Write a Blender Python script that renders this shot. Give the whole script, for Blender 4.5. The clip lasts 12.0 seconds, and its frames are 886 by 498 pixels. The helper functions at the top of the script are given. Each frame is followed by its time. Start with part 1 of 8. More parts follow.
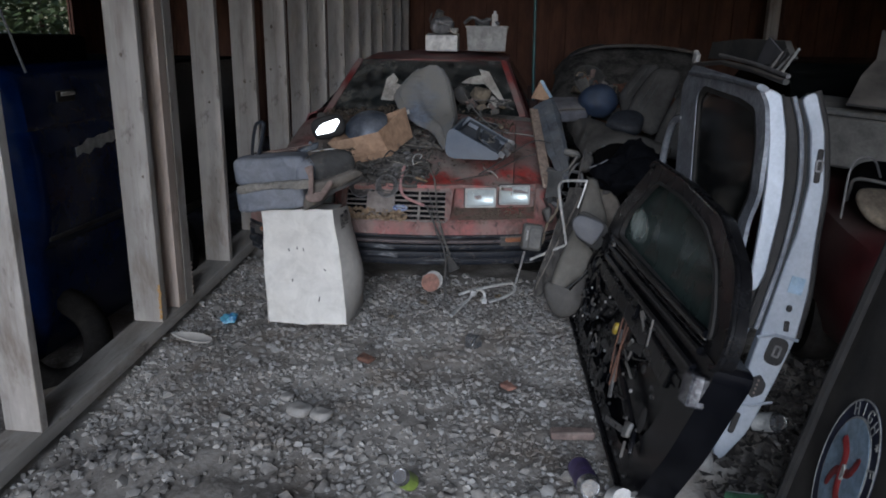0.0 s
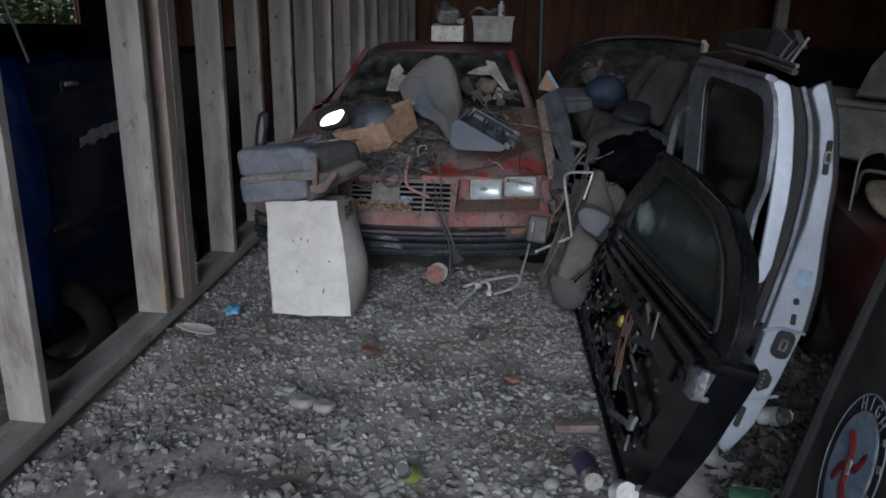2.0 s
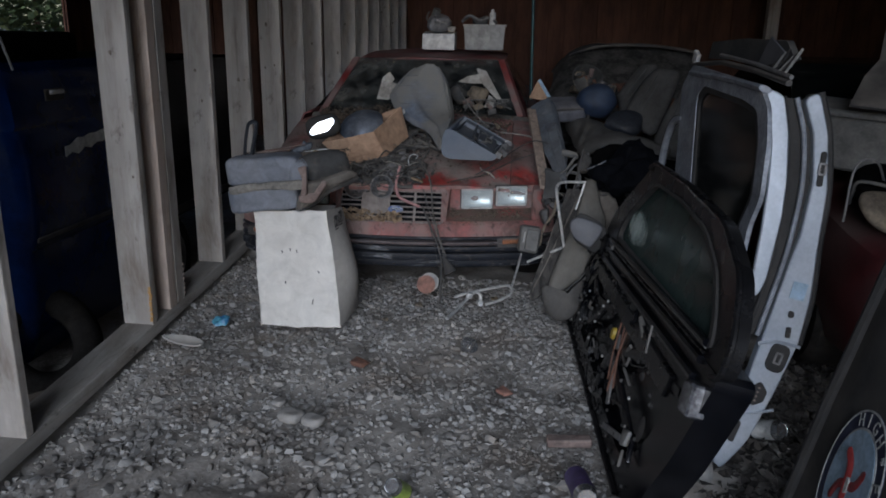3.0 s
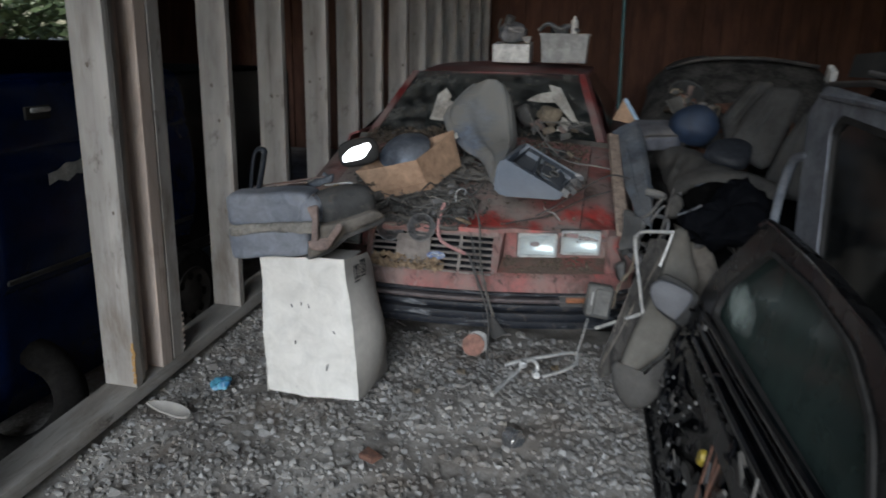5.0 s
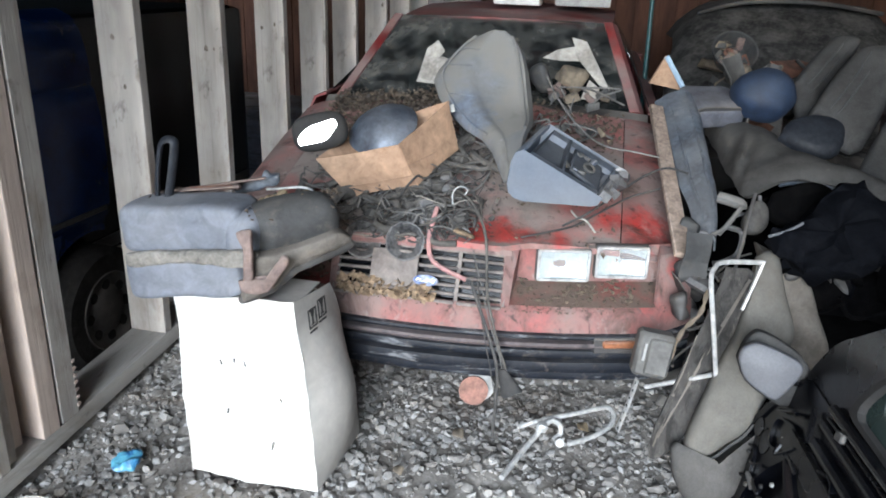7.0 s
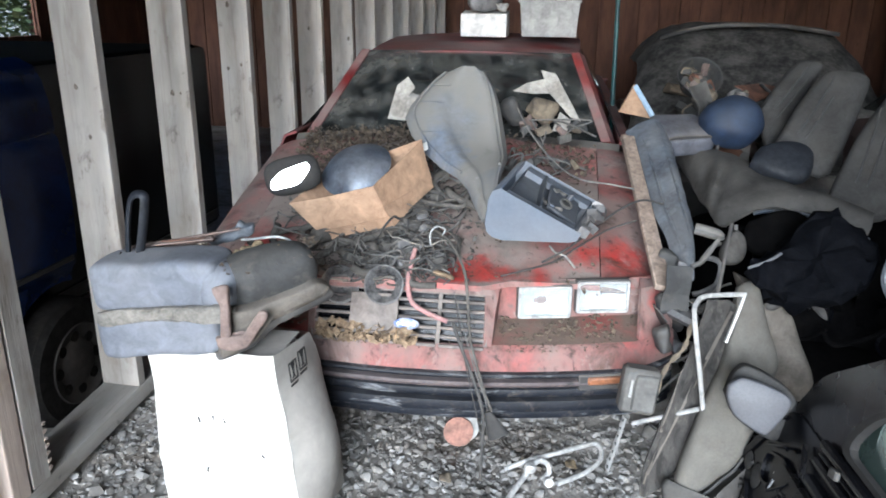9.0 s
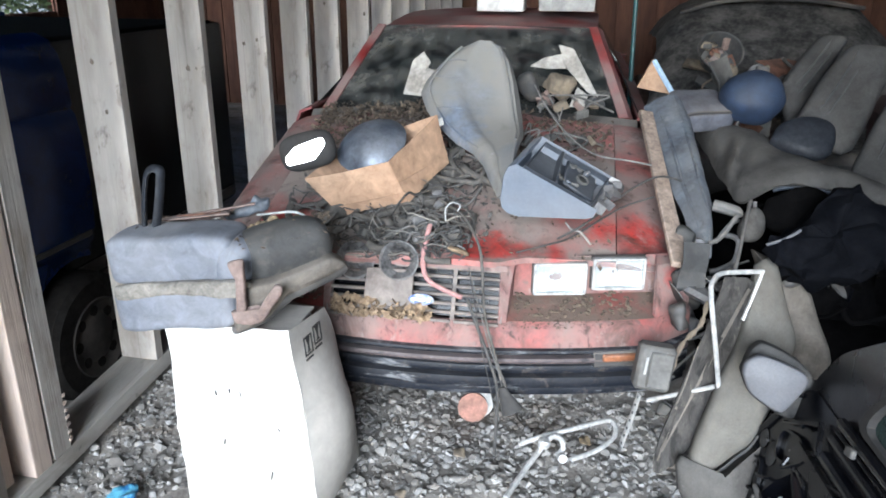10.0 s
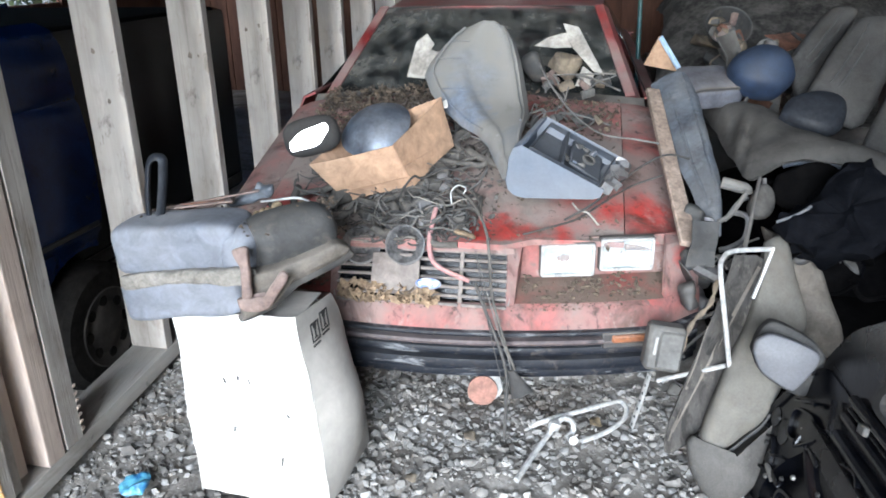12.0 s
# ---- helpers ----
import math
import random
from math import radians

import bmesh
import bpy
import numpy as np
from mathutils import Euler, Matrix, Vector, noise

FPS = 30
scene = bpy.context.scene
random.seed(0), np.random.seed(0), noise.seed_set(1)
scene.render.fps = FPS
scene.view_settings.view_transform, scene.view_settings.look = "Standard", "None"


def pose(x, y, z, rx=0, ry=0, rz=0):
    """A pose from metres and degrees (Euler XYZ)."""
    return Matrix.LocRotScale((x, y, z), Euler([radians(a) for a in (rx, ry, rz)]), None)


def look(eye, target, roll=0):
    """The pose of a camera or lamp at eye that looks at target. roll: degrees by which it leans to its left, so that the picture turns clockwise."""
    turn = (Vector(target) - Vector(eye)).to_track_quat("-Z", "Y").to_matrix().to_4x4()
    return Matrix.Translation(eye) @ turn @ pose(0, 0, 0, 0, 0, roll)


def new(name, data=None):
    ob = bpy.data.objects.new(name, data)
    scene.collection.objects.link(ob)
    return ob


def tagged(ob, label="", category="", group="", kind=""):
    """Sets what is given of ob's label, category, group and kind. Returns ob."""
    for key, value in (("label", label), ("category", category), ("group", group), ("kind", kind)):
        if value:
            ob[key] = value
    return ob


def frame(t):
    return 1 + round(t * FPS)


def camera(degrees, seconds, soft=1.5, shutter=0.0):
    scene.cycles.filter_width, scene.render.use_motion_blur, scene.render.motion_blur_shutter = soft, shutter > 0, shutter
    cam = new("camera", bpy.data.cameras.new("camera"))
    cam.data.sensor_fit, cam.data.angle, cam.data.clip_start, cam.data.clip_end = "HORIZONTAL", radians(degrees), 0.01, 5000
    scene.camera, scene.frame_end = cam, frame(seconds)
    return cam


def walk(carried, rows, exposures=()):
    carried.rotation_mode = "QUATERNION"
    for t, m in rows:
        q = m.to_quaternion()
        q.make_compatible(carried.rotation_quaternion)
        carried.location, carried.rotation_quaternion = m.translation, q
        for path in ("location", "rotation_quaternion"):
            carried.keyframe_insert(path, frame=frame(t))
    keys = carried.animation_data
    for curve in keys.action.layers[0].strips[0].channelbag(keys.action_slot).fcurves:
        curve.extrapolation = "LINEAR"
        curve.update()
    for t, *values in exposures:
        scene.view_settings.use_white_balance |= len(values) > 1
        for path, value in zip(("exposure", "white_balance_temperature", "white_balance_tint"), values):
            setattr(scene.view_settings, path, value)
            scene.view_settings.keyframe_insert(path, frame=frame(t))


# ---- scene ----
cam = camera(60.8, 12.0, 1.8, 0.5)
PATH = [
    (0, (0.377, 0.167, 1.365), (0.13, 2.074, 0.818), 0.8),
    (0.5, (0.387, 0.167, 1.368), (0.133, 2.077, 0.831), 1.3),
    (1, (0.391, 0.163, 1.362), (0.138, 2.068, 0.808), 1.3),
    (1.5, (0.384, 0.171, 1.362), (0.129, 2.074, 0.803), 1.1),
    (2, (0.385, 0.185, 1.359), (0.121, 2.085, 0.791), 0.8),
    (2.5, (0.381, 0.191, 1.367), (0.136, 2.099, 0.823), 1.1),
    (4.5, (0.405, 0.687, 1.359), (0.157, 2.583, 0.772), 0.6),
    (5, (0.464, 0.97, 1.359), (-0.024, 2.836, 0.832), 1.1),
    (5.5, (0.446, 1.228, 1.371), (-0.097, 3.06, 0.778), 1.4),
    (6, (0.296, 1.537, 1.355), (-0.145, 3.395, 0.76), 2.6),
    (6.5, (0.226, 1.768, 1.362), (-0.218, 3.593, 0.675), 2.2),
    (8.5, (0.15, 1.894, 1.418), (-0.165, 3.762, 0.78), 0.8),
    (9, (0.161, 1.881, 1.422), (-0.193, 3.747, 0.796), 0.5),
    (9.5, (0.164, 1.878, 1.415), (-0.226, 3.728, 0.761), 0.1),
    (10, (0.164, 1.885, 1.414), (-0.228, 3.724, 0.733), 0.3),
    (10.5, (0.166, 1.891, 1.411), (-0.233, 3.717, 0.701), 0.1),
    (11, (0.17, 1.896, 1.407), (-0.24, 3.72, 0.696), -0.3),
    (11.5, (0.171, 1.9, 1.408), (-0.23, 3.72, 0.682), -0.8),
    (12, (0.173, 1.9, 1.408), (-0.243, 3.719, 0.687), -1.1),
]
EXPOSURES = [(0, 0.17, 5750, 12), (1.0, 0.06, 5750, 12), (2.7, -0.08, 5750, 12), (4.5, -0.08, 5800, 12), (5, 0.46, 5950, 8), (5.5, 0.57, 6000, 8), (6, 1.33, 6000, 8), (6.5, 1.75, 5900, 8), (8.5, 2.14, 5800, 8), (9.5, 2.17, 5800, 8), (10.1, 2.26, 5800, 8), (12.0, 2.35, 5800, 8)]
walk(cam, [(t, look(eye, target, roll)) for t, eye, target, roll in PATH], EXPOSURES)

# ---- world and light ----
world = bpy.data.worlds.new("sky")
scene.world = world
world.use_nodes = True
wn = world.node_tree
sky = wn.nodes.new("ShaderNodeTexSky")
sky.sky_type, sky.sun_disc = "NISHITA", False
sky.sun_elevation, sky.sun_rotation = radians(19), radians(179)
wn.links.new(sky.outputs[0], wn.nodes["Background"].inputs[0])
wn.nodes["Background"].inputs[1].default_value = 0.09
sun = new("sun", bpy.data.lights.new("sun", "SUN"))
sun.data.energy, sun.data.angle, sun.data.color = 2.5, radians(38), (0.90, 0.95, 1.0)
sun.matrix_world = look((0.15, -6, 2.2), (0, 0, 0))


# ---- materials ----
def mat(name, col, col2=None, rough=0.7, metal=0.0, scale=8.0, fine=90.0, bump=0.15, spread=0.5, dust=0.0,
        dust_col=(0.30, 0.27, 0.24), spec=0.5, coat=0.0, speck=0.0, stretch=(1, 1, 1), vary=0.0, dust_side=0.25, glow=None, dust_cut=0.45, wiped=(), grime=0.45):
    """Procedural surface: two colours mixed by broad and fine noise, dust that has settled on upward faces, fine relief."""
    m = bpy.data.materials.new(name)
    m.use_nodes = True
    nt = m.node_tree
    n, ln = nt.nodes, nt.links
    b = n["Principled BSDF"]
    b.inputs["Roughness"].default_value, b.inputs["Metallic"].default_value = rough, metal
    b.inputs["Specular IOR Level"].default_value, b.inputs["Coat Weight"].default_value = spec, coat
    tc = n.new("ShaderNodeTexCoord")
    mp = n.new("ShaderNodeMapping")
    mp.inputs["Scale"].default_value = stretch
    ln.new(tc.outputs["Object"], mp.inputs[0])
    big, small = n.new("ShaderNodeTexNoise"), n.new("ShaderNodeTexNoise")
    for q, s, d in ((big, scale, 4), (small, fine, 3)):
        q.inputs["Scale"].default_value, q.inputs["Detail"].default_value = s, d
        q.inputs["Roughness"].default_value = 0.62
        ln.new(mp.outputs[0], q.inputs["Vector"])
    add = n.new("ShaderNodeMath")
    add.operation = "MULTIPLY_ADD"
    add.inputs[1].default_value = 0.45
    ln.new(small.outputs[0], add.inputs[0])
    ln.new(big.outputs[0], add.inputs[2])
    ramp = n.new("ShaderNodeMapRange")
    ramp.inputs[1].default_value, ramp.inputs[2].default_value = 0.72 - 0.3 * spread, 0.72 + 0.3 * spread
    ln.new(add.outputs[0], ramp.inputs[0])
    mix = n.new("ShaderNodeMix")
    mix.data_type = "RGBA"
    c2 = col2 or tuple(c * 0.6 for c in col)
    mix.inputs[6].default_value, mix.inputs[7].default_value = (*c2, 1), (*col, 1)
    ln.new(ramp.outputs[0], mix.inputs[0])
    out = mix.outputs[2]
    if grime:
        gn, gr, gm = n.new("ShaderNodeTexNoise"), n.new("ShaderNodeMapRange"), n.new("ShaderNodeMix")
        gn.inputs["Scale"].default_value, gn.inputs["Detail"].default_value, gn.inputs["Roughness"].default_value = scale * 3.1, 7, 0.72
        gn.inputs["Distortion"].default_value = 0.6
        ln.new(mp.outputs[0], gn.inputs["Vector"])
        gr.inputs[1].default_value, gr.inputs[2].default_value, gr.inputs[3].default_value, gr.inputs[4].default_value = 0.30, 0.66, 1 - grime, 1 + 0.35 * grime
        ln.new(gn.outputs[0], gr.inputs[0])
        gm.data_type, gm.blend_type = "RGBA", "MULTIPLY"
        gm.inputs[0].default_value = 1.0
        ln.new(out, gm.inputs[6])
        ln.new(gr.outputs[0], gm.inputs[7])
        out = gm.outputs[2]
    if vary:
        info, hsv = n.new("ShaderNodeObjectInfo"), n.new("ShaderNodeHueSaturation")
        mr = n.new("ShaderNodeMapRange")
        mr.inputs[3].default_value, mr.inputs[4].default_value = 1 - vary, 1 + vary
        ln.new(info.outputs["Random"], mr.inputs[0])
        ln.new(mr.outputs[0], hsv.inputs["Value"])
        ln.new(out, hsv.inputs["Color"])
        out = hsv.outputs[0]
    if speck:
        sp = n.new("ShaderNodeTexNoise")
        sp.inputs["Scale"].default_value = fine * 0.35
        ln.new(mp.outputs[0], sp.inputs["Vector"])
        sr = n.new("ShaderNodeMapRange")
        sr.inputs[1].default_value, sr.inputs[2].default_value, sr.inputs[4].default_value = 0.62, 0.70, speck
        ln.new(sp.outputs[0], sr.inputs[0])
        sm = n.new("ShaderNodeMix")
        sm.data_type = "RGBA"
        sm.inputs[7].default_value = (0.035, 0.028, 0.024, 1)
        ln.new(sr.outputs[0], sm.inputs[0])
        ln.new(out, sm.inputs[6])
        out = sm.outputs[2]
    if dust:
        geo, sep = n.new("ShaderNodeNewGeometry"), n.new("ShaderNodeSeparateXYZ")
        ln.new(geo.outputs["Normal"], sep.inputs[0])
        up = n.new("ShaderNodeMapRange")
        up.inputs[1].default_value, up.inputs[2].default_value, up.inputs[3].default_value = -0.1, 0.8, dust_side
        ln.new(sep.outputs[2], up.inputs[0])
        dn = n.new("ShaderNodeTexNoise")
        dn.inputs["Scale"].default_value, dn.inputs["Detail"].default_value = scale * 0.8, 5
        ln.new(tc.outputs["Object"], dn.inputs["Vector"])
        dr = n.new("ShaderNodeMapRange")
        dr.inputs[1].default_value, dr.inputs[2].default_value = dust_cut - 0.17, dust_cut + 0.17
        ln.new(dn.outputs[0], dr.inputs[0])
        mul, mul2 = n.new("ShaderNodeMath"), n.new("ShaderNodeMath")
        mul.operation = mul2.operation = "MULTIPLY"
        ln.new(up.outputs[0], mul.inputs[0])
        ln.new(dr.outputs[0], mul.inputs[1])
        mul2.inputs[1].default_value = dust
        cover = mul.outputs[0]
        ragged = n.new("ShaderNodeTexNoise")
        ragged.inputs["Scale"].default_value, ragged.inputs["Detail"].default_value, ragged.inputs["Roughness"].default_value = 16, 6, 0.7
        ln.new(tc.outputs["Object"], ragged.inputs["Vector"])
        for wx, wy, wz, wr in wiped:
            far, wob, edge, keep = n.new("ShaderNodeVectorMath"), n.new("ShaderNodeMath"), n.new("ShaderNodeMapRange"), n.new("ShaderNodeMath")
            far.operation, wob.operation, keep.operation = "DISTANCE", "MULTIPLY_ADD", "MULTIPLY"
            far.inputs[1].default_value = (wx, wy, wz)
            ln.new(tc.outputs["Object"], far.inputs[0])
            ln.new(ragged.outputs[0], wob.inputs[0])
            wob.inputs[1].default_value = -wr * 2.2
            ln.new(far.outputs["Value"], wob.inputs[2])
            edge.inputs[1].default_value, edge.inputs[2].default_value = -wr * 0.6, wr * 0.25
            ln.new(wob.outputs[0], edge.inputs[0])
            ln.new(cover, keep.inputs[0])
            ln.new(edge.outputs[0], keep.inputs[1])
            cover = keep.outputs[0]
        ln.new(cover, mul2.inputs[0])
        dm = n.new("ShaderNodeMix")
        dm.data_type = "RGBA"
        dm.inputs[7].default_value = (*dust_col, 1)
        ln.new(mul2.outputs[0], dm.inputs[0])
        ln.new(out, dm.inputs[6])
        out = dm.outputs[2]
        rr = n.new("ShaderNodeMapRange")
        rr.inputs[3].default_value, rr.inputs[4].default_value = rough, 0.92
        ln.new(mul2.outputs[0], rr.inputs[0])
        ln.new(rr.outputs[0], b.inputs["Roughness"])
        if metal:
            mr2 = n.new("ShaderNodeMapRange")
            mr2.inputs[3].default_value, mr2.inputs[4].default_value = metal, 0.0
            ln.new(mul2.outputs[0], mr2.inputs[0])
            ln.new(mr2.outputs[0], b.inputs["Metallic"])
    ln.new(out, b.inputs["Base Color"])
    bp = n.new("ShaderNodeBump")
    bp.inputs["Strength"].default_value, bp.inputs["Distance"].default_value = bump, 0.01
    ln.new(add.outputs[0], bp.inputs["Height"])
    ln.new(bp.outputs[0], b.inputs["Normal"])
    if glow:
        b.inputs["Emission Color"].default_value, b.inputs["Emission Strength"].default_value = (*glow[0], 1), glow[1]
    return m


def stained(m, *layers):
    """Adds irregular stains over a surface: (colour, scale, from, to, strength, stretch) each."""
    n, ln = m.node_tree.nodes, m.node_tree.links
    socket = n["Principled BSDF"].inputs["Base Color"]
    out = socket.links[0].from_socket
    tc = n.new("ShaderNodeTexCoord")
    for col, scale, lo, hi, top, stretch in layers:
        mp, q, mr, mx = n.new("ShaderNodeMapping"), n.new("ShaderNodeTexNoise"), n.new("ShaderNodeMapRange"), n.new("ShaderNodeMix")
        mp.inputs["Scale"].default_value = stretch
        mp.inputs["Location"].default_value = (scale, 2 * scale, 0.3)
        ln.new(tc.outputs["Object"], mp.inputs[0])
        q.inputs["Scale"].default_value, q.inputs["Detail"].default_value, q.inputs["Roughness"].default_value, q.inputs["Distortion"].default_value = scale, 8, 0.7, 0.5
        ln.new(mp.outputs[0], q.inputs["Vector"])
        mr.inputs[1].default_value, mr.inputs[2].default_value, mr.inputs[4].default_value = lo, hi, top
        ln.new(q.outputs[0], mr.inputs[0])
        mx.data_type = "RGBA"
        mx.inputs[7].default_value = (*col, 1)
        ln.new(mr.outputs[0], mx.inputs[0])
        ln.new(out, mx.inputs[6])
        out = mx.outputs[2]
    ln.new(out, socket)
    return m


def glass_mat(name, col, rough, alpha, dirt=0.3, dirt_col=(0.25, 0.24, 0.22), lo=0.42, hi=0.62, scale=9.0):
    """Glass pane with a film of dirt: clear where clean, a dull coat where dirty."""
    m = bpy.data.materials.new(name)
    m.use_nodes = True
    n, ln = m.node_tree.nodes, m.node_tree.links
    b = n["Principled BSDF"]
    b.inputs["Base Color"].default_value, b.inputs["Roughness"].default_value = (*col, 1), rough
    b.inputs["Specular IOR Level"].default_value = 0.3
    clear = n.new("ShaderNodeBsdfTransparent")
    clear.inputs[0].default_value = (0.75, 0.82, 0.80, 1)
    ms = n.new("ShaderNodeMixShader")
    ms.inputs[0].default_value = alpha
    ln.new(clear.outputs[0], ms.inputs[1])
    ln.new(b.outputs[0], ms.inputs[2])
    film = n.new("ShaderNodeBsdfDiffuse")
    film.inputs[0].default_value = (*dirt_col, 1)
    tc, no, mr = n.new("ShaderNodeTexCoord"), n.new("ShaderNodeTexNoise"), n.new("ShaderNodeMapRange")
    no.inputs["Scale"].default_value, no.inputs["Detail"].default_value, no.inputs["Roughness"].default_value = scale, 6, 0.65
    ln.new(tc.outputs["Object"], no.inputs["Vector"])
    mr.inputs[1].default_value, mr.inputs[2].default_value, mr.inputs[4].default_value = lo, hi, dirt
    ln.new(no.outputs[0], mr.inputs[0])
    ms2 = n.new("ShaderNodeMixShader")
    ln.new(mr.outputs[0], ms2.inputs[0])
    ln.new(ms.outputs[0], ms2.inputs[1])
    ln.new(film.outputs[0], ms2.inputs[2])
    ln.new(ms2.outputs[0], n["Material Output"].inputs[0])
    return m


def gravel_mat(name, a, b2, c, island=False):
    """Dusty ground or stones: grey base, brown earth and pale powder in broad patches, each stone its own tone."""
    m = mat(name, a, b2, rough=0.95, scale=1.4, fine=75, bump=0.7, spread=0.5, spec=0.15, speck=0.12, grime=0.35)
    n, ln = m.node_tree.nodes, m.node_tree.links
    b = n["Principled BSDF"]
    out = b.inputs["Base Color"].links[0].from_socket
    tc = n.new("ShaderNodeTexCoord")

    def tint(fac, col, mode="MIX"):
        mx = n.new("ShaderNodeMix")
        mx.data_type, mx.blend_type = "RGBA", mode
        mx.inputs[7].default_value = (*col, 1)
        ln.new(fac, mx.inputs[0])
        ln.new(out, mx.inputs[6])
        return mx.outputs[2]

    def span(sock, lo, hi, top):
        mr = n.new("ShaderNodeMapRange")
        mr.inputs[1].default_value, mr.inputs[2].default_value, mr.inputs[4].default_value = lo, hi, top
        ln.new(sock, mr.inputs[0])
        return mr.outputs[0]

    if island:
        geo = n.new("ShaderNodeNewGeometry")
        out = tint(span(geo.outputs["Random Per Island"], 0.45, 1.0, 1.0), c)
        out = tint(span(geo.outputs["Random Per Island"], 0.30, 0.0, 0.6), (0.11, 0.101, 0.092))
    else:
        vo, sep = n.new("ShaderNodeTexVoronoi"), n.new("ShaderNodeSeparateColor")
        vo.inputs["Scale"].default_value = 70
        ln.new(tc.outputs["Object"], vo.inputs["Vector"])
        ln.new(vo.outputs["Color"], sep.inputs[0])
        out = tint(span(sep.outputs[0], 0.55, 1.0, 0.8), c)
    for scale, lo, hi, top, col in ((2.3, 0.52, 0.66, 0.7, (0.16, 0.125, 0.095)), (1.3, 0.52, 0.66, 0.7, (0.46, 0.435, 0.40)), (3.7, 0.54, 0.70, 0.75, (0.075, 0.067, 0.06))):
        q = n.new("ShaderNodeTexNoise")
        q.inputs["Scale"].default_value, q.inputs["Detail"].default_value, q.inputs["Roughness"].default_value = scale, 7, 0.68
        q.inputs["Distortion"].default_value = 0.4
        ln.new(tc.outputs["Object"], q.inputs["Vector"])
        out = tint(span(q.outputs[0], lo, hi, top), col)
    ln.new(out, b.inputs["Base Color"])
    return m


def lumber(name, pale, dull, dark, axis):
    """Weathered sawn board: long fine grain along one axis, grey blotches, dark streaks and nail stains."""
    m = bpy.data.materials.new(name)
    m.use_nodes = True
    n, ln = m.node_tree.nodes, m.node_tree.links
    b = n["Principled BSDF"]
    b.inputs["Roughness"].default_value, b.inputs["Specular IOR Level"].default_value = 0.88, 0.15
    tc, info = n.new("ShaderNodeTexCoord"), n.new("ShaderNodeObjectInfo")
    off = n.new("ShaderNodeVectorMath")
    off.operation = "ADD"
    shift = n.new("ShaderNodeMath")
    shift.operation = "MULTIPLY"
    shift.inputs[1].default_value = 37.0
    ln.new(info.outputs["Random"], shift.inputs[0])
    ln.new(tc.outputs["Object"], off.inputs[0])
    ln.new(shift.outputs[0], off.inputs[1])

    def layer(across, along, detail, lo, hi, rough=0.6):
        mp, q, r = n.new("ShaderNodeMapping"), n.new("ShaderNodeTexNoise"), n.new("ShaderNodeMapRange")
        mp.inputs["Scale"].default_value = [along if k == axis else across for k in range(3)]
        q.inputs["Scale"].default_value, q.inputs["Detail"].default_value, q.inputs["Roughness"].default_value = 1.0, detail, rough
        r.inputs[1].default_value, r.inputs[2].default_value = lo, hi
        ln.new(off.outputs[0], mp.inputs[0])
        ln.new(mp.outputs[0], q.inputs["Vector"])
        ln.new(q.outputs[0], r.inputs[0])
        return r.outputs[0]

    def blend(fac, a, c, mode="MIX"):
        mx = n.new("ShaderNodeMix")
        mx.data_type, mx.blend_type = "RGBA", mode
        for val, k in ((fac, 0), (a, 6), (c, 7)):
            if isinstance(val, (float, tuple)):
                mx.inputs[k].default_value = val if isinstance(val, float) else (*val, 1)
            else:
                ln.new(val, mx.inputs[k])
        return mx.outputs[2]

    blotch = layer(9, 2.2, 4, 0.36, 0.66)
    grain = layer(150, 3.5, 3, 0.34, 0.72)
    streak = layer(60, 0.9, 2, 0.60, 0.72)
    stain = layer(22, 9, 5, 0.63, 0.74, 0.7)
    col = blend(blotch, dull, pale)
    soft = n.new("ShaderNodeMath")
    soft.operation = "MULTIPLY"
    soft.inputs[1].default_value = 0.32
    ln.new(grain, soft.inputs[0])
    col = blend(soft.outputs[0], col, dull)
    part_streak = n.new("ShaderNodeMath")
    part_streak.operation = "MULTIPLY"
    part_streak.inputs[1].default_value = 0.35
    ln.new(streak, part_streak.inputs[0])
    col = blend(part_streak.outputs[0], col, dark)
    part_stain = n.new("ShaderNodeMath")
    part_stain.operation = "MULTIPLY"
    part_stain.inputs[1].default_value = 0.7
    ln.new(stain, part_stain.inputs[0])
    col = blend(part_stain.outputs[0], col, dark)
    hsv, tone = n.new("ShaderNodeHueSaturation"), n.new("ShaderNodeMapRange")
    tone.inputs[3].default_value, tone.inputs[4].default_value = 0.82, 1.14
    ln.new(info.outputs["Random"], tone.inputs[0])
    ln.new(tone.outputs[0], hsv.inputs["Value"])
    ln.new(col, hsv.inputs["Color"])
    ln.new(hsv.outputs[0], b.inputs["Base Color"])
    bp = n.new("ShaderNodeBump")
    bp.inputs["Strength"].default_value, bp.inputs["Distance"].default_value = 0.25, 0.004
    ln.new(grain, bp.inputs["Height"])
    ln.new(bp.outputs[0], b.inputs["Normal"])
    return m


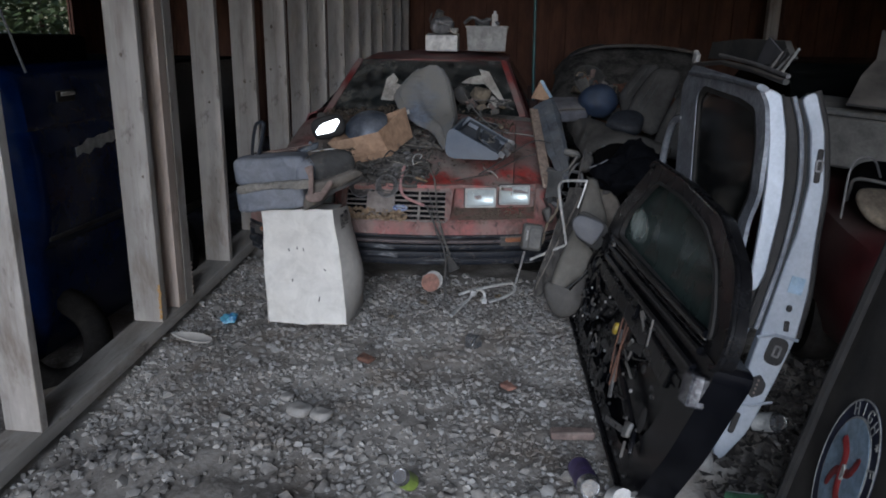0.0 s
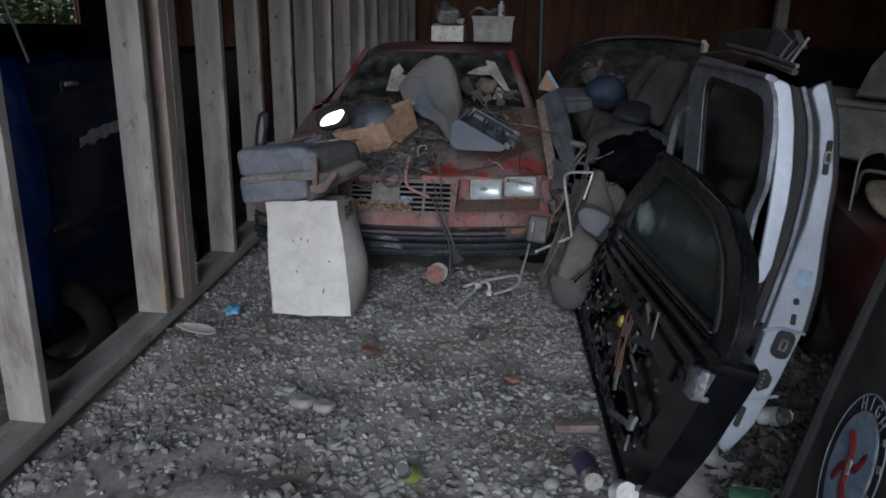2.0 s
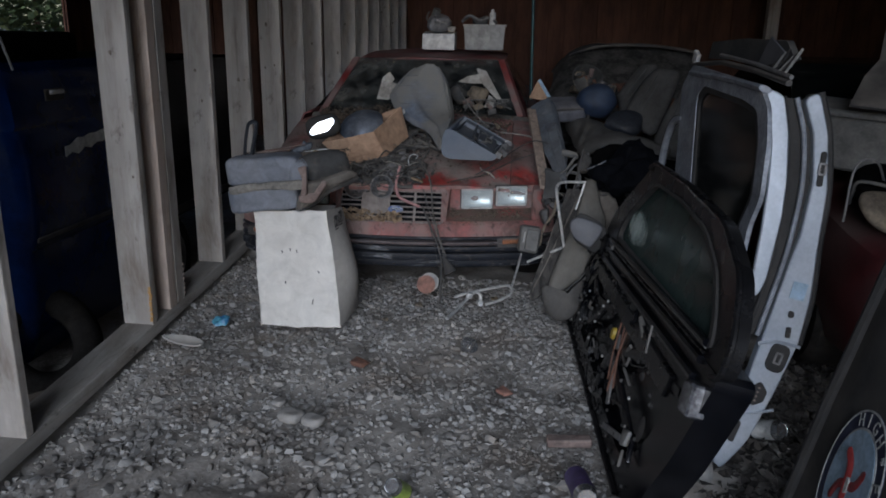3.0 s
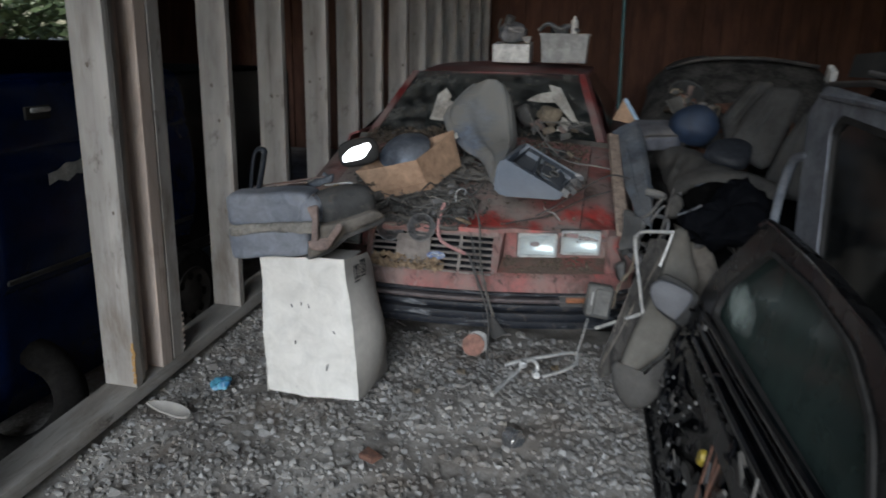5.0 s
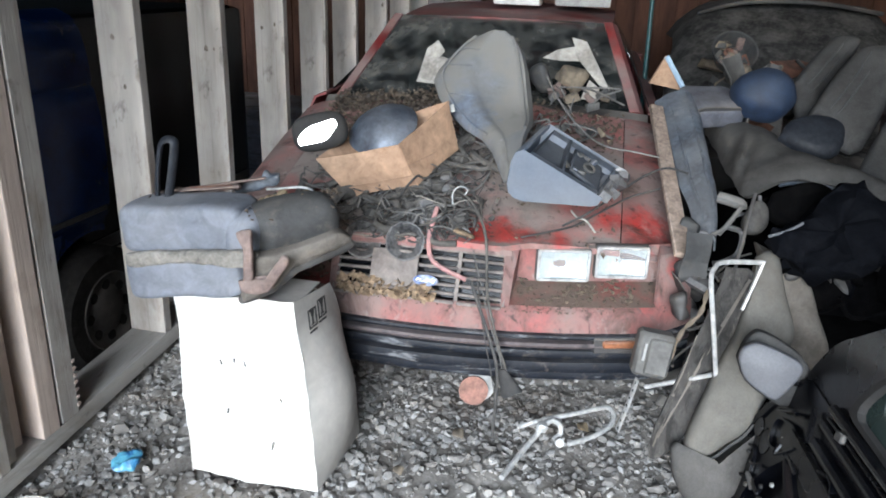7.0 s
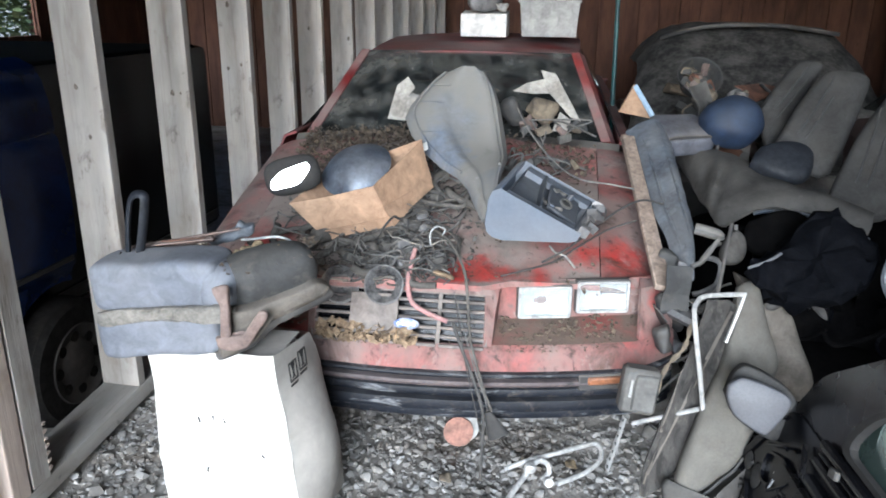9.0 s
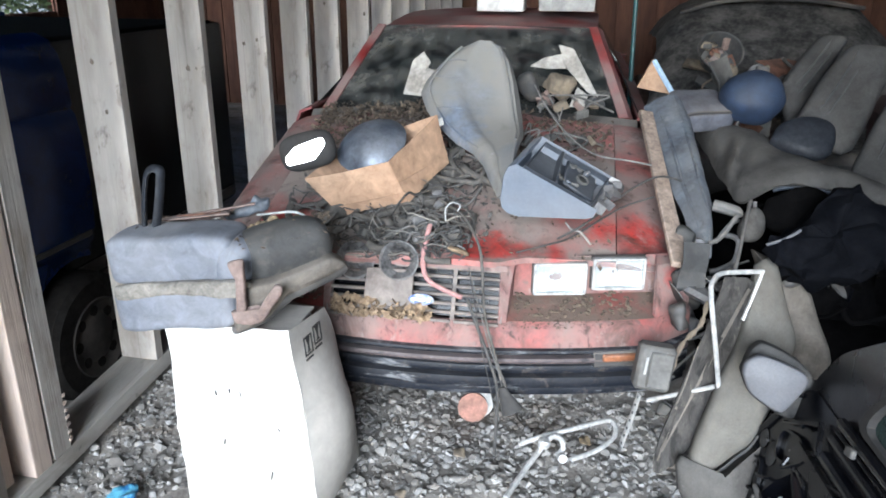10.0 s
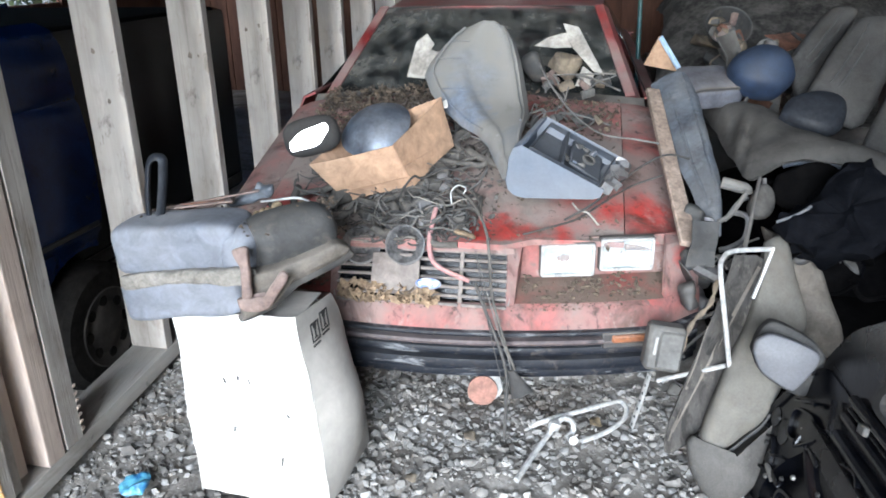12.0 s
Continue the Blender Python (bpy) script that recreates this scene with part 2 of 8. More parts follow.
RED = mat("oxidised_red_paint", (0.42, 0.042, 0.036), (0.26, 0.032, 0.028), rough=0.5, scale=5, bump=0.06, dust=0.96, dust_col=(0.22, 0.165, 0.148), dust_side=0.92, speck=0.75, dust_cut=0.35, grime=0.6, wiped=((0.70, 0.38, 0.66, 0.11), (0.76, 0.27, 0.54, 0.035)))
RED_HOOD = mat("dust_caked_hood_paint", (0.50, 0.05, 0.042), (0.34, 0.045, 0.038), rough=0.5, scale=4, bump=0.08, dust=0.97, dust_col=(0.26, 0.225, 0.20), dust_side=0.6, speck=0.4, dust_cut=0.34, wiped=((0.17, 0.17, 0.64, 0.075), (0.24, 0.19, 0.64, 0.06), (0.33, 0.20, 0.64, 0.045), (0.42, 0.22, 0.63, 0.04), (0.58, 0.36, 0.68, 0.08), (-0.50, 0.25, 0.63, 0.12)))
RED_CLEAN = mat("red_paint", (0.26, 0.028, 0.028), (0.15, 0.02, 0.02), rough=0.45, scale=6, bump=0.05, dust=0.8, dust_side=0.35, dust_cut=0.48, dust_col=(0.25, 0.205, 0.19), speck=0.2)
GRAVEL = gravel_mat("grey_gravel", (0.40, 0.368, 0.332), (0.19, 0.172, 0.152), (0.36, 0.34, 0.315))
STONE = gravel_mat("crushed_stone", (0.32, 0.303, 0.280), (0.20, 0.187, 0.172), (0.40, 0.39, 0.375), island=True)
STUD = lumber("weathered_lumber", (0.54, 0.51, 0.475), (0.37, 0.342, 0.313), (0.12, 0.10, 0.085), 2)
SILL = lumber("grey_lumber", (0.46, 0.435, 0.40), (0.32, 0.30, 0.275), (0.11, 0.095, 0.08), 1)
PINE_IN = lumber("fresh_side_of_lumber", (0.56, 0.47, 0.41), (0.42, 0.345, 0.295), (0.16, 0.12, 0.09), 2)
SPLIT = mat("fresh_split_pine", (0.55, 0.33, 0.13), (0.40, 0.22, 0.08), rough=0.9, scale=40)
KNOT = mat("dark_knot", (0.22, 0.185, 0.155), (0.12, 0.10, 0.082), rough=0.85, scale=60)
BOARD = lumber("dark_barn_board", (0.145, 0.072, 0.050), (0.08, 0.042, 0.031), (0.035, 0.022, 0.018), 2)
CEIL = mat("dark_roof_deck", (0.07, 0.054, 0.043), (0.04, 0.032, 0.026), rough=0.95, scale=3, stretch=(1, 6, 1), spec=0.1)
BLACK_DUSTY = mat("dusty_black_paint", (0.005, 0.005, 0.006), (0.012, 0.012, 0.013), rough=0.26, scale=10, fine=140, bump=0.08, dust=0.18, dust_side=0.14, dust_cut=0.6, dust_col=(0.05, 0.047, 0.045), spec=0.35)
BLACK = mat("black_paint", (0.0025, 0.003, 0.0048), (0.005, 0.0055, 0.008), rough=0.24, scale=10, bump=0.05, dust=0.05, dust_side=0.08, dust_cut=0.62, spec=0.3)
PLASTIC = mat("black_plastic", (0.02, 0.02, 0.022), (0.035, 0.034, 0.033), rough=0.55, dust=0.5, dust_side=0.2)
RUBBER = mat("black_rubber", (0.016, 0.016, 0.016), (0.03, 0.028, 0.027), rough=0.85, dust=0.2, dust_side=0.25, dust_col=(0.15, 0.14, 0.13))
BUMPER = mat("dusty_black_bumper", (0.005, 0.007, 0.012), (0.012, 0.014, 0.02), rough=0.55, spec=0.25, dust=0.3, dust_side=0.04, dust_col=(0.13, 0.13, 0.135), speck=0.3)
SILVER = mat("silver_blue_paint", (0.50, 0.545, 0.61), (0.38, 0.42, 0.48), rough=0.28, metal=0.35, scale=4, bump=0.02, coat=0.25, speck=0.04, grime=0.12)
SILVER_DULL = mat("silver_inner_frame", (0.40, 0.43, 0.485), (0.22, 0.24, 0.28), rough=0.5, metal=0.3, scale=6, bump=0.05, dust=0.2)
BLUE = mat("dark_blue_paint", (0.002, 0.012, 0.060), (0.0015, 0.0075, 0.038), rough=0.22, scale=3, bump=0.02, spec=0.22)
MAROON = mat("maroon_paint", (0.055, 0.008, 0.010), (0.03, 0.006, 0.007), rough=0.35, scale=3, bump=0.02, dust=0.3, dust_side=0.1)
VINYL = mat("blue_grey_vinyl", (0.165, 0.185, 0.225), (0.125, 0.138, 0.168), rough=0.6, scale=6, fine=120, bump=0.12, spread=0.7, dust=0.6, dust_side=0.45, dust_col=(0.30, 0.30, 0.31), speck=0.1)
VINYL_DK = mat("dark_grey_vinyl", (0.040, 0.042, 0.044), (0.024, 0.025, 0.026), rough=0.7, scale=8, fine=120, bump=0.25, spread=0.8, dust=0.55, dust_col=(0.15, 0.142, 0.13))
CONSOLE = mat("grey_blue_plastic", (0.095, 0.118, 0.158), (0.075, 0.093, 0.125), rough=0.5, scale=4, fine=150, bump=0.06, grime=0.2, dust=0.5, dust_side=0.1, dust_col=(0.30, 0.28, 0.26), dust_cut=0.5)
# Darker copy of the console plastic, the recess's shade put into its colour.
CONSOLE_SHADED = mat("shaded_blue_grey_plastic", (0.045, 0.053, 0.068), (0.028, 0.033, 0.042), rough=0.55, scale=9, fine=140, bump=0.1, dust=0.35, dust_col=(0.12, 0.12, 0.12))
CONSOLE_DIRTY = mat("dusty_grey_plastic", (0.19, 0.22, 0.275), (0.15, 0.175, 0.22), rough=0.65, scale=6, fine=110, bump=0.10, dust=0.95, dust_side=0.8, dust_col=(0.235, 0.225, 0.205), dust_cut=0.36, wiped=((-0.36, 4.44, 0.95, 0.10), (-0.31, 4.38, 0.93, 0.07), (0.45, 4.62, 0.83, 0.12)))
FABRIC = mat("beige_grey_seat_cloth", (0.155, 0.147, 0.13), (0.11, 0.102, 0.09), grime=0.25, rough=0.95, scale=5, fine=220, bump=0.2, dust=0.3, dust_col=(0.2, 0.185, 0.165), spec=0.15)
FABRIC_DK = mat("dark_grey_seat_cloth", (0.070, 0.069, 0.068), (0.038, 0.0375, 0.037), rough=0.95, scale=4, fine=220, bump=0.2, dust=0.3, dust_col=(0.12, 0.115, 0.105), spec=0.15)
FABRIC_BR = mat("dusty_brown_cloth", (0.13, 0.115, 0.098), (0.08, 0.07, 0.06), rough=0.95, scale=6, fine=160, bump=0.25, dust=0.4, spec=0.15)
# Black cloth; also stands in for deep shade in the heap and van.
BLACK_CLOTH_AND_SHADE = mat("black_cloth_and_shade", (0.002, 0.002, 0.0023), (0.0055, 0.0052, 0.0052), rough=1.0, scale=12, fine=200, bump=0.4, spec=0.03)
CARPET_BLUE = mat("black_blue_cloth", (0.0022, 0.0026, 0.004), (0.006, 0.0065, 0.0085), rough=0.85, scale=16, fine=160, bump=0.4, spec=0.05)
FABRIC_HEAP = mat("dusty_brown_grey_carpet", (0.095, 0.090, 0.083), (0.052, 0.049, 0.046), rough=0.97, scale=5, fine=240, bump=0.25, dust=0.45, dust_side=0.3, dust_col=(0.135, 0.13, 0.122), spec=0.12, grime=0.35)
HEADREST = mat("pale_grey_vinyl", (0.13, 0.132, 0.145), (0.09, 0.091, 0.10), rough=0.6, scale=5, fine=180, bump=0.08, grime=0.15)
CARTON = mat("white_cardboard", (0.74, 0.72, 0.68), (0.62, 0.60, 0.56), rough=0.8, grime=0.2, scale=3, fine=30, bump=0.08, spread=0.9)
# Greyer copy of CARTON with shade put into it; also colours the dish.
CARTON_SHADED = mat("shaded_white_cardboard", (0.46, 0.44, 0.405), (0.38, 0.36, 0.33), grime=0.15, rough=0.85, scale=3, fine=30, bump=0.1)
CARDBOARD = mat("brown_cardboard", (0.48, 0.315, 0.205), (0.33, 0.205, 0.13), rough=0.85, scale=5, fine=34, bump=0.12, spread=0.7, speck=0.15)
PAPER = mat("yellowed_paper", (0.44, 0.415, 0.375), (0.27, 0.25, 0.225), rough=0.9, scale=9)
FOAM = mat("tan_foam", (0.33, 0.25, 0.15), (0.09, 0.068, 0.045), rough=0.98, scale=14, bump=0.4)
CHROME = mat("dull_bare_metal", (0.60, 0.595, 0.58), (0.40, 0.395, 0.38), rough=0.38, metal=0.25, scale=14, speck=0.2)
STEEL = mat("grey_steel", (0.22, 0.22, 0.225), (0.14, 0.14, 0.145), rough=0.5, metal=0.5, scale=10, dust=0.4)
RUST = mat("rusty_steel", (0.20, 0.095, 0.06), (0.11, 0.06, 0.045), rough=0.85, scale=12, bump=0.3)
RUST_DIM = mat("brown_leathery_strap", (0.22, 0.155, 0.135), (0.12, 0.082, 0.072), rough=0.8, scale=12, dust=0.4)
STALK = mat("dark_grey_stalk", (0.028, 0.032, 0.04), (0.015, 0.017, 0.022), rough=0.6, scale=14, spec=0.3)
AMBER = mat("amber_lens", (0.34, 0.13, 0.055), (0.22, 0.085, 0.04), rough=0.3, scale=20, dust=0.2)
TRIM = mat("bright_trim", (0.75, 0.76, 0.78), rough=0.25, metal=0.9, scale=20)
MIRROR = mat("mirror_glass", (0.94, 0.95, 0.96), (0.9, 0.91, 0.92), rough=0.25, metal=0.8, scale=5, bump=0.0)
WIRE = mat("dusty_wire", (0.13, 0.125, 0.12), (0.045, 0.043, 0.041), rough=0.85, scale=30, dust=0.6, dust_col=(0.26, 0.245, 0.225), vary=0.5)
LOOM = mat("dust_caked_loom", (0.135, 0.125, 0.112), (0.055, 0.051, 0.047), rough=0.95, scale=22, fine=140, bump=0.35, spread=0.8, dust=0.5, dust_side=0.2, dust_col=(0.20, 0.185, 0.168), spec=0.12)
WIRE_DARK = mat("dark_grimy_wire", (0.045, 0.043, 0.041), (0.022, 0.021, 0.02), rough=0.75, scale=30, dust=0.45, dust_col=(0.14, 0.13, 0.12), vary=0.5)
WIRE_PALE = mat("pale_cable", (0.38, 0.35, 0.30), (0.25, 0.23, 0.2), rough=0.7, scale=30)
HOSE = mat("faded_red_hose", (0.50, 0.25, 0.24), (0.36, 0.17, 0.16), rough=0.6, scale=20, dust=0.3)
DEBRIS = mat("brown_leaf_debris", (0.155, 0.118, 0.085), (0.066, 0.05, 0.038), rough=0.98, scale=40, fine=150, bump=0.5)
SHADED_TRASH = mat("shaded_trash_and_leaves", (0.05, 0.043, 0.037), (0.018, 0.016, 0.015), rough=0.9, scale=30, fine=150, bump=0.5)
LEAF = mat("pale_dry_leaves", (0.38, 0.28, 0.18), (0.20, 0.135, 0.085), rough=0.95, scale=40)
WOOD_LIGHT = mat("raw_pine", (0.42, 0.325, 0.26), (0.24, 0.185, 0.15), rough=0.85, scale=4, stretch=(6, 6, 0.6))
# Near-opaque black stands in for the darkness behind the panes.
GLASS = glass_mat("glass_blackened_for_shade", (0.008, 0.01, 0.01), 0.12, 0.95, dirt=0.05)
DOOR_GLASS = glass_mat("dusty_green_glass", (0.02, 0.03, 0.028), 0.16, 0.7, dirt=0.8, dirt_col=(0.058, 0.083, 0.076), lo=0.2, hi=0.6, scale=3.0)
WINDSHIELD = glass_mat("dirty_windshield", (0.02, 0.022, 0.022), 0.1, 0.5, dirt=0.75, dirt_col=(0.15, 0.142, 0.128), lo=0.40, hi=0.68)
REFLECTOR = mat("silvered_reflector", (0.90, 0.905, 0.91), (0.72, 0.725, 0.73), rough=0.35, metal=0.5, scale=20, bump=0.05, grime=0.1)
LENS = glass_mat("ribbed_lamp_lens", (0.8, 0.82, 0.84), 0.05, 0.10, dirt=0.14, dirt_col=(0.5, 0.51, 0.52), lo=0.42, hi=0.62, scale=22)
FOLIAGE = mat("leaves_outside", (0.22, 0.27, 0.11), (0.09, 0.12, 0.045), rough=0.7, scale=3)
BLUE_PL = mat("blue_plastic", (0.013, 0.030, 0.072), (0.008, 0.019, 0.046), rough=0.6, scale=6, dust=0.5, dust_col=(0.055, 0.068, 0.09), dust_side=0.3)
TARP = mat("dirt_film", (0.105, 0.10, 0.092), (0.018, 0.017, 0.016), rough=0.9, scale=7, fine=40, bump=0.4, spread=0.5)
WHITE_PL = mat("white_plastic", (0.72, 0.71, 0.68), (0.6, 0.59, 0.57), rough=0.5, scale=6)
GREY_BOX = mat("grey_plastic_tub", (0.40, 0.40, 0.39), (0.30, 0.30, 0.29), rough=0.6, scale=6, dust=0.4)
ALU = mat("drink_can_metal", (0.7, 0.7, 0.7), (0.55, 0.55, 0.56), rough=0.25, metal=0.9, scale=20)
GREEN_LABEL = mat("green_label", (0.40, 0.55, 0.10), (0.30, 0.42, 0.08), rough=0.4)
PURPLE = mat("purple_label", (0.10, 0.07, 0.20), (0.07, 0.05, 0.14), rough=0.4)
BLUE_WRAP = mat("blue_wrapper", (0.03, 0.14, 0.32), (0.14, 0.42, 0.55), rough=0.35, scale=40)
TEAL = mat("teal_rod", (0.012, 0.085, 0.09), rough=0.5)
ORANGE = mat("orange_plastic", (0.50, 0.22, 0.05), rough=0.5)
TERRA = mat("terracotta", (0.30, 0.15, 0.115), (0.20, 0.11, 0.085), rough=0.85, scale=15)
GRILLE_DUST = mat("dust_caked_beige_grille", (0.235, 0.205, 0.185), (0.15, 0.125, 0.115), rough=0.9, scale=9, dust=0.4)
BOWL = mat("tarnished_lamp_bowl", (0.30, 0.30, 0.305), (0.06, 0.06, 0.062), rough=0.32, metal=0.7, scale=24, spread=0.6, dust=0.5, dust_side=0.2, dust_col=(0.17, 0.16, 0.145))
STEEL_BLUE = mat("dark_blued_steel", (0.14, 0.18, 0.24), (0.07, 0.09, 0.125), rough=0.3, metal=0.5, scale=9, dust=0.35)
GREEN_GLASS = mat("green_glass", (0.05, 0.12, 0.07), rough=0.15)
BUMPER_PINK = mat("faded_pink_grey_bumper", (0.13, 0.095, 0.093), (0.045, 0.034, 0.035), rough=0.7, scale=7, spread=0.8, dust=0.6, dust_col=(0.13, 0.12, 0.12), speck=0.3)
BACK_BOARD = mat("dusty_fibre_board", (0.055, 0.050, 0.045), (0.022, 0.021, 0.02), rough=0.95, scale=8, fine=70, bump=0.5, spread=0.8, stretch=(3, 3, 0.5), dust=0.5, dust_side=0.5, dust_col=(0.095, 0.088, 0.08))
RIM = mat("dark_steel_rim", (0.034, 0.028, 0.025), (0.014, 0.012, 0.011), rough=0.7, scale=12, dust=0.3)
TYRE = mat("worn_tyre_rubber", (0.016, 0.015, 0.0145), (0.026, 0.024, 0.022), rough=0.9, spec=0.04)
DUST_CRUMB = mat("grey_dust_crumbs", (0.15, 0.138, 0.124), (0.055, 0.05, 0.045), rough=0.98, scale=40, fine=150, bump=0.5)
SEAM = mat("cream_torn_lining", (0.24, 0.225, 0.20), (0.14, 0.13, 0.115), rough=0.95, scale=14, fine=120, bump=0.4)
SHELF_DIRT = mat("red_under_brown_dirt", (0.30, 0.05, 0.045), (0.18, 0.035, 0.03), rough=0.8, scale=9, fine=60, bump=0.5, dust=0.97, dust_side=0.7, dust_col=(0.135, 0.10, 0.078), dust_cut=0.40)
TRIM_BLUE = mat("crumpled_blue_grey_plastic", (0.13, 0.15, 0.18), (0.04, 0.046, 0.056), rough=0.6, scale=9, fine=60, bump=0.4, spread=0.8, dust=0.6, dust_side=0.4, dust_col=(0.17, 0.17, 0.17), dust_cut=0.52)
VINYL_DIM = mat("dull_blue_vinyl", (0.085, 0.095, 0.125), (0.05, 0.056, 0.075), rough=0.7, scale=7, dust=0.4)
BADGE = mat("blue_badge", (0.05, 0.10, 0.30), (0.3, 0.33, 0.4), rough=0.3, scale=40)
GREY_DIM = mat("dull_grey_metal", (0.115, 0.115, 0.11), (0.06, 0.06, 0.058), rough=0.6, scale=6, dust=0.4)
PAPER_DIM = mat("dirty_tan_padding", (0.22, 0.18, 0.13), (0.13, 0.105, 0.08), rough=0.95, scale=9)
INK = mat("black_print", (0.03, 0.03, 0.03), rough=0.7)
SEAL_BLUE = mat("pale_blue_print", (0.45, 0.58, 0.70), (0.26, 0.38, 0.52), rough=0.5, scale=7, spread=0.9)
SEAL_NAVY = mat("navy_print", (0.03, 0.036, 0.085), rough=0.5)
SEAL_RED = mat("red_print", (0.35, 0.05, 0.05), rough=0.5)
SEAL_PALE = mat("pale_print", (0.55, 0.56, 0.55), rough=0.5)


# ---- building helpers ----

def reflection_mat():
    """A reflection painted as a pale film on glass, thinning out towards its rim."""
    m = mat("painted_green_reflection", (0.74, 0.88, 0.83), (0.34, 0.46, 0.42), rough=0.3, scale=6, spread=0.6)
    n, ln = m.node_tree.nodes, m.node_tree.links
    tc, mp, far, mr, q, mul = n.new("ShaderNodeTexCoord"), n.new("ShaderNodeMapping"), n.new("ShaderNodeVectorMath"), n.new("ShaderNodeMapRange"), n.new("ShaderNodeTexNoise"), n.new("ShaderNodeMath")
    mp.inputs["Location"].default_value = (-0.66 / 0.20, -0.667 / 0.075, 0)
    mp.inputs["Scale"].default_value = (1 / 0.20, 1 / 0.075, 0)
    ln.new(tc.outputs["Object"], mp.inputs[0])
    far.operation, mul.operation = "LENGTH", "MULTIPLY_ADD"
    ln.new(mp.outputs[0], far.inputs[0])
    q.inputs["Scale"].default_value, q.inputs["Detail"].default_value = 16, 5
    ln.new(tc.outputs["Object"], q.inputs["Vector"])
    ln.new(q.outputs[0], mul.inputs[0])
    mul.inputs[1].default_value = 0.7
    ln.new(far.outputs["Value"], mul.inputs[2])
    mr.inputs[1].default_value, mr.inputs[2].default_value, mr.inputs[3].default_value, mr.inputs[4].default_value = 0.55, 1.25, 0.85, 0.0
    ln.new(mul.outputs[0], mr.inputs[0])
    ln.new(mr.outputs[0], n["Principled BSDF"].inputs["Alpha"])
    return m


PAINTED_REFLECTION = reflection_mat()
# dirt, runs and wear that sit on top of the base colours
stained(RED, ((0.055, 0.036, 0.028), 6, 0.50, 0.64, 0.8, (1, 1, 0.5)), ((0.30, 0.265, 0.245), 13, 0.56, 0.68, 0.6, (1, 1, 1)), ((0.018, 0.014, 0.012), 24, 0.58, 0.68, 0.8, (1, 1, 0.7)))
stained(RED_HOOD, ((0.085, 0.066, 0.054), 5, 0.52, 0.68, 0.65, (1, 1, 1)), ((0.36, 0.33, 0.30), 11, 0.57, 0.70, 0.5, (1, 1, 1)), ((0.03, 0.024, 0.02), 36, 0.60, 0.68, 0.7, (1, 1, 1)))
stained(BUMPER, ((0.26, 0.265, 0.275), 9, 0.55, 0.63, 0.55, (0.5, 1, 3)), ((0.10, 0.085, 0.075), 22, 0.56, 0.66, 0.5, (1, 1, 1)))
stained(BUMPER_PINK, ((0.012, 0.012, 0.014), 10, 0.52, 0.62, 0.8, (0.6, 1, 2.5)), ((0.26, 0.24, 0.235), 16, 0.60, 0.70, 0.5, (0.6, 1, 2.5)))
stained(CONSOLE_DIRTY, ((0.12, 0.105, 0.09), 8, 0.56, 0.70, 0.5, (1, 1, 0.6)), ((0.36, 0.36, 0.355), 15, 0.60, 0.72, 0.5, (1, 1, 1)))
stained(VINYL, ((0.11, 0.10, 0.09), 7, 0.58, 0.72, 0.3, (1, 1, 1)), ((0.06, 0.056, 0.052), 45, 0.66, 0.74, 0.5, (1, 1, 1)))
stained(VINYL_DK, ((0.12, 0.105, 0.088), 14, 0.54, 0.68, 0.5, (1, 1, 1)))
stained(FABRIC, ((0.09, 0.075, 0.06), 6, 0.52, 0.68, 0.5, (1, 1, 1)))
stained(FABRIC_HEAP, ((0.045, 0.042, 0.04), 9, 0.52, 0.66, 0.6, (1, 1, 1)), ((0.16, 0.15, 0.14), 30, 0.62, 0.70, 0.5, (1, 1, 1)))
stained(STUD, ((0.15, 0.112, 0.085), 3.2, 0.52, 0.68, 0.6, (1.6, 1.6, 0.7)), ((0.07, 0.055, 0.045), 14, 0.62, 0.72, 0.7, (1, 1, 0.5)), ((0.24, 0.19, 0.15), 1.1, 0.50, 0.70, 0.55, (1, 1, 0.8)))
stained(SILL, ((0.15, 0.12, 0.095), 4, 0.52, 0.68, 0.6, (1.5, 0.6, 1)), ((0.05, 0.043, 0.037), 22, 0.60, 0.70, 0.7, (1, 0.5, 1)))
stained(PINE_IN, ((0.22, 0.155, 0.11), 5, 0.52, 0.68, 0.55, (1.5, 1.5, 0.5)))
stained(CARTON, ((0.50, 0.47, 0.42), 4, 0.54, 0.70, 0.5, (1, 1, 1)), ((0.20, 0.18, 0.155), 30, 0.66, 0.74, 0.6, (1, 1, 1)))
stained(CARDBOARD, ((0.34, 0.24, 0.165), 5, 0.54, 0.70, 0.35, (1, 1, 1)))
stained(BACK_BOARD, ((0.012, 0.011, 0.010), 9, 0.48, 0.62, 0.8, (3, 3, 0.6)), ((0.13, 0.118, 0.10), 16, 0.58, 0.68, 0.6, (3, 3, 0.6)))
stained(TRIM_BLUE, ((0.26, 0.27, 0.28), 12, 0.56, 0.68, 0.5, (1, 1, 1)), ((0.03, 0.03, 0.032), 20, 0.58, 0.68, 0.6, (1, 1, 1)))

ID = Matrix.Identity(4)


def part(name, bm, material, parent=None, label="", m=None, smooth=38):
    me = bpy.data.meshes.new(name)
    bmesh.ops.recalc_face_normals(bm, faces=bm.faces)
    bm.to_mesh(me)
    bm.free()
    me.materials.append(material)
    if smooth:
        me.shade_smooth()
        me.set_sharp_from_angle(angle=radians(smooth))
    ob = new(name, me)
    ob.parent = parent
    if m is not None:
        ob.matrix_basis = m
    return tagged(ob, label)


link_part = part


def thing(name, m, label, category, group=""):
    ob = new(name)
    ob.empty_display_size = 0.1
    ob.matrix_world = m
    return tagged(ob, label, category, group)


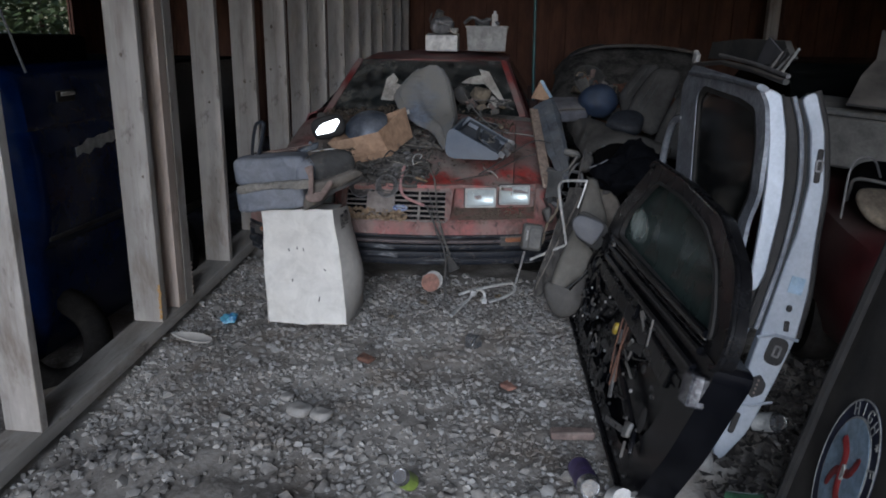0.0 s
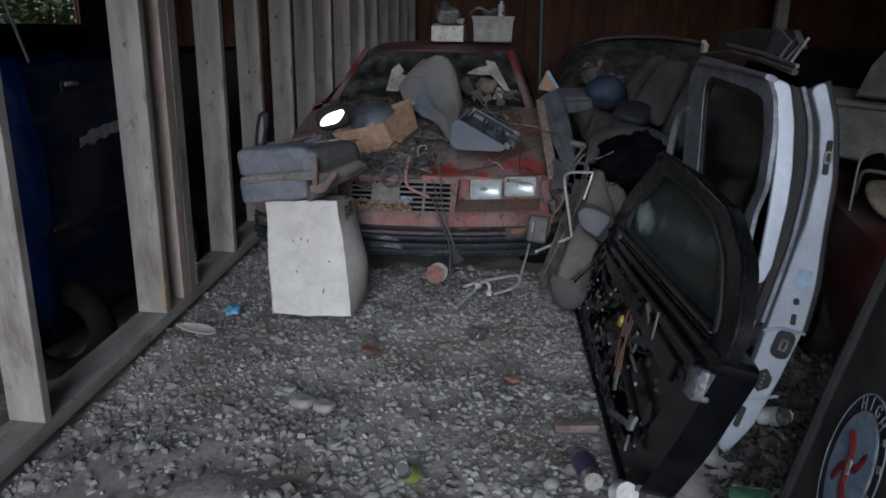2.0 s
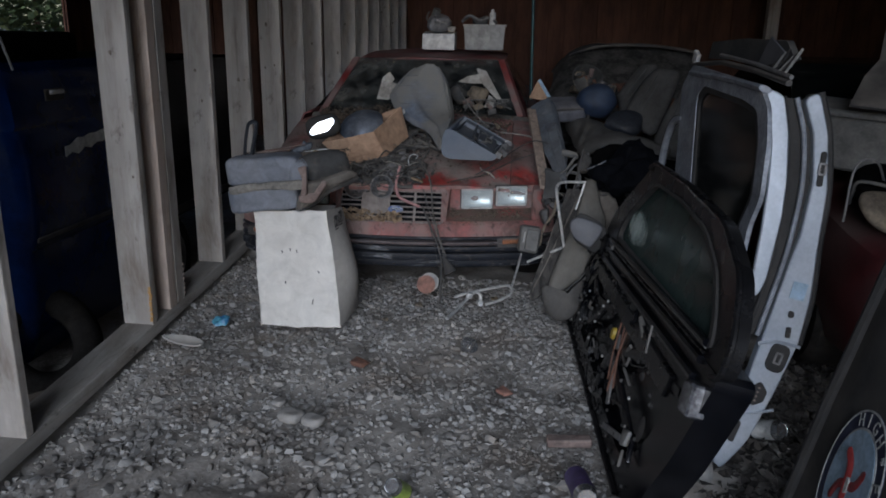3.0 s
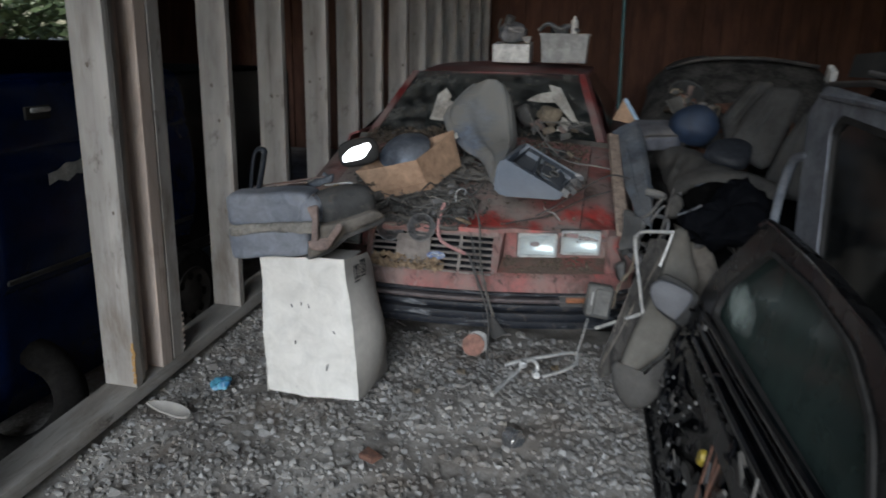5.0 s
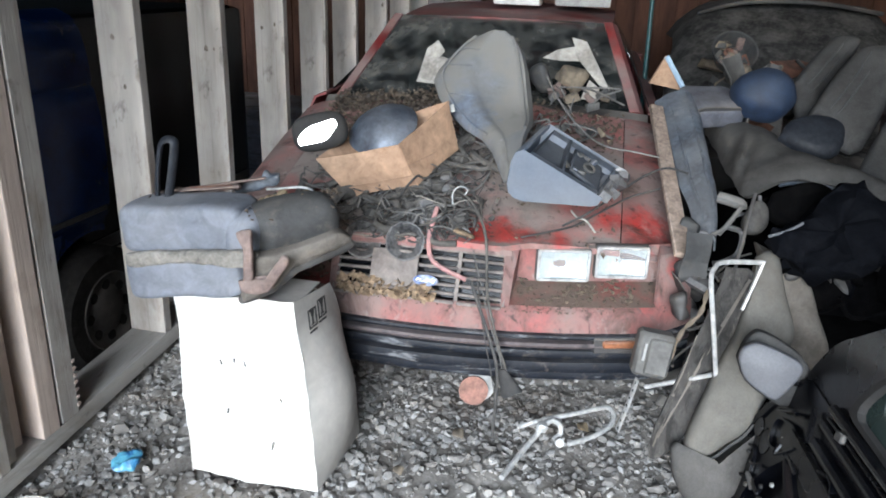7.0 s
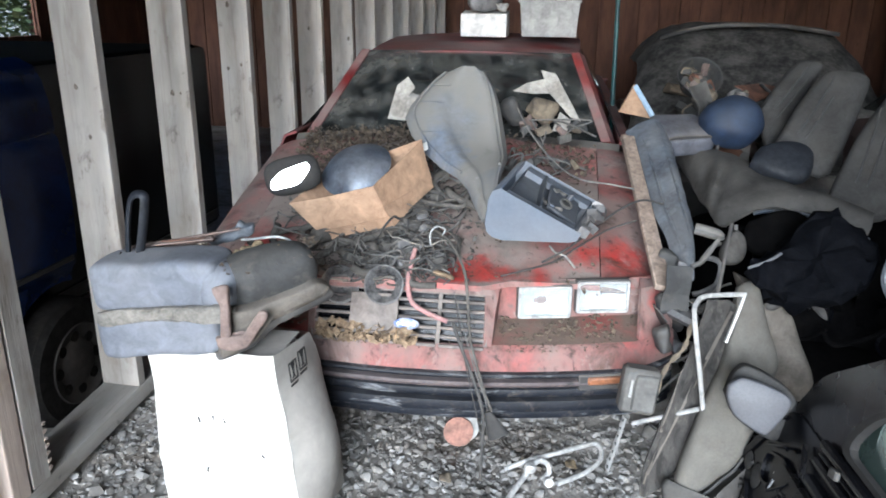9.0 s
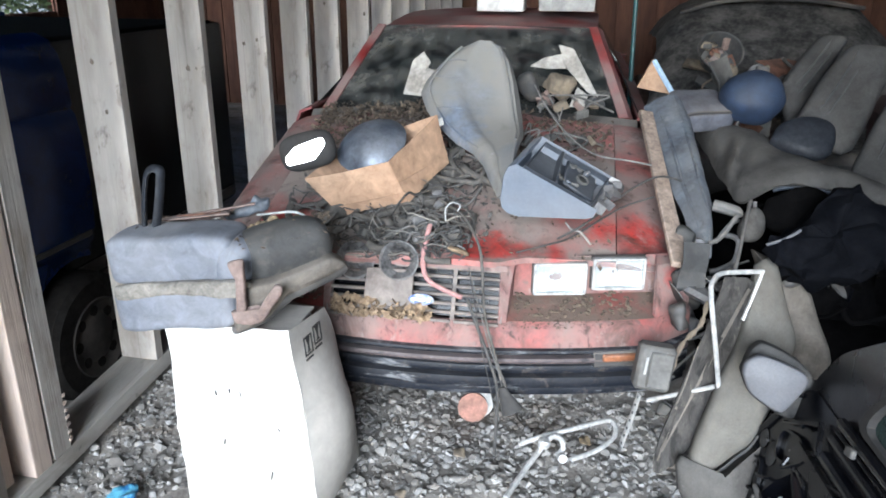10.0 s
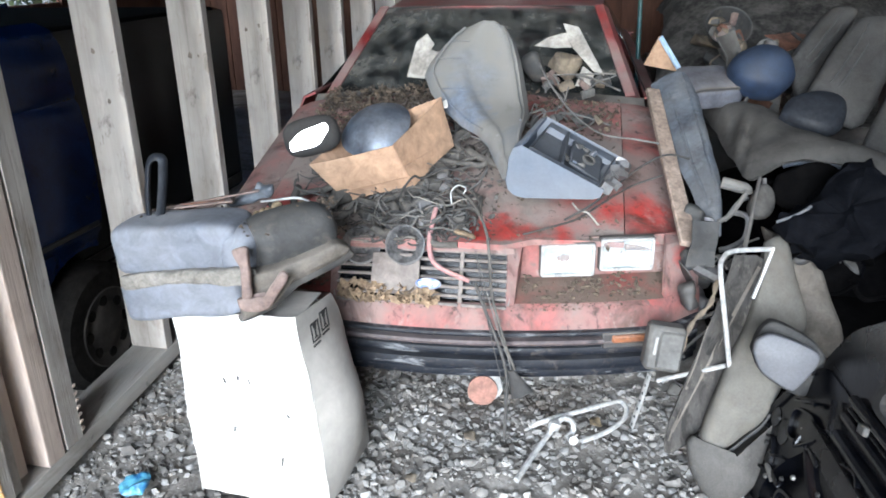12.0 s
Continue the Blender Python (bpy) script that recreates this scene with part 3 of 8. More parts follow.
def solo(name, bm, material, m, label, category, group="", kind="", smooth=38):
    return tagged(part(name, bm, material, None, label, m, smooth), "", category, group, kind)


def box(bm, size, m=ID, bevel=0.0, seg=1):
    vs = bmesh.ops.create_cube(bm, size=1, matrix=m @ Matrix.Diagonal((*size, 1)))["verts"]
    if bevel:
        es = list({e for v in vs for e in v.link_edges})
        bmesh.ops.bevel(bm, geom=es, offset=bevel, segments=seg, profile=0.6, affect="EDGES")
    return bm


def at(x, y, z, rx=0, ry=0, rz=0):
    return pose(x, y, z, rx, ry, rz)


def cyl(bm, r1, r2, depth, m=ID, seg=20, caps=True):
    bmesh.ops.create_cone(bm, cap_ends=caps, segments=seg, radius1=r1, radius2=r2, depth=depth, matrix=m)
    return bm


def smooth_line(pts, n=6):
    """Catmull-Rom through the points."""
    p = [Vector(q) for q in pts]
    p = [2 * p[0] - p[1]] + p + [2 * p[-1] - p[-2]]
    out = []
    for a, b, c, d in zip(p, p[1:], p[2:], p[3:]):
        for i in range(n):
            t = i / n
            out.append(0.5 * (2 * b + (c - a) * t + (2 * a - 5 * b + 4 * c - d) * t * t + (3 * b - a - 3 * c + d) * t ** 3))
    return out + [p[-2]]


def tube(bm, pts, r, seg=7, flat=1.0):
    pts = [Vector(q) for q in pts]
    rings, side = [], None
    for i, p in enumerate(pts):
        d = (pts[min(i + 1, len(pts) - 1)] - pts[max(i - 1, 0)]).normalized()
        if side is None:
            side = d.cross(Vector((0.31, 0.17, 0.93))).normalized()
        side = (side - d * side.dot(d)).normalized()
        other = d.cross(side)
        rr = r[i] if isinstance(r, (list, tuple)) else r
        rings.append([bm.verts.new(p + rr * (math.cos(a) * side + flat * math.sin(a) * other)) for a in [2 * math.pi * k / seg for k in range(seg)]])
    for a, b in zip(rings, rings[1:]):
        for k in range(seg):
            bm.faces.new((a[k], a[(k + 1) % seg], b[(k + 1) % seg], b[k]))
    bm.faces.new(rings[0][::-1])
    bm.faces.new(rings[-1])
    return bm


def loft(bm, rows, close=False):
    vs = [[bm.verts.new(p) for p in r] for r in rows]
    for a, b in zip(vs, vs[1:]):
        for k in range(len(a) if close else len(a) - 1):
            j = (k + 1) % len(a)
            bm.faces.new((a[k], a[j], b[j], b[k]))
    return bm


def thick(bm, t):
    bmesh.ops.recalc_face_normals(bm, faces=bm.faces)
    bmesh.ops.solidify(bm, geom=bm.faces[:], thickness=t)
    return bm


def prism(bm, poly, depth, m=ID, bevel=0.0, seg=1):
    """A flat outline in x, y made depth thick along z."""
    vs = [bm.verts.new(m @ Vector((x, y, 0))) for x, y in poly]
    f = bm.faces.new(vs)
    top = bmesh.ops.extrude_face_region(bm, geom=[f])["geom"]
    tv = [g for g in top if isinstance(g, bmesh.types.BMVert)]
    bmesh.ops.translate(bm, verts=tv, vec=m.to_3x3() @ Vector((0, 0, depth)))
    if bevel:
        es = list({e for v in vs + tv for e in v.link_edges})
        bmesh.ops.bevel(bm, geom=es, offset=bevel, segments=seg, profile=0.6, affect="EDGES")
    return bm


def ring(bm, outer, inner, depth, m=ID):
    """A frame between two outlines with as many points each."""
    n = len(outer)
    lay = []
    for z in (0, depth):
        lay.append(([bm.verts.new(m @ Vector((x, y, z))) for x, y in outer], [bm.verts.new(m @ Vector((x, y, z))) for x, y in inner]))
    (o0, i0), (o1, i1) = lay
    for k in range(n):
        j = (k + 1) % n
        for q in ((o0[k], o0[j], i0[j], i0[k]), (o1[k], i1[k], i1[j], o1[j]), (o0[k], o1[k], o1[j], o0[j]), (i0[k], i0[j], i1[j], i1[k])):
            bm.faces.new(q)
    return bm


def round_poly(poly, r=0.03, n=4):
    out = []
    k = len(poly)
    for i in range(k):
        a, b, c = Vector(poly[i - 1]), Vector(poly[i]), Vector(poly[(i + 1) % k])
        u, w = (a - b), (c - b)
        rr = min(r, u.length * 0.45, w.length * 0.45)
        p, q = b + u.normalized() * rr, b + w.normalized() * rr
        for s in range(n + 1):
            t = s / n
            out.append(tuple((1 - t) ** 2 * p + 2 * t * (1 - t) * b + t * t * q))
    return out


def pillow(bm, size, m=ID, e=5.0, n=10, puff=0.0):
    """A soft block: a cube pressed towards a rounded one."""
    tmp = bmesh.new()
    bmesh.ops.create_cube(tmp, size=2)
    bmesh.ops.subdivide_edges(tmp, edges=tmp.edges[:], cuts=n, use_grid_fill=True)
    made = {}
    for v in tmp.verts:
        c = v.co
        k = (abs(c.x) ** e + abs(c.y) ** e + abs(c.z) ** e) ** (1 / e)
        q = c / k
        if puff:
            q = q * (1 + puff * (1 - min(1, abs(c.x)) ** 2) * (1 - min(1, abs(c.y)) ** 2))
        made[v] = bm.verts.new(m @ Vector((q.x * size[0] / 2, q.y * size[1] / 2, q.z * size[2] / 2)))
    for f in tmp.faces:
        bm.faces.new([made[v] for v in f.verts])
    tmp.free()
    return bm


def dome(bm, outline, front=0.05, back=0.03, n=7, e=2.6, toward=(0, -1, 0.35), sharp=False):
    """A stuffed shape from its outline: it swells towards the viewer's side and a little behind."""
    pts = [Vector(p) for p in outline]
    c = sum(pts, Vector()) / len(pts)
    w = Vector()
    for a, b in zip(pts, pts[1:] + pts[:1]):
        w += (a - c).cross(b - c)
    w.normalize()
    if w.dot(Vector(toward)) < 0:
        w = -w
    ring_pts = pts if sharp else smooth_line(pts + pts[:1], 3)[:-1]
    rows = []
    for k in range(-n, n + 1):
        s = abs(k) / n
        r = max(0.02, (1 - s ** e) ** (1 / e)) if k else 1.0
        h = (front if k > 0 else -back) * s
        rows.append([c + (p - c) * (0.12 + 0.88 * r) + w * h if abs(k) < n else c + (p - c) * 0.12 + w * h for p in ring_pts])
    loft(bm, rows, close=True)
    m = len(ring_pts)
    vs = bm.verts[:]
    bm.faces.new(vs[:m])
    bm.faces.new(vs[-m:])
    return bm


def jitter(bm, amp, scale=6.0, shift=0.0):
    for v in bm.verts:
        v.co += amp * Vector(noise.noise_vector(v.co * scale + Vector((shift, 0, shift))))
    return bm


def frame_of(o, u, v):
    """A pose at o whose x runs along u and whose y lies towards v."""
    u, v = Vector(u).normalized(), Vector(v)
    v = (v - u * v.dot(u)).normalized()
    w = u.cross(v)
    return Matrix(((u.x, v.x, w.x, o[0]), (u.y, v.y, w.y, o[1]), (u.z, v.z, w.z, o[2]), (0, 0, 0, 1)))


B = bmesh.new


# ---- ground ----
def ground_z(x, y):
    """The gravel's height: it climbs along the stud wall, and lies lower in the bay behind it."""
    along = max(-0.12, min(0.45, 0.085 * (y - 3.25)))
    w = max(0.0, min(1.0, (-0.85 - x) / 0.4))
    if y < 1.5:
        w *= max(0.0, (y + 0.5) / 2.0)
    z = along * w
    if x < -1.38:
        z += (-0.15 - z) * min(1.0, (-1.38 - x) / 0.25)
    return z


def bumpy(x, y):
    p = Vector((x, y, 0))
    return ground_z(x, y) + 0.026 * noise.noise(p * 2.1) + 0.017 * noise.noise(p * 6.1) + 0.008 * noise.noise(p * 17.0) - 0.014


def ground_sheet():
    xs = [-400, -60, -14, -6, -4, -2.8, -2.0] + [-1.7 + 0.03 * i for i in range(111)] + [1.9, 2.6, 4.2, 8, 20, 60, 400]
    ys = [-400, -60, -16, -6, -3, -1.2, -0.3] + [0.3 + 0.03 * i for i in range(147)] + [5.2, 6.5, 8, 10.5, 14, 40, 400]
    bm = B()
    loft(bm, [[(x, y, bumpy(x, y) if -3 < x < 3 and -1.5 < y < 9 else -0.02) for x in xs] for y in ys])
    tagged(part("ground", bm, GRAVEL, smooth=180), "grey dusty gravel floor with loose crushed stone", "floor", kind="structure")


ground_sheet()


def rubble(spots, rng):
    """Broken stones in one mesh: knocked-about icosahedra, flattened and turned at random."""
    g = (1 + 5 ** 0.5) / 2
    base = np.array([(-1, g, 0), (1, g, 0), (-1, -g, 0), (1, -g, 0), (0, -1, g), (0, 1, g), (0, -1, -g), (0, 1, -g), (g, 0, -1), (g, 0, 1), (-g, 0, -1), (-g, 0, 1)]) / 1.9
    tris = np.array([(0, 11, 5), (0, 5, 1), (0, 1, 7), (0, 7, 10), (0, 10, 11), (1, 5, 9), (5, 11, 4), (11, 10, 2), (10, 7, 6), (7, 1, 8), (3, 9, 4), (3, 4, 2), (3, 2, 6), (3, 6, 8), (3, 8, 9), (4, 9, 5), (2, 4, 11), (6, 2, 10), (8, 6, 7), (9, 8, 1)])
    spots = np.array(spots)
    n = len(spots)
    v = np.repeat(base[None], n, 0) * rng.uniform(0.62, 1.22, (n, 12, 1))
    q = rng.normal(size=(n, 4))
    q /= np.linalg.norm(q, axis=1)[:, None]
    w, x, y, z = q.T
    turn = np.stack([1 - 2 * (y * y + z * z), 2 * (x * y - z * w), 2 * (x * z + y * w), 2 * (x * y + z * w), 1 - 2 * (x * x + z * z), 2 * (y * z - x * w), 2 * (x * z - y * w), 2 * (y * z + x * w), 1 - 2 * (x * x + y * y)], 1).reshape(n, 3, 3)
    v *= rng.uniform(0.65, 1.25, (n, 1, 3))
    v = np.einsum("nij,nkj->nki", turn, v)
    v[:, :, 2] *= 0.72
    v = v * spots[:, None, 3:4] + spots[:, None, :3]
    f = (tris[None] + 12 * np.arange(n)[:, None, None]).reshape(-1, 3)
    me = bpy.data.meshes.new("loose_gravel")
    me.from_pydata(v.reshape(-1, 3).tolist(), [], f.tolist())
    return me


def gravel():
    rng = random.Random(4)
    spots = []

    def drop(x, y, s, sink):
        spots.append((x, y, bumpy(x, y) + sink * s, s))

    while len(spots) < 26000:
        x, y = rng.uniform(-1.32, 1.4), rng.uniform(0.9, 4.3)
        d = noise.noise(Vector((x * 1.3, y * 1.3, 5))) + 0.35 * noise.noise(Vector((x * 4, y * 4, 2)))
        if 1.7 * d + rng.uniform(-0.45, 0.55) < -0.05 - (0.35 if y > 3.4 or x < -0.9 else 0):
            continue
        drop(x, y, 0.003 + 0.014 * rng.random() ** 2.8, 0.3)
    for _ in range(900):
        drop(rng.uniform(-1.25, 0.9), rng.uniform(1.3, 4.4), rng.uniform(0.011, 0.020) * (1.5 if rng.random() < 0.10 else 1), 0.25)
    for _ in range(1100):
        x, y = rng.uniform(-1.25, 0.5), rng.uniform(1.2, 2.6)
        if noise.noise(Vector((x * 2.2, y * 2.2, 9))) > -0.05:
            drop(x, y, 0.008 + 0.024 * rng.random() ** 2, 0.2)
    for _ in range(2200):
        drop(rng.uniform(-1.25, 0.75), rng.uniform(3.2, 4.4), 0.005 + 0.014 * rng.random() ** 1.5, 0.3)
    for _ in range(90):
        drop(rng.uniform(-1.2, 0.7), rng.uniform(1.4, 3.9), rng.uniform(0.020, 0.038), -0.1)
    me = rubble(spots, np.random.default_rng(8))
    me.materials.append(STONE)
    me.shade_smooth()
    me.set_sharp_from_angle(angle=radians(42))
    tagged(new("loose_gravel", me), "loose angular crushed stones scattered on the dirt floor", "gravel", kind="stuff")


gravel()


# ---- stud wall, shell of the barn ----
WALL_X = -1.372


def sill_z(y):
    return 0.078 + 0.080 * (y - 3.2)


def stud(y, w=0.14, t=0.038, top=3.6, dx=0.0, material=None, knots=3):
    z0 = sill_z(y)
    bm = box(B(), (w, t, top - z0), at(0, 0, (top + z0) / 2), 0.0025)
    ob = part("stud", bm, material or STUD, stud_wall, m=at(WALL_X + dx, y, 0, 0, 0, 0))
    rng = random.Random(int(y * 1000))
    for _ in range(knots):
        kb = B()
        r = rng.uniform(0.004, 0.009)
        outline = [(r * rng.uniform(0.75, 1.2) * math.cos(a), r * rng.uniform(0.9, 1.9) * math.sin(a)) for a in [6.2832 * k / 11 for k in range(11)]]
        prism(kb, outline, 0.0012, at(rng.uniform(-0.8, 0.8) * (w / 2 - 0.014), -t / 2 - 0.0002, rng.uniform(z0 + 0.15, 1.9), 90, 0, 0))
        part("knot", kb, KNOT, ob, smooth=0)
    return ob


stud_wall = tagged(new("wall_west"), "open stud wall of weathered grey lumber without cladding", "wall", kind="structure")
# bottom plate, one long board that follows the rising gravel
bm = B()
loft(bm, [[(WALL_X + sx * 0.072, y, sill_z(y) + dz) for sx, dz in ((-1, -0.055), (1, -0.055), (1, -0.003), (0.97, 0), (-0.97, 0), (-1, -0.003))] for y in (1.2, 2.0, 3.0, 4.0, 5.0, 6.0, 7.0, 8.0, 9.9)], close=True)
part("bottom_plate", bm, SILL, stud_wall)
for y in (2.339, 3.996, 4.52, 5.065, 5.545, 5.995, 6.55, 7.06, 7.55, 8.05, 8.6, 9.1, 9.6):
    stud(y)
# the built-up post: a stud, a board behind it, a recessed filler and two boards side by side
stud(3.221, w=0.14, t=0.038)
stud(3.262, w=0.125, t=0.036, dx=-0.008, knots=0)
stud(3.325, w=0.075, t=0.034, dx=-0.018, material=PINE_IN, knots=0)
stud(3.398, w=0.145, t=0.066, dx=-0.001, material=PINE_IN, knots=2)
stud(3.4755, w=0.143, t=0.072, dx=0.001, knots=2)
# torn splinters and a bright split at the foot of the post
rng_s = random.Random(12)
for k in range(7):
    z = sill_z(3.2) + 0.03 + 0.024 * k
    part("splinter", jitter(box(B(), (0.012, 0.004, rng_s.uniform(0.015, 0.03)), at(WALL_X + 0.066, 3.2005, z, 0, rng_s.uniform(-20, 20), 0)), 0.004, 60), SPLIT, stud_wall)
    part("splinter", jitter(box(B(), (0.004, 0.012, 0.010), at(WALL_X + 0.073, 3.513, z + 0.02, rng_s.uniform(-30, 30), 0, 0)), 0.004, 60), PINE_IN, stud_wall)
bm = box(B(), (0.14, 9.0, 0.09), at(WALL_X, 5.4, 3.65), 0.004)
part("top_plate", bm, SILL, stud_wall)


def board_wall(name, length, height, m, label, gap=None):
    """Vertical boards side by side; gap: an opening (from, to, low, high) along the wall."""
    w = tagged(new(name), label, "wall", kind="structure")
    w.matrix_world = m
    n = int(length / 0.2)
    for g0, g1, z0, z1 in ((0, length, 0, height),) if not gap else ((0, gap[0], 0, height), (gap[1], length, 0, height), (gap[0], gap[1], 0, gap[2]), (gap[0], gap[1], gap[3], height)):
        # Backing sheet added to stop light leaking in between the boards.
        part("sheathing", box(B(), (g1 - g0, 0.02, z1 - z0), at((g0 + g1) / 2, 0.03, (z0 + z1) / 2)), BOARD, w)
    rng = random.Random(len(name))
    full = part("board", box(B(), (0.192, 0.025, height), at(0, 0, height / 2), 0.004, 1), BOARD, w)
    cut = []
    if gap:
        cut = [box(B(), (0.192, 0.025, gap[2]), at(0, 0, gap[2] / 2), 0.004, 1), box(B(), (0.192, 0.025, height - gap[3]), at(0, 0, (height + gap[3]) / 2), 0.004, 1)]
        cut = [part("board", c, BOARD, w) for c in cut]
    first = {full: True, **{c: True for c in cut}}
    for i in range(n):
        x = 0.1 + 0.2 * i
        for src in (cut if gap and gap[0] < x < gap[1] else [full]):
            ob = src if first.pop(src, False) else src.copy()
            if ob is not src:
                scene.collection.objects.link(ob)
            ob.matrix_basis = at(x, rng.uniform(-0.006, 0.006), 0)
    return w


board_wall("wall_north", 9.6, 3.9, at(-4.8, 10.2, -0.1), "dark reddish brown vertical board wall, unlit")
board_wall("wall_east", 11.4, 3.9, at(4.6, -1.2, -0.1, 0, 0, 90), "dark brown vertical board wall")
board_wall("wall_far_west", 11.4, 3.9, at(-4.8, -1.2, -0.15, 0, 0, 90), "dark brown board wall with an open window hole", gap=(6.5, 9.4, 1.24, 2.5))
for x, y in ((2.75, 9.0), (4.4, 5.0)):
    tagged(part("post", box(B(), (0.12, 0.12, 3.7), at(x, y, 1.8), 0.006), STUD), "weathered square timber post", "post", kind="structure")
bm = box(B(), (9.8, 12.2, 0.06), at(-0.1, 4.9, 3.76))
for i in range(12):
    box(bm, (9.6, 0.045, 0.16), at(-0.1, -0.8 + i * 0.98, 3.65))
tagged(part("ceiling", bm, CEIL), "dark rough roof boards on rafters", "ceiling", kind="structure")
# Unseen front wall; its opening is sized to shape the incoming light.
board_wall("wall_south", 9.6, 3.9, at(-4.8, -1.35, -0.1), "unseen dark board wall, its wide doorway sized to shape the light", gap=(2.4, 6.6, 0.05, 3.5))
# Added out of view to keep the sun off the van's bay.
board_wall("wall_partition", 3.4, 3.9, at(-1.46, -1.3, -0.1, 0, 0, 90), "unseen plain dark board wall added to shade the next bay")
# Unseen beam added along the top of that opening.
tagged(part("header_beam", box(B(), (4.4, 0.14, 0.2), at(-0.4, -1.22, 3.5), 0.006), STUD), "weathered timber beam added unseen over the open front", "beam", kind="structure")

# shrubs outside the window hole of the far bay
def foliage(name, x, y, z, n, spread, label):
    rng = random.Random(int(abs(x * 10 + y)))
    bm = B()
    for _ in range(n):
        p = Vector((rng.gauss(0, 1), rng.gauss(0, 1), rng.gauss(0, 1))) * spread
        a, s = rng.uniform(0, 6.28), rng.uniform(0.04, 0.09)
        u = Vector((math.cos(a), math.sin(a), rng.uniform(-0.6, 0.6))) * s
        w = Vector((-math.sin(a), math.cos(a), rng.uniform(-0.8, 0.8))) * s * 0.5
        vs = [bm.verts.new(p + q) for q in (-u, w, u, -w)]
        bm.faces.new(vs)
    tree = thing(name, at(x, y, z), label, "shrub", "shrubs outside")
    part("crown", bm, FOLIAGE, tree, smooth=0)
    part("trunk", tube(B(), [(0, 0, -z - 0.1), (0.05, 0, -z * 0.4), (0, 0.05, 0.2)], [0.06, 0.045, 0.02]), RUST, tree)


for k in range(6):
    foliage("shrub", -7.2 - 0.5 * (k % 2), 6.5 + k * 1.15, 1.6, 2200, 0.55, "green leafy shrub in daylight beyond the barn")

# ---- the red car ----
CAR = at(-0.36, 3.86, 0, 0, 0, 2.0)
car = thing("car", CAR, "abandoned red hatchback, dusty and faded, buried in junk parts", "car", "")


def nose_y(x):
    a = abs(x)
    return 0.015 + 0.15 * (a / 0.8) ** 2 + (1.1 * max(0.0, a - 0.72) ** 1.3)


def hood_z(x, y):
    t = max(0.0, min(1.0, (y - 0.15) / 1.0))
    return 0.622 + 0.245 * t ** 0.85 - 0.035 * (x / 0.62) ** 2 * (1 - 0.3 * t) + 0.012 * math.exp(-((abs(x) - 0.24) / 0.05) ** 2) * t


XS = [-0.84 + 1.68 * i / 42 for i in range(43)]
# hood with a rolled front edge that steps back above the lamps
def lamp_back(x):
    return 0.19 + 0.26 * (abs(x) - 0.35)


def hood_front(x):
    t = max(0.0, min(1.0, (abs(x) - 0.24) / 0.08))
    return (1 - t) * 0.10 + t * (lamp_back(x) - 0.012)


hx = [-0.602 + 1.204 * i / 48 for i in range(49)]
bm = B()
rows = [[(x, hood_front(x) - 0.002, hood_z(x, 0.1) - 0.022) for x in hx]]
for j in range(26):
    rows.append([(x, hood_front(x) + (1.16 - hood_front(x)) * j / 25, hood_z(x, 0.1 + 1.06 * j / 25) - (0.005 if j == 0 else 0)) for x in hx])
loft(bm, rows)
part("hood", thick(bm, 0.012), RED_HOOD, car, "faded red hood under dust and leaf debris")
# fenders and sides, in one sweep per side
for s in (-1, 1):
    bm = B()
    rows = []
    for j in range(28):
        row = []
        for x, dz in ((0.606, 0.004), (0.64, 0.006), (0.68, 0.010), (0.72, 0.018), (0.77, 0.04), (0.805, 0.08), (0.825, 0.15)):
            y0 = lamp_back(x) - 0.012 if x < 0.73 else nose_y(x) + 0.10
            y = y0 + (1.18 - y0) * j / 27
            row.append((s * x, y, hood_z(0.6, 0.1 + 1.08 * j / 27) - dz - (0.02 if j == 0 else 0)))
        y0 = nose_y(0.83) + 0.06
        y = y0 + (1.18 - y0) * j / 27
        rows.append(row + [(s * 0.84, y, 0.42), (s * 0.838, y, 0.30), (s * 0.80, y, 0.24)])
    loft(bm, rows)
    part("fender", thick(bm, 0.008), RED, car)
    bm = B()
    rows = []
    for j in range(12):
        y = 1.19 + 3.1 * j / 11
        zb = 0.85 + 0.02 * math.sin(j / 11 * 3.14)
        rows.append([(s * x, y, z) for x, z in ((0.70, zb + 0.02), (0.755, zb), (0.80, zb - 0.1), (0.845, 0.60), (0.85, 0.42), (0.835, 0.30), (0.79, 0.20))])
    loft(bm, rows)
    part("side_panel", thick(bm, 0.01), RED_CLEAN, car)
# cowl between hood and windshield
bm = loft(B(), [[(x, 1.155, hood_z(x, 1.15) - 0.004 - 0.02 * (abs(x) / 0.7) ** 2), (x, 1.22, 0.885 - 0.03 * (x / 0.7) ** 2)] for x in [-0.7 + 0.1 * i for i in range(15)]])
part("cowl", thick(bm, 0.01), PLASTIC, car)


def wind(x, t):
    """A place on the windshield: x from -1 to 1, t from foot to top."""
    half = 0.645 + (0.50 - 0.645) * t
    return (half * x, 1.16 + 0.48 * t + 0.10 * x * x * (1 - 0.3 * t), 0.862 + 0.335 * t - 0.010 * x * x)


bm = loft(B(), [[wind(-1 + i / 8, j / 6) for i in range(17)] for j in range(7)])
ob = part("windshield", thick(bm, 0.005), WINDSHIELD, car, "dirty windshield with mottled grime")
ob.visible_shadow = False
for s in (-1, 1):
    bm = loft(B(), [[Vector(wind(s, j / 6)) + Vector((s * dx, dy, dz)) for dx, dy, dz in ((-0.018, -0.012, 0.006), (0.02, -0.012, 0.008), (0.045, 0.03, -0.01), (0.03, 0.05, -0.03))] for j in range(7)])
    part("pillar", thick(bm, 0.008), RED_CLEAN, car)


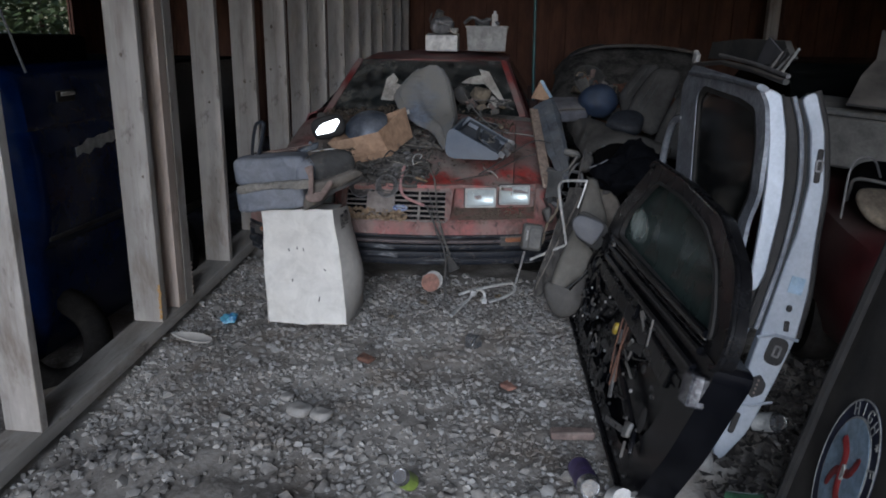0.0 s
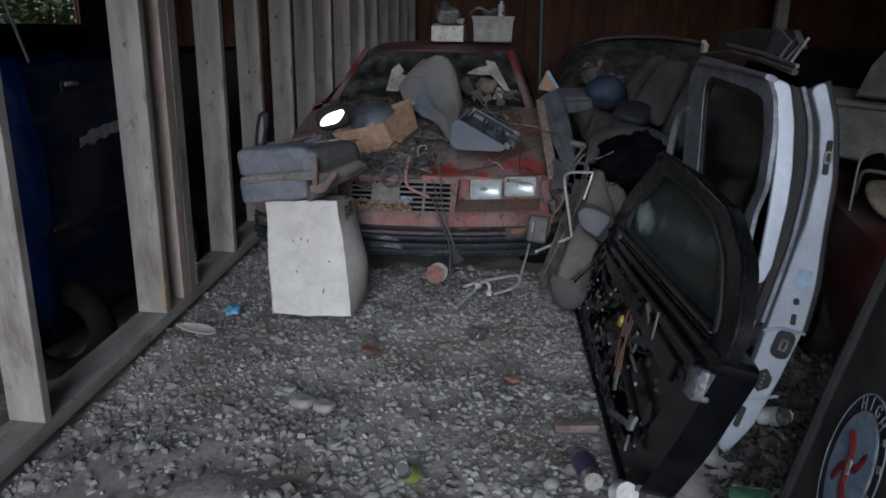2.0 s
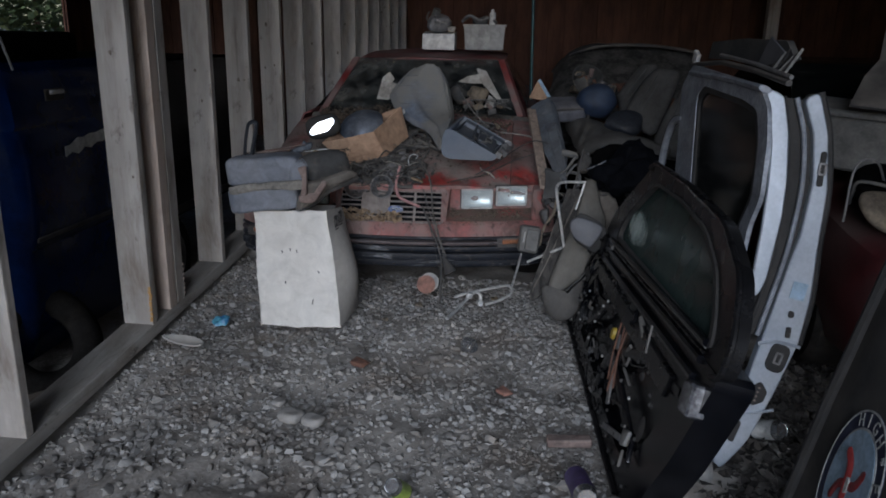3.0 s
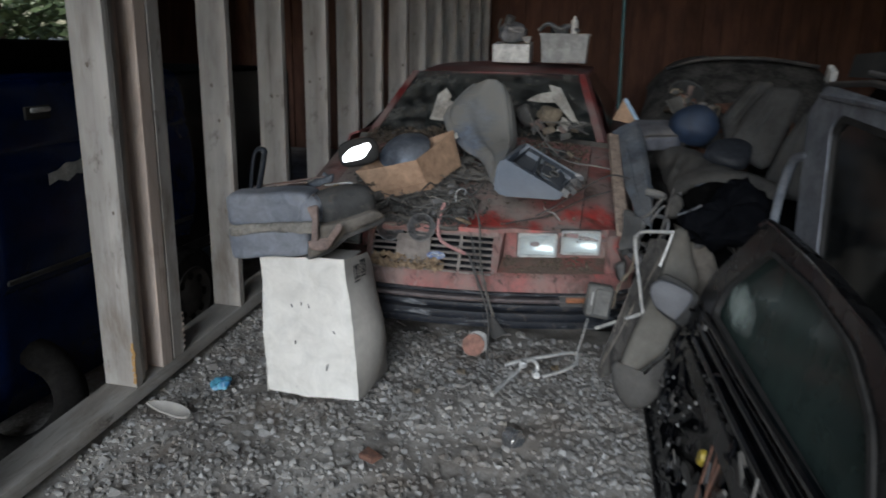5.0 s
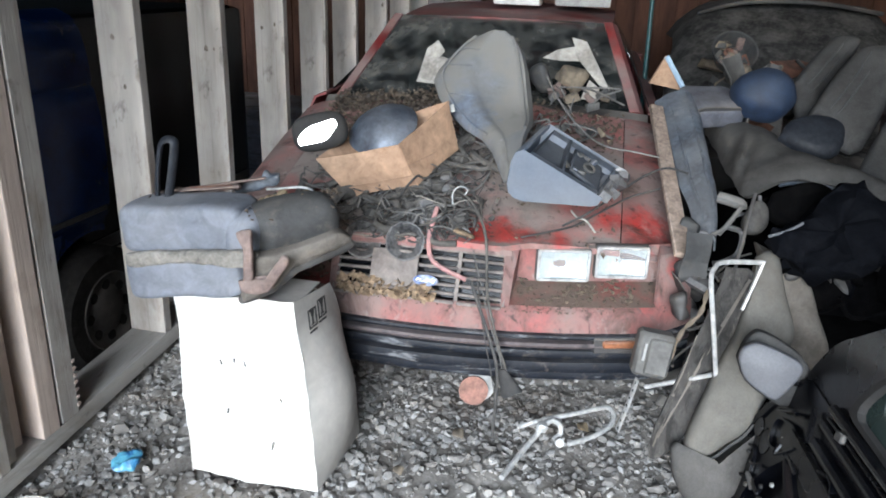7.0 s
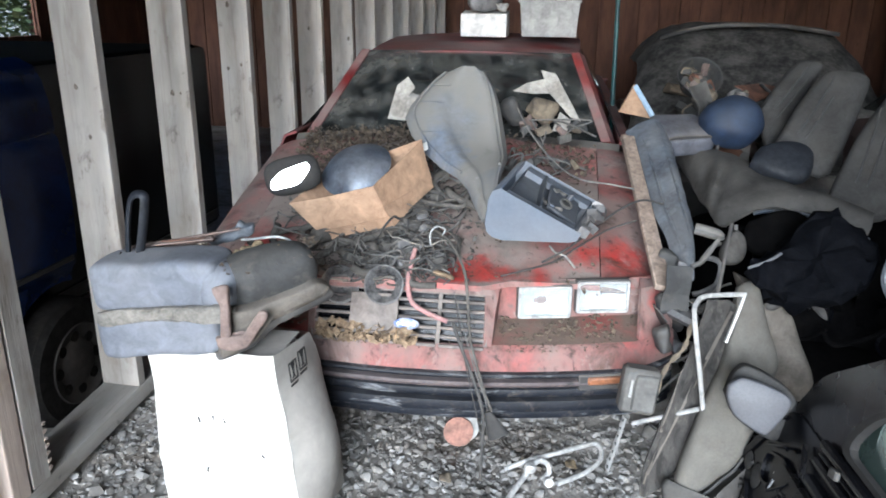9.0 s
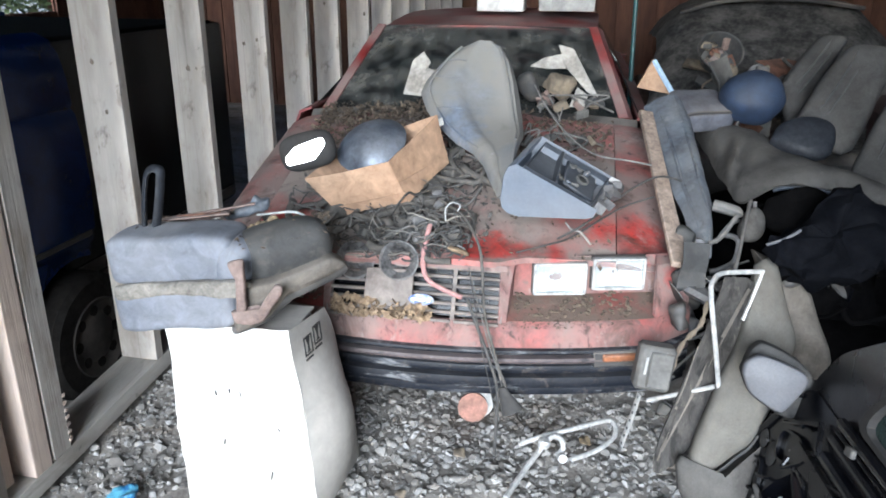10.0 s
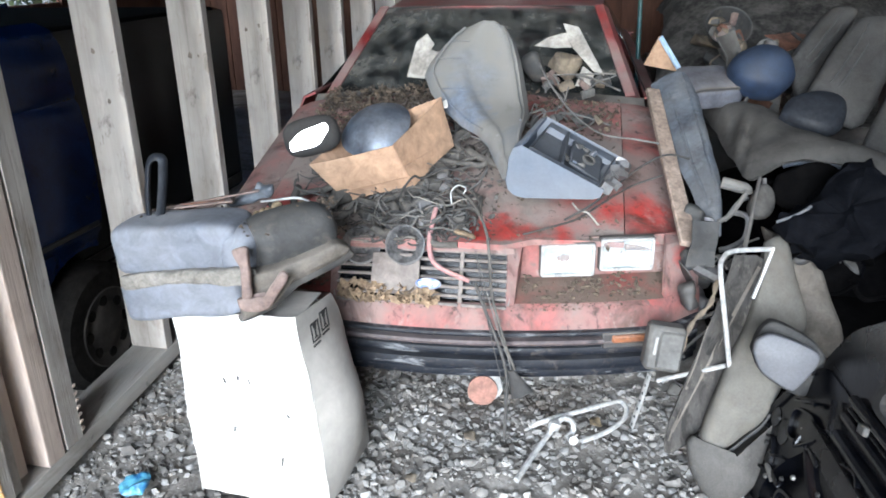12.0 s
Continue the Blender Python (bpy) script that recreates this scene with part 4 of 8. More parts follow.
def roof_pt(x, t):
    y = 1.63 + 1.55 * t
    half = 0.515 + 0.02 * math.sin(t * 3.1)
    return (half * x, y + 0.08 * x * x * (1 - t), 1.197 + 0.052 * math.sin(min(1, t * 1.15) * 1.7) - 0.03 * x * x - 0.09 * max(0, t - 0.6))


bm = loft(B(), [[roof_pt(-1 + i / 8, j / 10) for i in range(17)] for j in range(11)])
part("roof", thick(bm, 0.02), RED_CLEAN, car, "faded red roof")
# hatch glass and tail, side glass
bm = loft(B(), [[(0.52 * x * (1 + 0.28 * t), 3.16 + 0.95 * t, 1.10 - 0.25 * t - 0.02 * x * x) for x in (-1, -0.5, 0, 0.5, 1)] for t in (0, 0.5, 1)])
part("rear_window", thick(bm, 0.006), GLASS, car)
bm = loft(B(), [[(0.66 * x, y, z) for x in (-1.2, -0.6, 0, 0.6, 1.2)] for y, z in ((4.08, 0.86), (4.3, 0.83), (4.34, 0.5), (4.3, 0.25))])
part("tail", thick(bm, 0.01), RED_CLEAN, car)
for s in (-1, 1):
    bm = loft(B(), [[(s * (0.735 - 0.02 * k), y, 0.86 + 0.0 * k) for k in (0, 1)] + [(s * x, y2, z2) for x, y2, z2 in ((0.62, 0.55 * y + 1.05, 1.04), (0.535, 0.42 * y + 1.25, 1.17))] for y in (1.28, 2.0, 2.8, 3.6, 4.0)])
    part("side_window", thick(bm, 0.004), GLASS, car)
# inside: dark seats and dash seen through the glass
bm = box(B(), (1.2, 0.3, 0.2), at(0, 1.45, 0.74), 0.03)
part("dashboard", bm, PLASTIC, car)
for x in (-0.36, 0.36):
    part("seat", pillow(B(), (0.5, 0.2, 0.72), at(x, 2.35, 0.62, -15)), VINYL_DK, car)
part("floor_pan", box(B(), (1.5, 3.9, 0.03), at(0, 2.3, 0.26)), PLASTIC, car)
# front mask: lower lip, shelf below the lamps, lamp recess, grille surround
bm = loft(B(), [[(x, nose_y(x) + dy, z) for dy, z in ((0.03, 0.345), (-0.004, 0.365), (0.0, 0.40), (0.012, 0.43), (0.03, 0.442))] for x in XS])
part("nose_lip", thick(bm, 0.012), RED, car)
for s in (-1, 1):
    xs = [s * (0.285 + 0.545 * i / 14) for i in range(15)]
    back = lamp_back
    bm = loft(B(), [[(x, nose_y(x) + 0.028, 0.442), (x, max(back(x), nose_y(x) + 0.05), 0.478)] for x in xs if abs(x) < 0.76])
    part("lamp_shelf", thick(bm, 0.008), SHELF_DIRT, car)
    bm = loft(B(), [[(x, back(x) + 0.015, 0.47), (x, back(x) + 0.02, 0.60)] for x in xs if abs(x) < 0.76])
    pbm = bm
    bm = B()
    for i in range(170):
        rng = random.Random(900 + i + s)
        x = s * (0.30 + 0.43 * rng.random())
        q = rng.random() ** 0.7
        y = nose_y(x) + 0.035 + (back(x) - nose_y(x) - 0.03) * q
        w = rng.uniform(0.003, 0.010)
        if noise.noise(Vector((x * 9, q * 2, 3))) < -0.12:
            continue
        pillow(bm, (w * 1.7, w, rng.uniform(0.004, 0.012)), at(x, y, 0.449 + 0.034 * q, 0, 0, rng.uniform(-40, 40)), 2.5, 2)
    tagged(part("packed_dirt", jitter(bm, 0.006, 70), DEBRIS, car, "brown dirt packed on the ledge below the lamps", smooth=60), kind="stuff")
    part("lamp_panel", thick(pbm, 0.008), RED, car)
    # cheek outside the lamps that runs up into the fender
    bm = loft(B(), [[(s * x, nose_y(x) + dy, z) for x in (0.725, 0.75, 0.78, 0.81, 0.835)] for dy, z in ((0.03, 0.44), (0.045, 0.49), (0.07, 0.55), (0.10, 0.585), (0.16, 0.60))])
    part("cheek", thick(bm, 0.012), RED, car)
    # wall between grille and lamps
    bm = loft(B(), [[(s * 0.285, nose_y(0.28) + 0.02, 0.44), (s * 0.262, 0.045, 0.442)], [(s * 0.29, 0.10, 0.53), (s * 0.262, 0.075, 0.52)], [(s * 0.30, 0.16, 0.605), (s * 0.26, 0.11, 0.59)]])
    loft(bm, [[(s * 0.285, nose_y(0.28) + 0.02, 0.44), (s * 0.292, 0.20, 0.47)], [(s * 0.29, 0.10, 0.53), (s * 0.296, 0.20, 0.53)], [(s * 0.30, 0.16, 0.605), (s * 0.30, 0.20, 0.61)]])
    part("lamp_cheek", thick(bm, 0.006), RED, car)
    # pair of rectangular sealed beams
    for k, x in enumerate((0.432, 0.607)):
        xx = s * x
        lm = at(xx + s * 0.003 * k, back(x) - 0.004, 0.5365 + 0.012 * k, 0, 0, s * 12.5)
        lamp = part("headlamp", ring(B(), round_poly([(-0.0825, -0.052), (0.0825, -0.052), (0.0825, 0.052), (-0.0825, 0.052)], 0.010), round_poly([(-0.074, -0.044), (0.074, -0.044), (0.074, 0.044), (-0.074, 0.044)], 0.008), 0.035, at(0, 0.018, 0, 90)), CHROME, car, "rectangular sealed-beam headlamp, glass clean and bright", m=lm)
        rf = B()
        loft(rf, [[(0.074 * a, -0.016 + 0.030 * (1 - 0.5 * a * a - 0.5 * b * b) + 0.0004 * math.sin(30 * a), 0.044 * b) for a in [-1 + i / 20 for i in range(41)]] for b in [-1 + i / 8 for i in range(17)]])
        part("reflector", rf, REFLECTOR, lamp)
        gl = B()
        loft(gl, [[(0.075 * a, -0.017 - 0.010 * (1 - a * a) * (1 - b * b), 0.045 * b) for a in [-1 + i / 8 for i in range(17)]] for b in [-1 + i / 5 for i in range(11)]])
        gl = part("lens", gl, LENS, lamp)
        gl.visible_shadow = False
        bz = ring(B(), round_poly([(-0.086, -0.056), (0.086, -0.056), (0.086, 0.056), (-0.086, 0.056)], 0.01), round_poly([(-0.08, -0.05), (0.08, -0.05), (0.08, 0.05), (-0.08, 0.05)], 0.008), 0.016, at(0, 0.008, 0, 90))
        part("bezel", bz, PLASTIC, lamp)
# bonnet lip over grille
bm = loft(B(), [[(x, 0.10, 0.585), (x, 0.105, 0.60)] for x in (-0.28, -0.1, 0.1, 0.28)])
part("grille_lip", thick(bm, 0.012), RED, car)
grille = part("grille", box(B(), (0.54, 0.008, 0.17), at(0, 0.128, 0.508, -27)), BLACK, car)
for k in range(7):
    z, y = 0.436 + 0.0238 * k, 0.042 + 0.0125 * k
    for x, w in ((-0.19, 0.145), (0.005, 0.225), (0.195, 0.135)):
        rng_g = random.Random(k * 7 + int(x * 100))
        part("slat", jitter(box(B(), (w, 0.016, 0.0095), at(x, y, z + rng_g.uniform(-0.001, 0.001), -8), 0.002, 1), 0.002, 20), GRILLE_DUST, grille)
for x in (-0.266, -0.113, 0.122, 0.266):
    part("grille_bar", box(B(), (0.012, 0.016, 0.16), at(x, 0.090, 0.508, -28)), GRILLE_DUST, grille)
part("grille_panel", jitter(box(B(), (0.15, 0.010, 0.115), at(-0.075, 0.060, 0.525, -28), 0.003), 0.003, 15), GRILLE_DUST, grille, "dusty beige grille cover plate")
bd = B()
cyl(bd, 0.032, 0.03, 0.006, at(0.03, 0.036, 0.503, 62) @ Matrix.Diagonal((1.25, 0.55, 1, 1)), 24)
part("badge", bd, BADGE, grille, "small blue oval badge")
bd = B()
for i in range(6):
    box(bd, (0.007, 0.009, 0.002), at(0.006 + 0.0095 * i, 0.032, 0.5045, 62))
part("badge_script", bd, TRIM, grille)
# bumper: upper strip, body, lower valance
for nm, z0, z1, out, mt in (("bumper_strip", 0.352, 0.372, 0.022, BUMPER), ("bumper_body", 0.326, 0.350, 0.030, BUMPER_PINK), ("bumper_band", 0.292, 0.324, 0.026, BUMPER), ("bumper_face", 0.248, 0.290, 0.036, BUMPER), ("valance", 0.205, 0.246, 0.0, BUMPER)):
    bm = loft(B(), [[(x, nose_y(x) + dy, z) for dy, z in ((0.05, z0), (-out, z0 + 0.004), (-out - 0.004, (z0 + z1) / 2), (-out, z1 - 0.004), (0.05, z1))] for x in XS])
    part(nm, thick(bm, 0.006), mt, car)
for s in (-1, 1):
    mk = part("marker_recess", box(B(), (0.24, 0.03, 0.05), at(s * 0.66, 0.10, 0.34, 0, 0, s * 16), 0.004), PLASTIC, car)
    part("marker_lamp", box(B(), (0.17, 0.03, 0.024), at(s * 0.655, 0.088, 0.348, 0, 0, s * 16), 0.005), AMBER, mk, "amber marker lamp lens")
# wheels
def wheel(x, y, z, parent, r=0.30, w=0.19, side=0):
    t = B()
    prof = [(0.62, -0.5), (0.9, -0.5), (0.985, -0.38), (1.0, 0), (0.985, 0.38), (0.9, 0.5), (0.62, 0.5)]
    loft(t, [[(w * k, r * q * math.cos(a), r * q * math.sin(a)) for q, k in prof] for a in [2 * math.pi * i / 36 for i in range(37)]])
    wh = part("wheel", t, TYRE, parent, m=at(x, y, z))
    d = B()
    s = side or (1 if x > 0 else -1)
    loft(d, [[(s * w * k, r * q * math.cos(a), r * q * math.sin(a)) for q, k in ((0.64, 0.48), (0.60, 0.52), (0.55, 0.46), (0.40, 0.40), (0.30, 0.48), (0.12, 0.50), (0.0, 0.50))] for a in [2 * math.pi * i / 30 for i in range(31)]])
    part("rim", d, RIM, wh)
    # Tyre-black discs on the uncut rim stand for its slots' darkness.
    for i in range(8):
        h = B()
        a = 6.2832 * i / 8
        cyl(h, 0.022, 0.022, 0.006, at(s * w * 0.425, r * 0.43 * math.cos(a), r * 0.43 * math.sin(a), 0, 90), 10)
        part("rim_slot_disc", h, TYRE, wh)
    return wh


for y in (0.75, 3.3):
    for s in (-1, 1):
        wheel(s * 0.72, y, 0.27, car, 0.285)

# ---- bare black car door leaning beside the aisle ----
def black_door():
    # local x runs from the far end to the near end along the sill, y up the door, z towards the aisle
    m = frame_of((0.548, 3.81, 0.0), (0.075, -0.997, 0), (0.24, 0.0, 1.0))
    d = thing("door_shell", m, "stripped black car door shell leaning upright with its glass", "car door", "loose car doors")
    low = round_poly([(0.03, 0.015), (1.50, 0.0), (1.66, 0.06), (1.78, 0.30), (1.88, 0.60), (0.22, 0.525), (0.06, 0.27), (0.0, 0.10)], 0.05)

    def part(name, bm, material, parent, label="", m=None, fit=True):
        """The fittings follow the slope of the belt line, which drops towards the far end."""
        if fit:
            for v in bm.verts:
                x = 0.43 + 1.08 * (v.co.x - 0.44)
                v.co.y *= 0.90 + 0.085 * (x - 0.43)
                v.co.x = x
        return link_part(name, bm, material, parent, label, m)

    part("skin", prism(B(), low, -0.05, at(0, 0, -0.055)), BLACK, d, fit=False)
    # inner panel with holes: a frame of thick ribs
    inner = [(x * 0.78 + 0.20, y * 0.62 + 0.085) for x, y in low]
    part("rim_frame", ring(B(), low, inner, 0.05, at(0, 0, -0.055)), BLACK, d, fit=False)
    part("inner_skin", prism(B(), [(x * 0.97 + 0.02, y * 0.97 + 0.01) for x, y in low], -0.004, at(0, 0, -0.045)), BLACK, d, fit=False)
    for pts, r in (([(0.25, 0.12, 0), (0.55, 0.25, 0.01), (0.75, 0.50, 0)], 0.022), ([(0.55, 0.08, 0), (0.80, 0.22, 0.01), (1.0, 0.26, 0.01), (1.12, 0.54, 0)], 0.026),
                   ([(1.02, 0.25, 0.01), (1.25, 0.2, 0.01), (1.45, 0.14, 0)], 0.02), ([(0.85, 0.06, 0), (0.95, 0.25, 0.012), (1.3, 0.42, 0.01), (1.6, 0.45, 0)], 0.028), ([(0.3, 0.4, 0), (0.5, 0.33, 0.01), (0.9, 0.42, 0)], 0.02)):
        part("rib", tube(B(), smooth_line(pts, 5), r, 8, 0.55), BLACK, d, m=at(0, 0, -0.018))
    rng = random.Random(7)
    for i in range(96):
        x, y = rng.uniform(0.10, 1.50), rng.uniform(0.04, 0.5)
        if i % 3 == 0:
            b = B()
            cyl(b, rng.uniform(0.012, 0.03), 0.012, 0.006, at(x, y, 0.0) @ Matrix.Diagonal((1, rng.uniform(0.6, 1.5), 1, 1)), 14)
            part("hole_rim", b, RUBBER, d)
        else:
            b = B()
            cyl(b, 0.007, 0.005, 0.006, at(x, y, 0.004), 8)
            part("clip", b, (GREY_BOX if i % 9 == 1 else GREY_DIM if i % 9 == 4 else RUBBER), d)
    for i in range(40):
        x, y = rng.uniform(0.10, 1.48), rng.uniform(0.05, 0.54)
        pts = [(x, y, 0.006), (x + rng.uniform(-0.05, 0.05), y + rng.uniform(-0.03, 0.03), 0.014), (x + rng.uniform(-0.1, 0.1), y + rng.uniform(-0.05, 0.05), 0.006)]
        part("bracket", tube(B(), smooth_line(pts, 4), rng.uniform(0.003, 0.008), 6, 0.6), (BLACK, BLACK_DUSTY, GREY_DIM, BLACK)[i % 4], d)
    for x, y, w, h in ((0.30, 0.42, 0.13, 0.09), (0.52, 0.45, 0.10, 0.07), (0.38, 0.20, 0.10, 0.12), (0.72, 0.16, 0.14, 0.09), (1.25, 0.40, 0.16, 0.08), (0.20, 0.25, 0.07, 0.10)):
        q = round_poly([(-w / 2, -h / 2), (w / 2, -h / 2 + 0.02), (w / 2 - 0.02, h / 2), (-w / 2, h / 2 - 0.01)], 0.03)
        part("stamped_edge", ring(B(), [(1.12 * a, 1.16 * b) for a, b in q], q, 0.010, at(x, y, -0.004, 0, 0, 15)), BLACK, d)
    # regulator, rods and wiring inside
    part("regulator_arm", box(B(), (0.26, 0.026, 0.01), at(1.02, 0.24, 0.0, 0, 0, -60), 0.003), STEEL, d)
    part("regulator_arm", box(B(), (0.20, 0.022, 0.01), at(1.22, 0.10, 0.0, 0, 0, 20), 0.003), STEEL, d)
    for a, b2 in (((0.95, 0.40), (1.02, 0.18)), ((1.0, 0.41), (1.10, 0.2)), ((1.04, 0.40), (1.05, 0.16))):
        part("wire", tube(B(), smooth_line([(*a, 0.005), ((a[0] + b2[0]) / 2 + 0.02, (a[1] + b2[1]) / 2, 0.015), (*b2, 0.005)], 5), 0.0035, 6), RUST, d)
    part("lever", tube(B(), [(1.30, 0.53, 0.02), (1.34, 0.45, 0.025)], 0.004, 6), GREY_DIM, d)
    b = B()
    cyl(b, 0.022, 0.018, 0.012, at(0.92, 0.34, 0.012) @ Matrix.Diagonal((0.8, 1.2, 1, 1)), 16)
    part("yellow_cap", b, YELLOW, d, "small yellow plastic cap")
    part("white_clip", jitter(box(B(), (0.06, 0.05, 0.012), at(1.37, 0.17, 0.006, 0, 0, 20), 0.004), 0.012, 30), GREY_BOX, d)
    # belt rail: a bright-edged double strip below the glass
    for y, r, mt in ((0.572, 0.012, BLACK), (0.592, 0.004, BLACK_DUSTY), (0.607, 0.004, GREY_DIM), (0.62, 0.012, BLACK), (0.52, 0.014, BLACK)):
        part("belt_strip", tube(B(), [(0.42, y - 0.015, 0.0), (1.0, y, 0.006), (1.66, y + 0.01, 0.0)], r, 8), mt, d)
    part("strip_clip", box(B(), (0.03, 0.022, 0.012), at(0.51, 0.585, 0.012, 0, 0, 12), 0.003), GREY_DIM, d)
    # window frame and glass
    out = round_poly([(0.20, 0.505), (0.26, 0.635), (0.655, 0.93), (1.12, 0.935), (1.55, 0.915), (1.78, 0.83), (1.88, 0.69), (1.88, 0.585)], 0.05)
    inn = round_poly([(0.45, 0.565), (0.50, 0.675), (0.77, 0.872), (1.12, 0.885), (1.43, 0.865), (1.62, 0.80), (1.73, 0.70), (1.77, 0.625)], 0.05)
    part("window_frame", ring(B(), out, inn, 0.035, at(0, 0, -0.045)), BLACK_DUSTY, d, "dusty black window frame", fit=False)
    part("frame_lip", tube(B(), [(x, y, -0.006) for x, y in out[10:]], 0.009, 7), BLACK_DUSTY, d, fit=False)
    part("inner_ledge", prism(B(), [(0.27, 0.36), (0.30, 0.42), (1.62, 0.475), (1.60, 0.40)], 0.02, at(0, 0, -0.012), 0.005), BLACK_DUSTY, d, "dusty ledge under the belt line", fit=False)
    part("weather_strip", ring(B(), [(1.006 * (x - 1.1) + 1.1, 1.015 * (y - 0.74) + 0.74) for x, y in inn], [(0.965 * (x - 1.1) + 1.1, 0.94 * (y - 0.74) + 0.74) for x, y in inn], 0.018, at(0, 0, -0.02)), RUBBER, d, fit=False)
    g = part("glass", prism(B(), inn, 0.004, at(0, 0, -0.03)), DOOR_GLASS, d, "dusty greenish window glass", fit=False)
    g.visible_shadow = False
    # A daylight reflection painted onto the pane as a pale patch.
    part("painted_reflection", prism(B(), round_poly([(0.515, 0.675), (0.53, 0.615), (0.60, 0.60), (0.72, 0.60), (0.83, 0.625), (0.87, 0.655), (0.86, 0.69), (0.78, 0.715), (0.66, 0.735), (0.57, 0.73)], 0.05, 5), 0.002, at(0, 0, -0.0245)), PAINTED_REFLECTION, g, "pale greenish reflection painted on the glass", fit=False)
    # turned flange along the far and lower edge, with black dots for the dark of drain holes
    lip = [(0.20, 0.49, 0.0), (0.07, 0.27, 0.0), (0.015, 0.10, 0.0), (0.04, 0.022, 0.0), (0.5, 0.016, 0.0), (1.0, 0.012, 0.0), (1.50, 0.008, 0.0)]
    part("flange", tube(B(), lip, 0.010, 7, 0.6), BLACK_DUSTY, d, "scuffed grey edge flange", fit=False)
    for k in range(16):
        part("drain_hole_dot", cyl(B(), 0.008, 0.008, 0.004, at(0.12 + 0.085 * k, 0.045 + 0.008 * (k % 2), 0.002), 10), INK, d, fit=False)
    part("hinge", box(B(), (0.075, 0.085, 0.05), at(1.80, 0.50, 0.0, 0, 0, 12), 0.006), HINGE, d, "bright bare metal hinge plate", fit=False)


HINGE = mat("scuffed_hinge_steel", (0.40, 0.41, 0.44), (0.06, 0.06, 0.075), rough=0.25, metal=0.7, scale=22, spread=0.5)
YELLOW = mat("yellow_plastic", (0.62, 0.45, 0.05), rough=0.5)
black_door()


# ---- silver door standing behind it ----
def silver_door():
    d = thing("door_shell", at(1.01, 2.515, 0), "silver blue car door stripped bare, standing on its corner", "car door", "loose car doors")
    # the shut face: x to the side, y up; it leans back as it rises
    face = frame_of((0, 0, 0), (1, 0, 0), (0, 0.182, 0.983))
    up = 1.0
    L = [(-0.02, 0.03), (0.007, 0.094), (0.056, 0.243), (0.112, 0.455), (0.180, 0.716), (0.199, 0.779), (0.223, 0.952), (0.213, 1.10), (0.177, 1.208)]
    R = [(0.010, 0.0), (0.089, 0.102), (0.158, 0.263), (0.220, 0.431), (0.247, 0.581), (0.255, 0.751), (0.268, 0.923), (0.256, 1.101), (0.222, 1.229)]
    poly = [(x, y * up) for x, y in R + L[::-1]]
    part("shut_face", prism(B(), round_poly(poly, 0.02), -0.05, face, 0.004), SILVER, d, "silver shut face with plug holes")
    for x, y, w, h, r in ((0.244, 0.992, 0.018, 0.11, 0.008), (0.190, 0.529, 0.018, 0.022, 0.009), (0.186, 0.470, 0.016, 0.035, 0.004), (0.160, 0.385, 0.062, 0.095, 0.03), (0.105, 0.264, 0.056, 0.085, 0.028), (0.045, 0.136, 0.020, 0.075, 0.01)):
        lean = -18 if y < 0.45 else -4
        hole = part("plug", prism(B(), round_poly([(-w / 2, -h / 2), (w / 2, -h / 2), (w / 2, h / 2), (-w / 2, h / 2)] if h != 0.085 else [(0, -h / 2), (w / 2, -h / 5), (w / 2, h / 5), (0, h / 2), (-w / 2, h / 5), (-w / 2, -h / 5)], r if h != 0.085 else 0.006), 0.012, face @ at(x, y * up, -0.006, 0, 0, lean), 0.002), RUBBER, d)
        if h == 0.085:
            for q in range(4):
                part("plug_pin", cyl(B(), 0.004, 0.003, 0.004, face @ at(x + 0.004 * (q - 1.5), y + 0.014 * (q - 1.5), 0.008), 8), RUST_DIM, hole)
        if h > 0.09:
            part("plug_pin", ring(B(), round_poly([(-0.012, -0.02), (0.012, -0.02), (0.012, 0.02), (-0.012, 0.02)], 0.006), round_poly([(-0.006, -0.014), (0.006, -0.014), (0.006, 0.014), (-0.006, 0.014)], 0.004), 0.006, face @ at(x, y * up, 0.005, 0, 0, lean)), STEEL, hole)
    part("sticker", prism(B(), [(-0.02, -0.028), (0.025, -0.028), (0.025, 0.028), (-0.02, 0.028)], 0.003, face @ at(0.205, 0.606 * up, 0.001, 0, 0, -12)), SEAL_BLUE, d, "pale blue paper sticker")
    part("fold", tube(B(), [face @ Vector((x, y * up, 0.004)) for x, y in ((0.095, 0.43), (0.15, 0.44), (0.225, 0.425))], 0.006, 6), SILVER, d)
    part("fold", tube(B(), [face @ Vector((x, y * up, 0.004)) for x, y in ((0.05, 0.20), (0.10, 0.20), (0.16, 0.215))], 0.005, 6), SILVER, d)
    # dark recess between shut face and window frame, with a dull folded flange in it
    S = [(0.118, 1.215), (0.140, 1.097), (0.146, 0.949), (0.140, 0.836), (0.109, 0.64), (0.06, 0.45)]
    part("recess", prism(B(), round_poly([(x - 0.01, y) for x, y in S] + [(x + 0.01, y * up) for x, y in L[3:]], 0.02), -0.02, face @ at(0, 0, -0.03)), RUBBER, d, "black rubber lined recess")
    part("flange", tube(B(), smooth_line([face @ Vector((0.45 * a[0] + 0.55 * b[0] + 0.008, 0.5 * (a[1] + b[1] * up), -0.02)) for a, b in zip(S[::-1], L[3:])], 4), 0.014, 8, 0.6), SILVER_DULL, d)
    part("seal", tube(B(), smooth_line([face @ Vector((x, y, -0.004)) for x, y in S], 5), 0.006, 7), RUBBER, d)
    part("outer_seal", tube(B(), smooth_line([face @ Vector((x + 0.004, y * up, -0.02)) for x, y in R[3:]], 5), 0.016, 7), RUBBER, d)
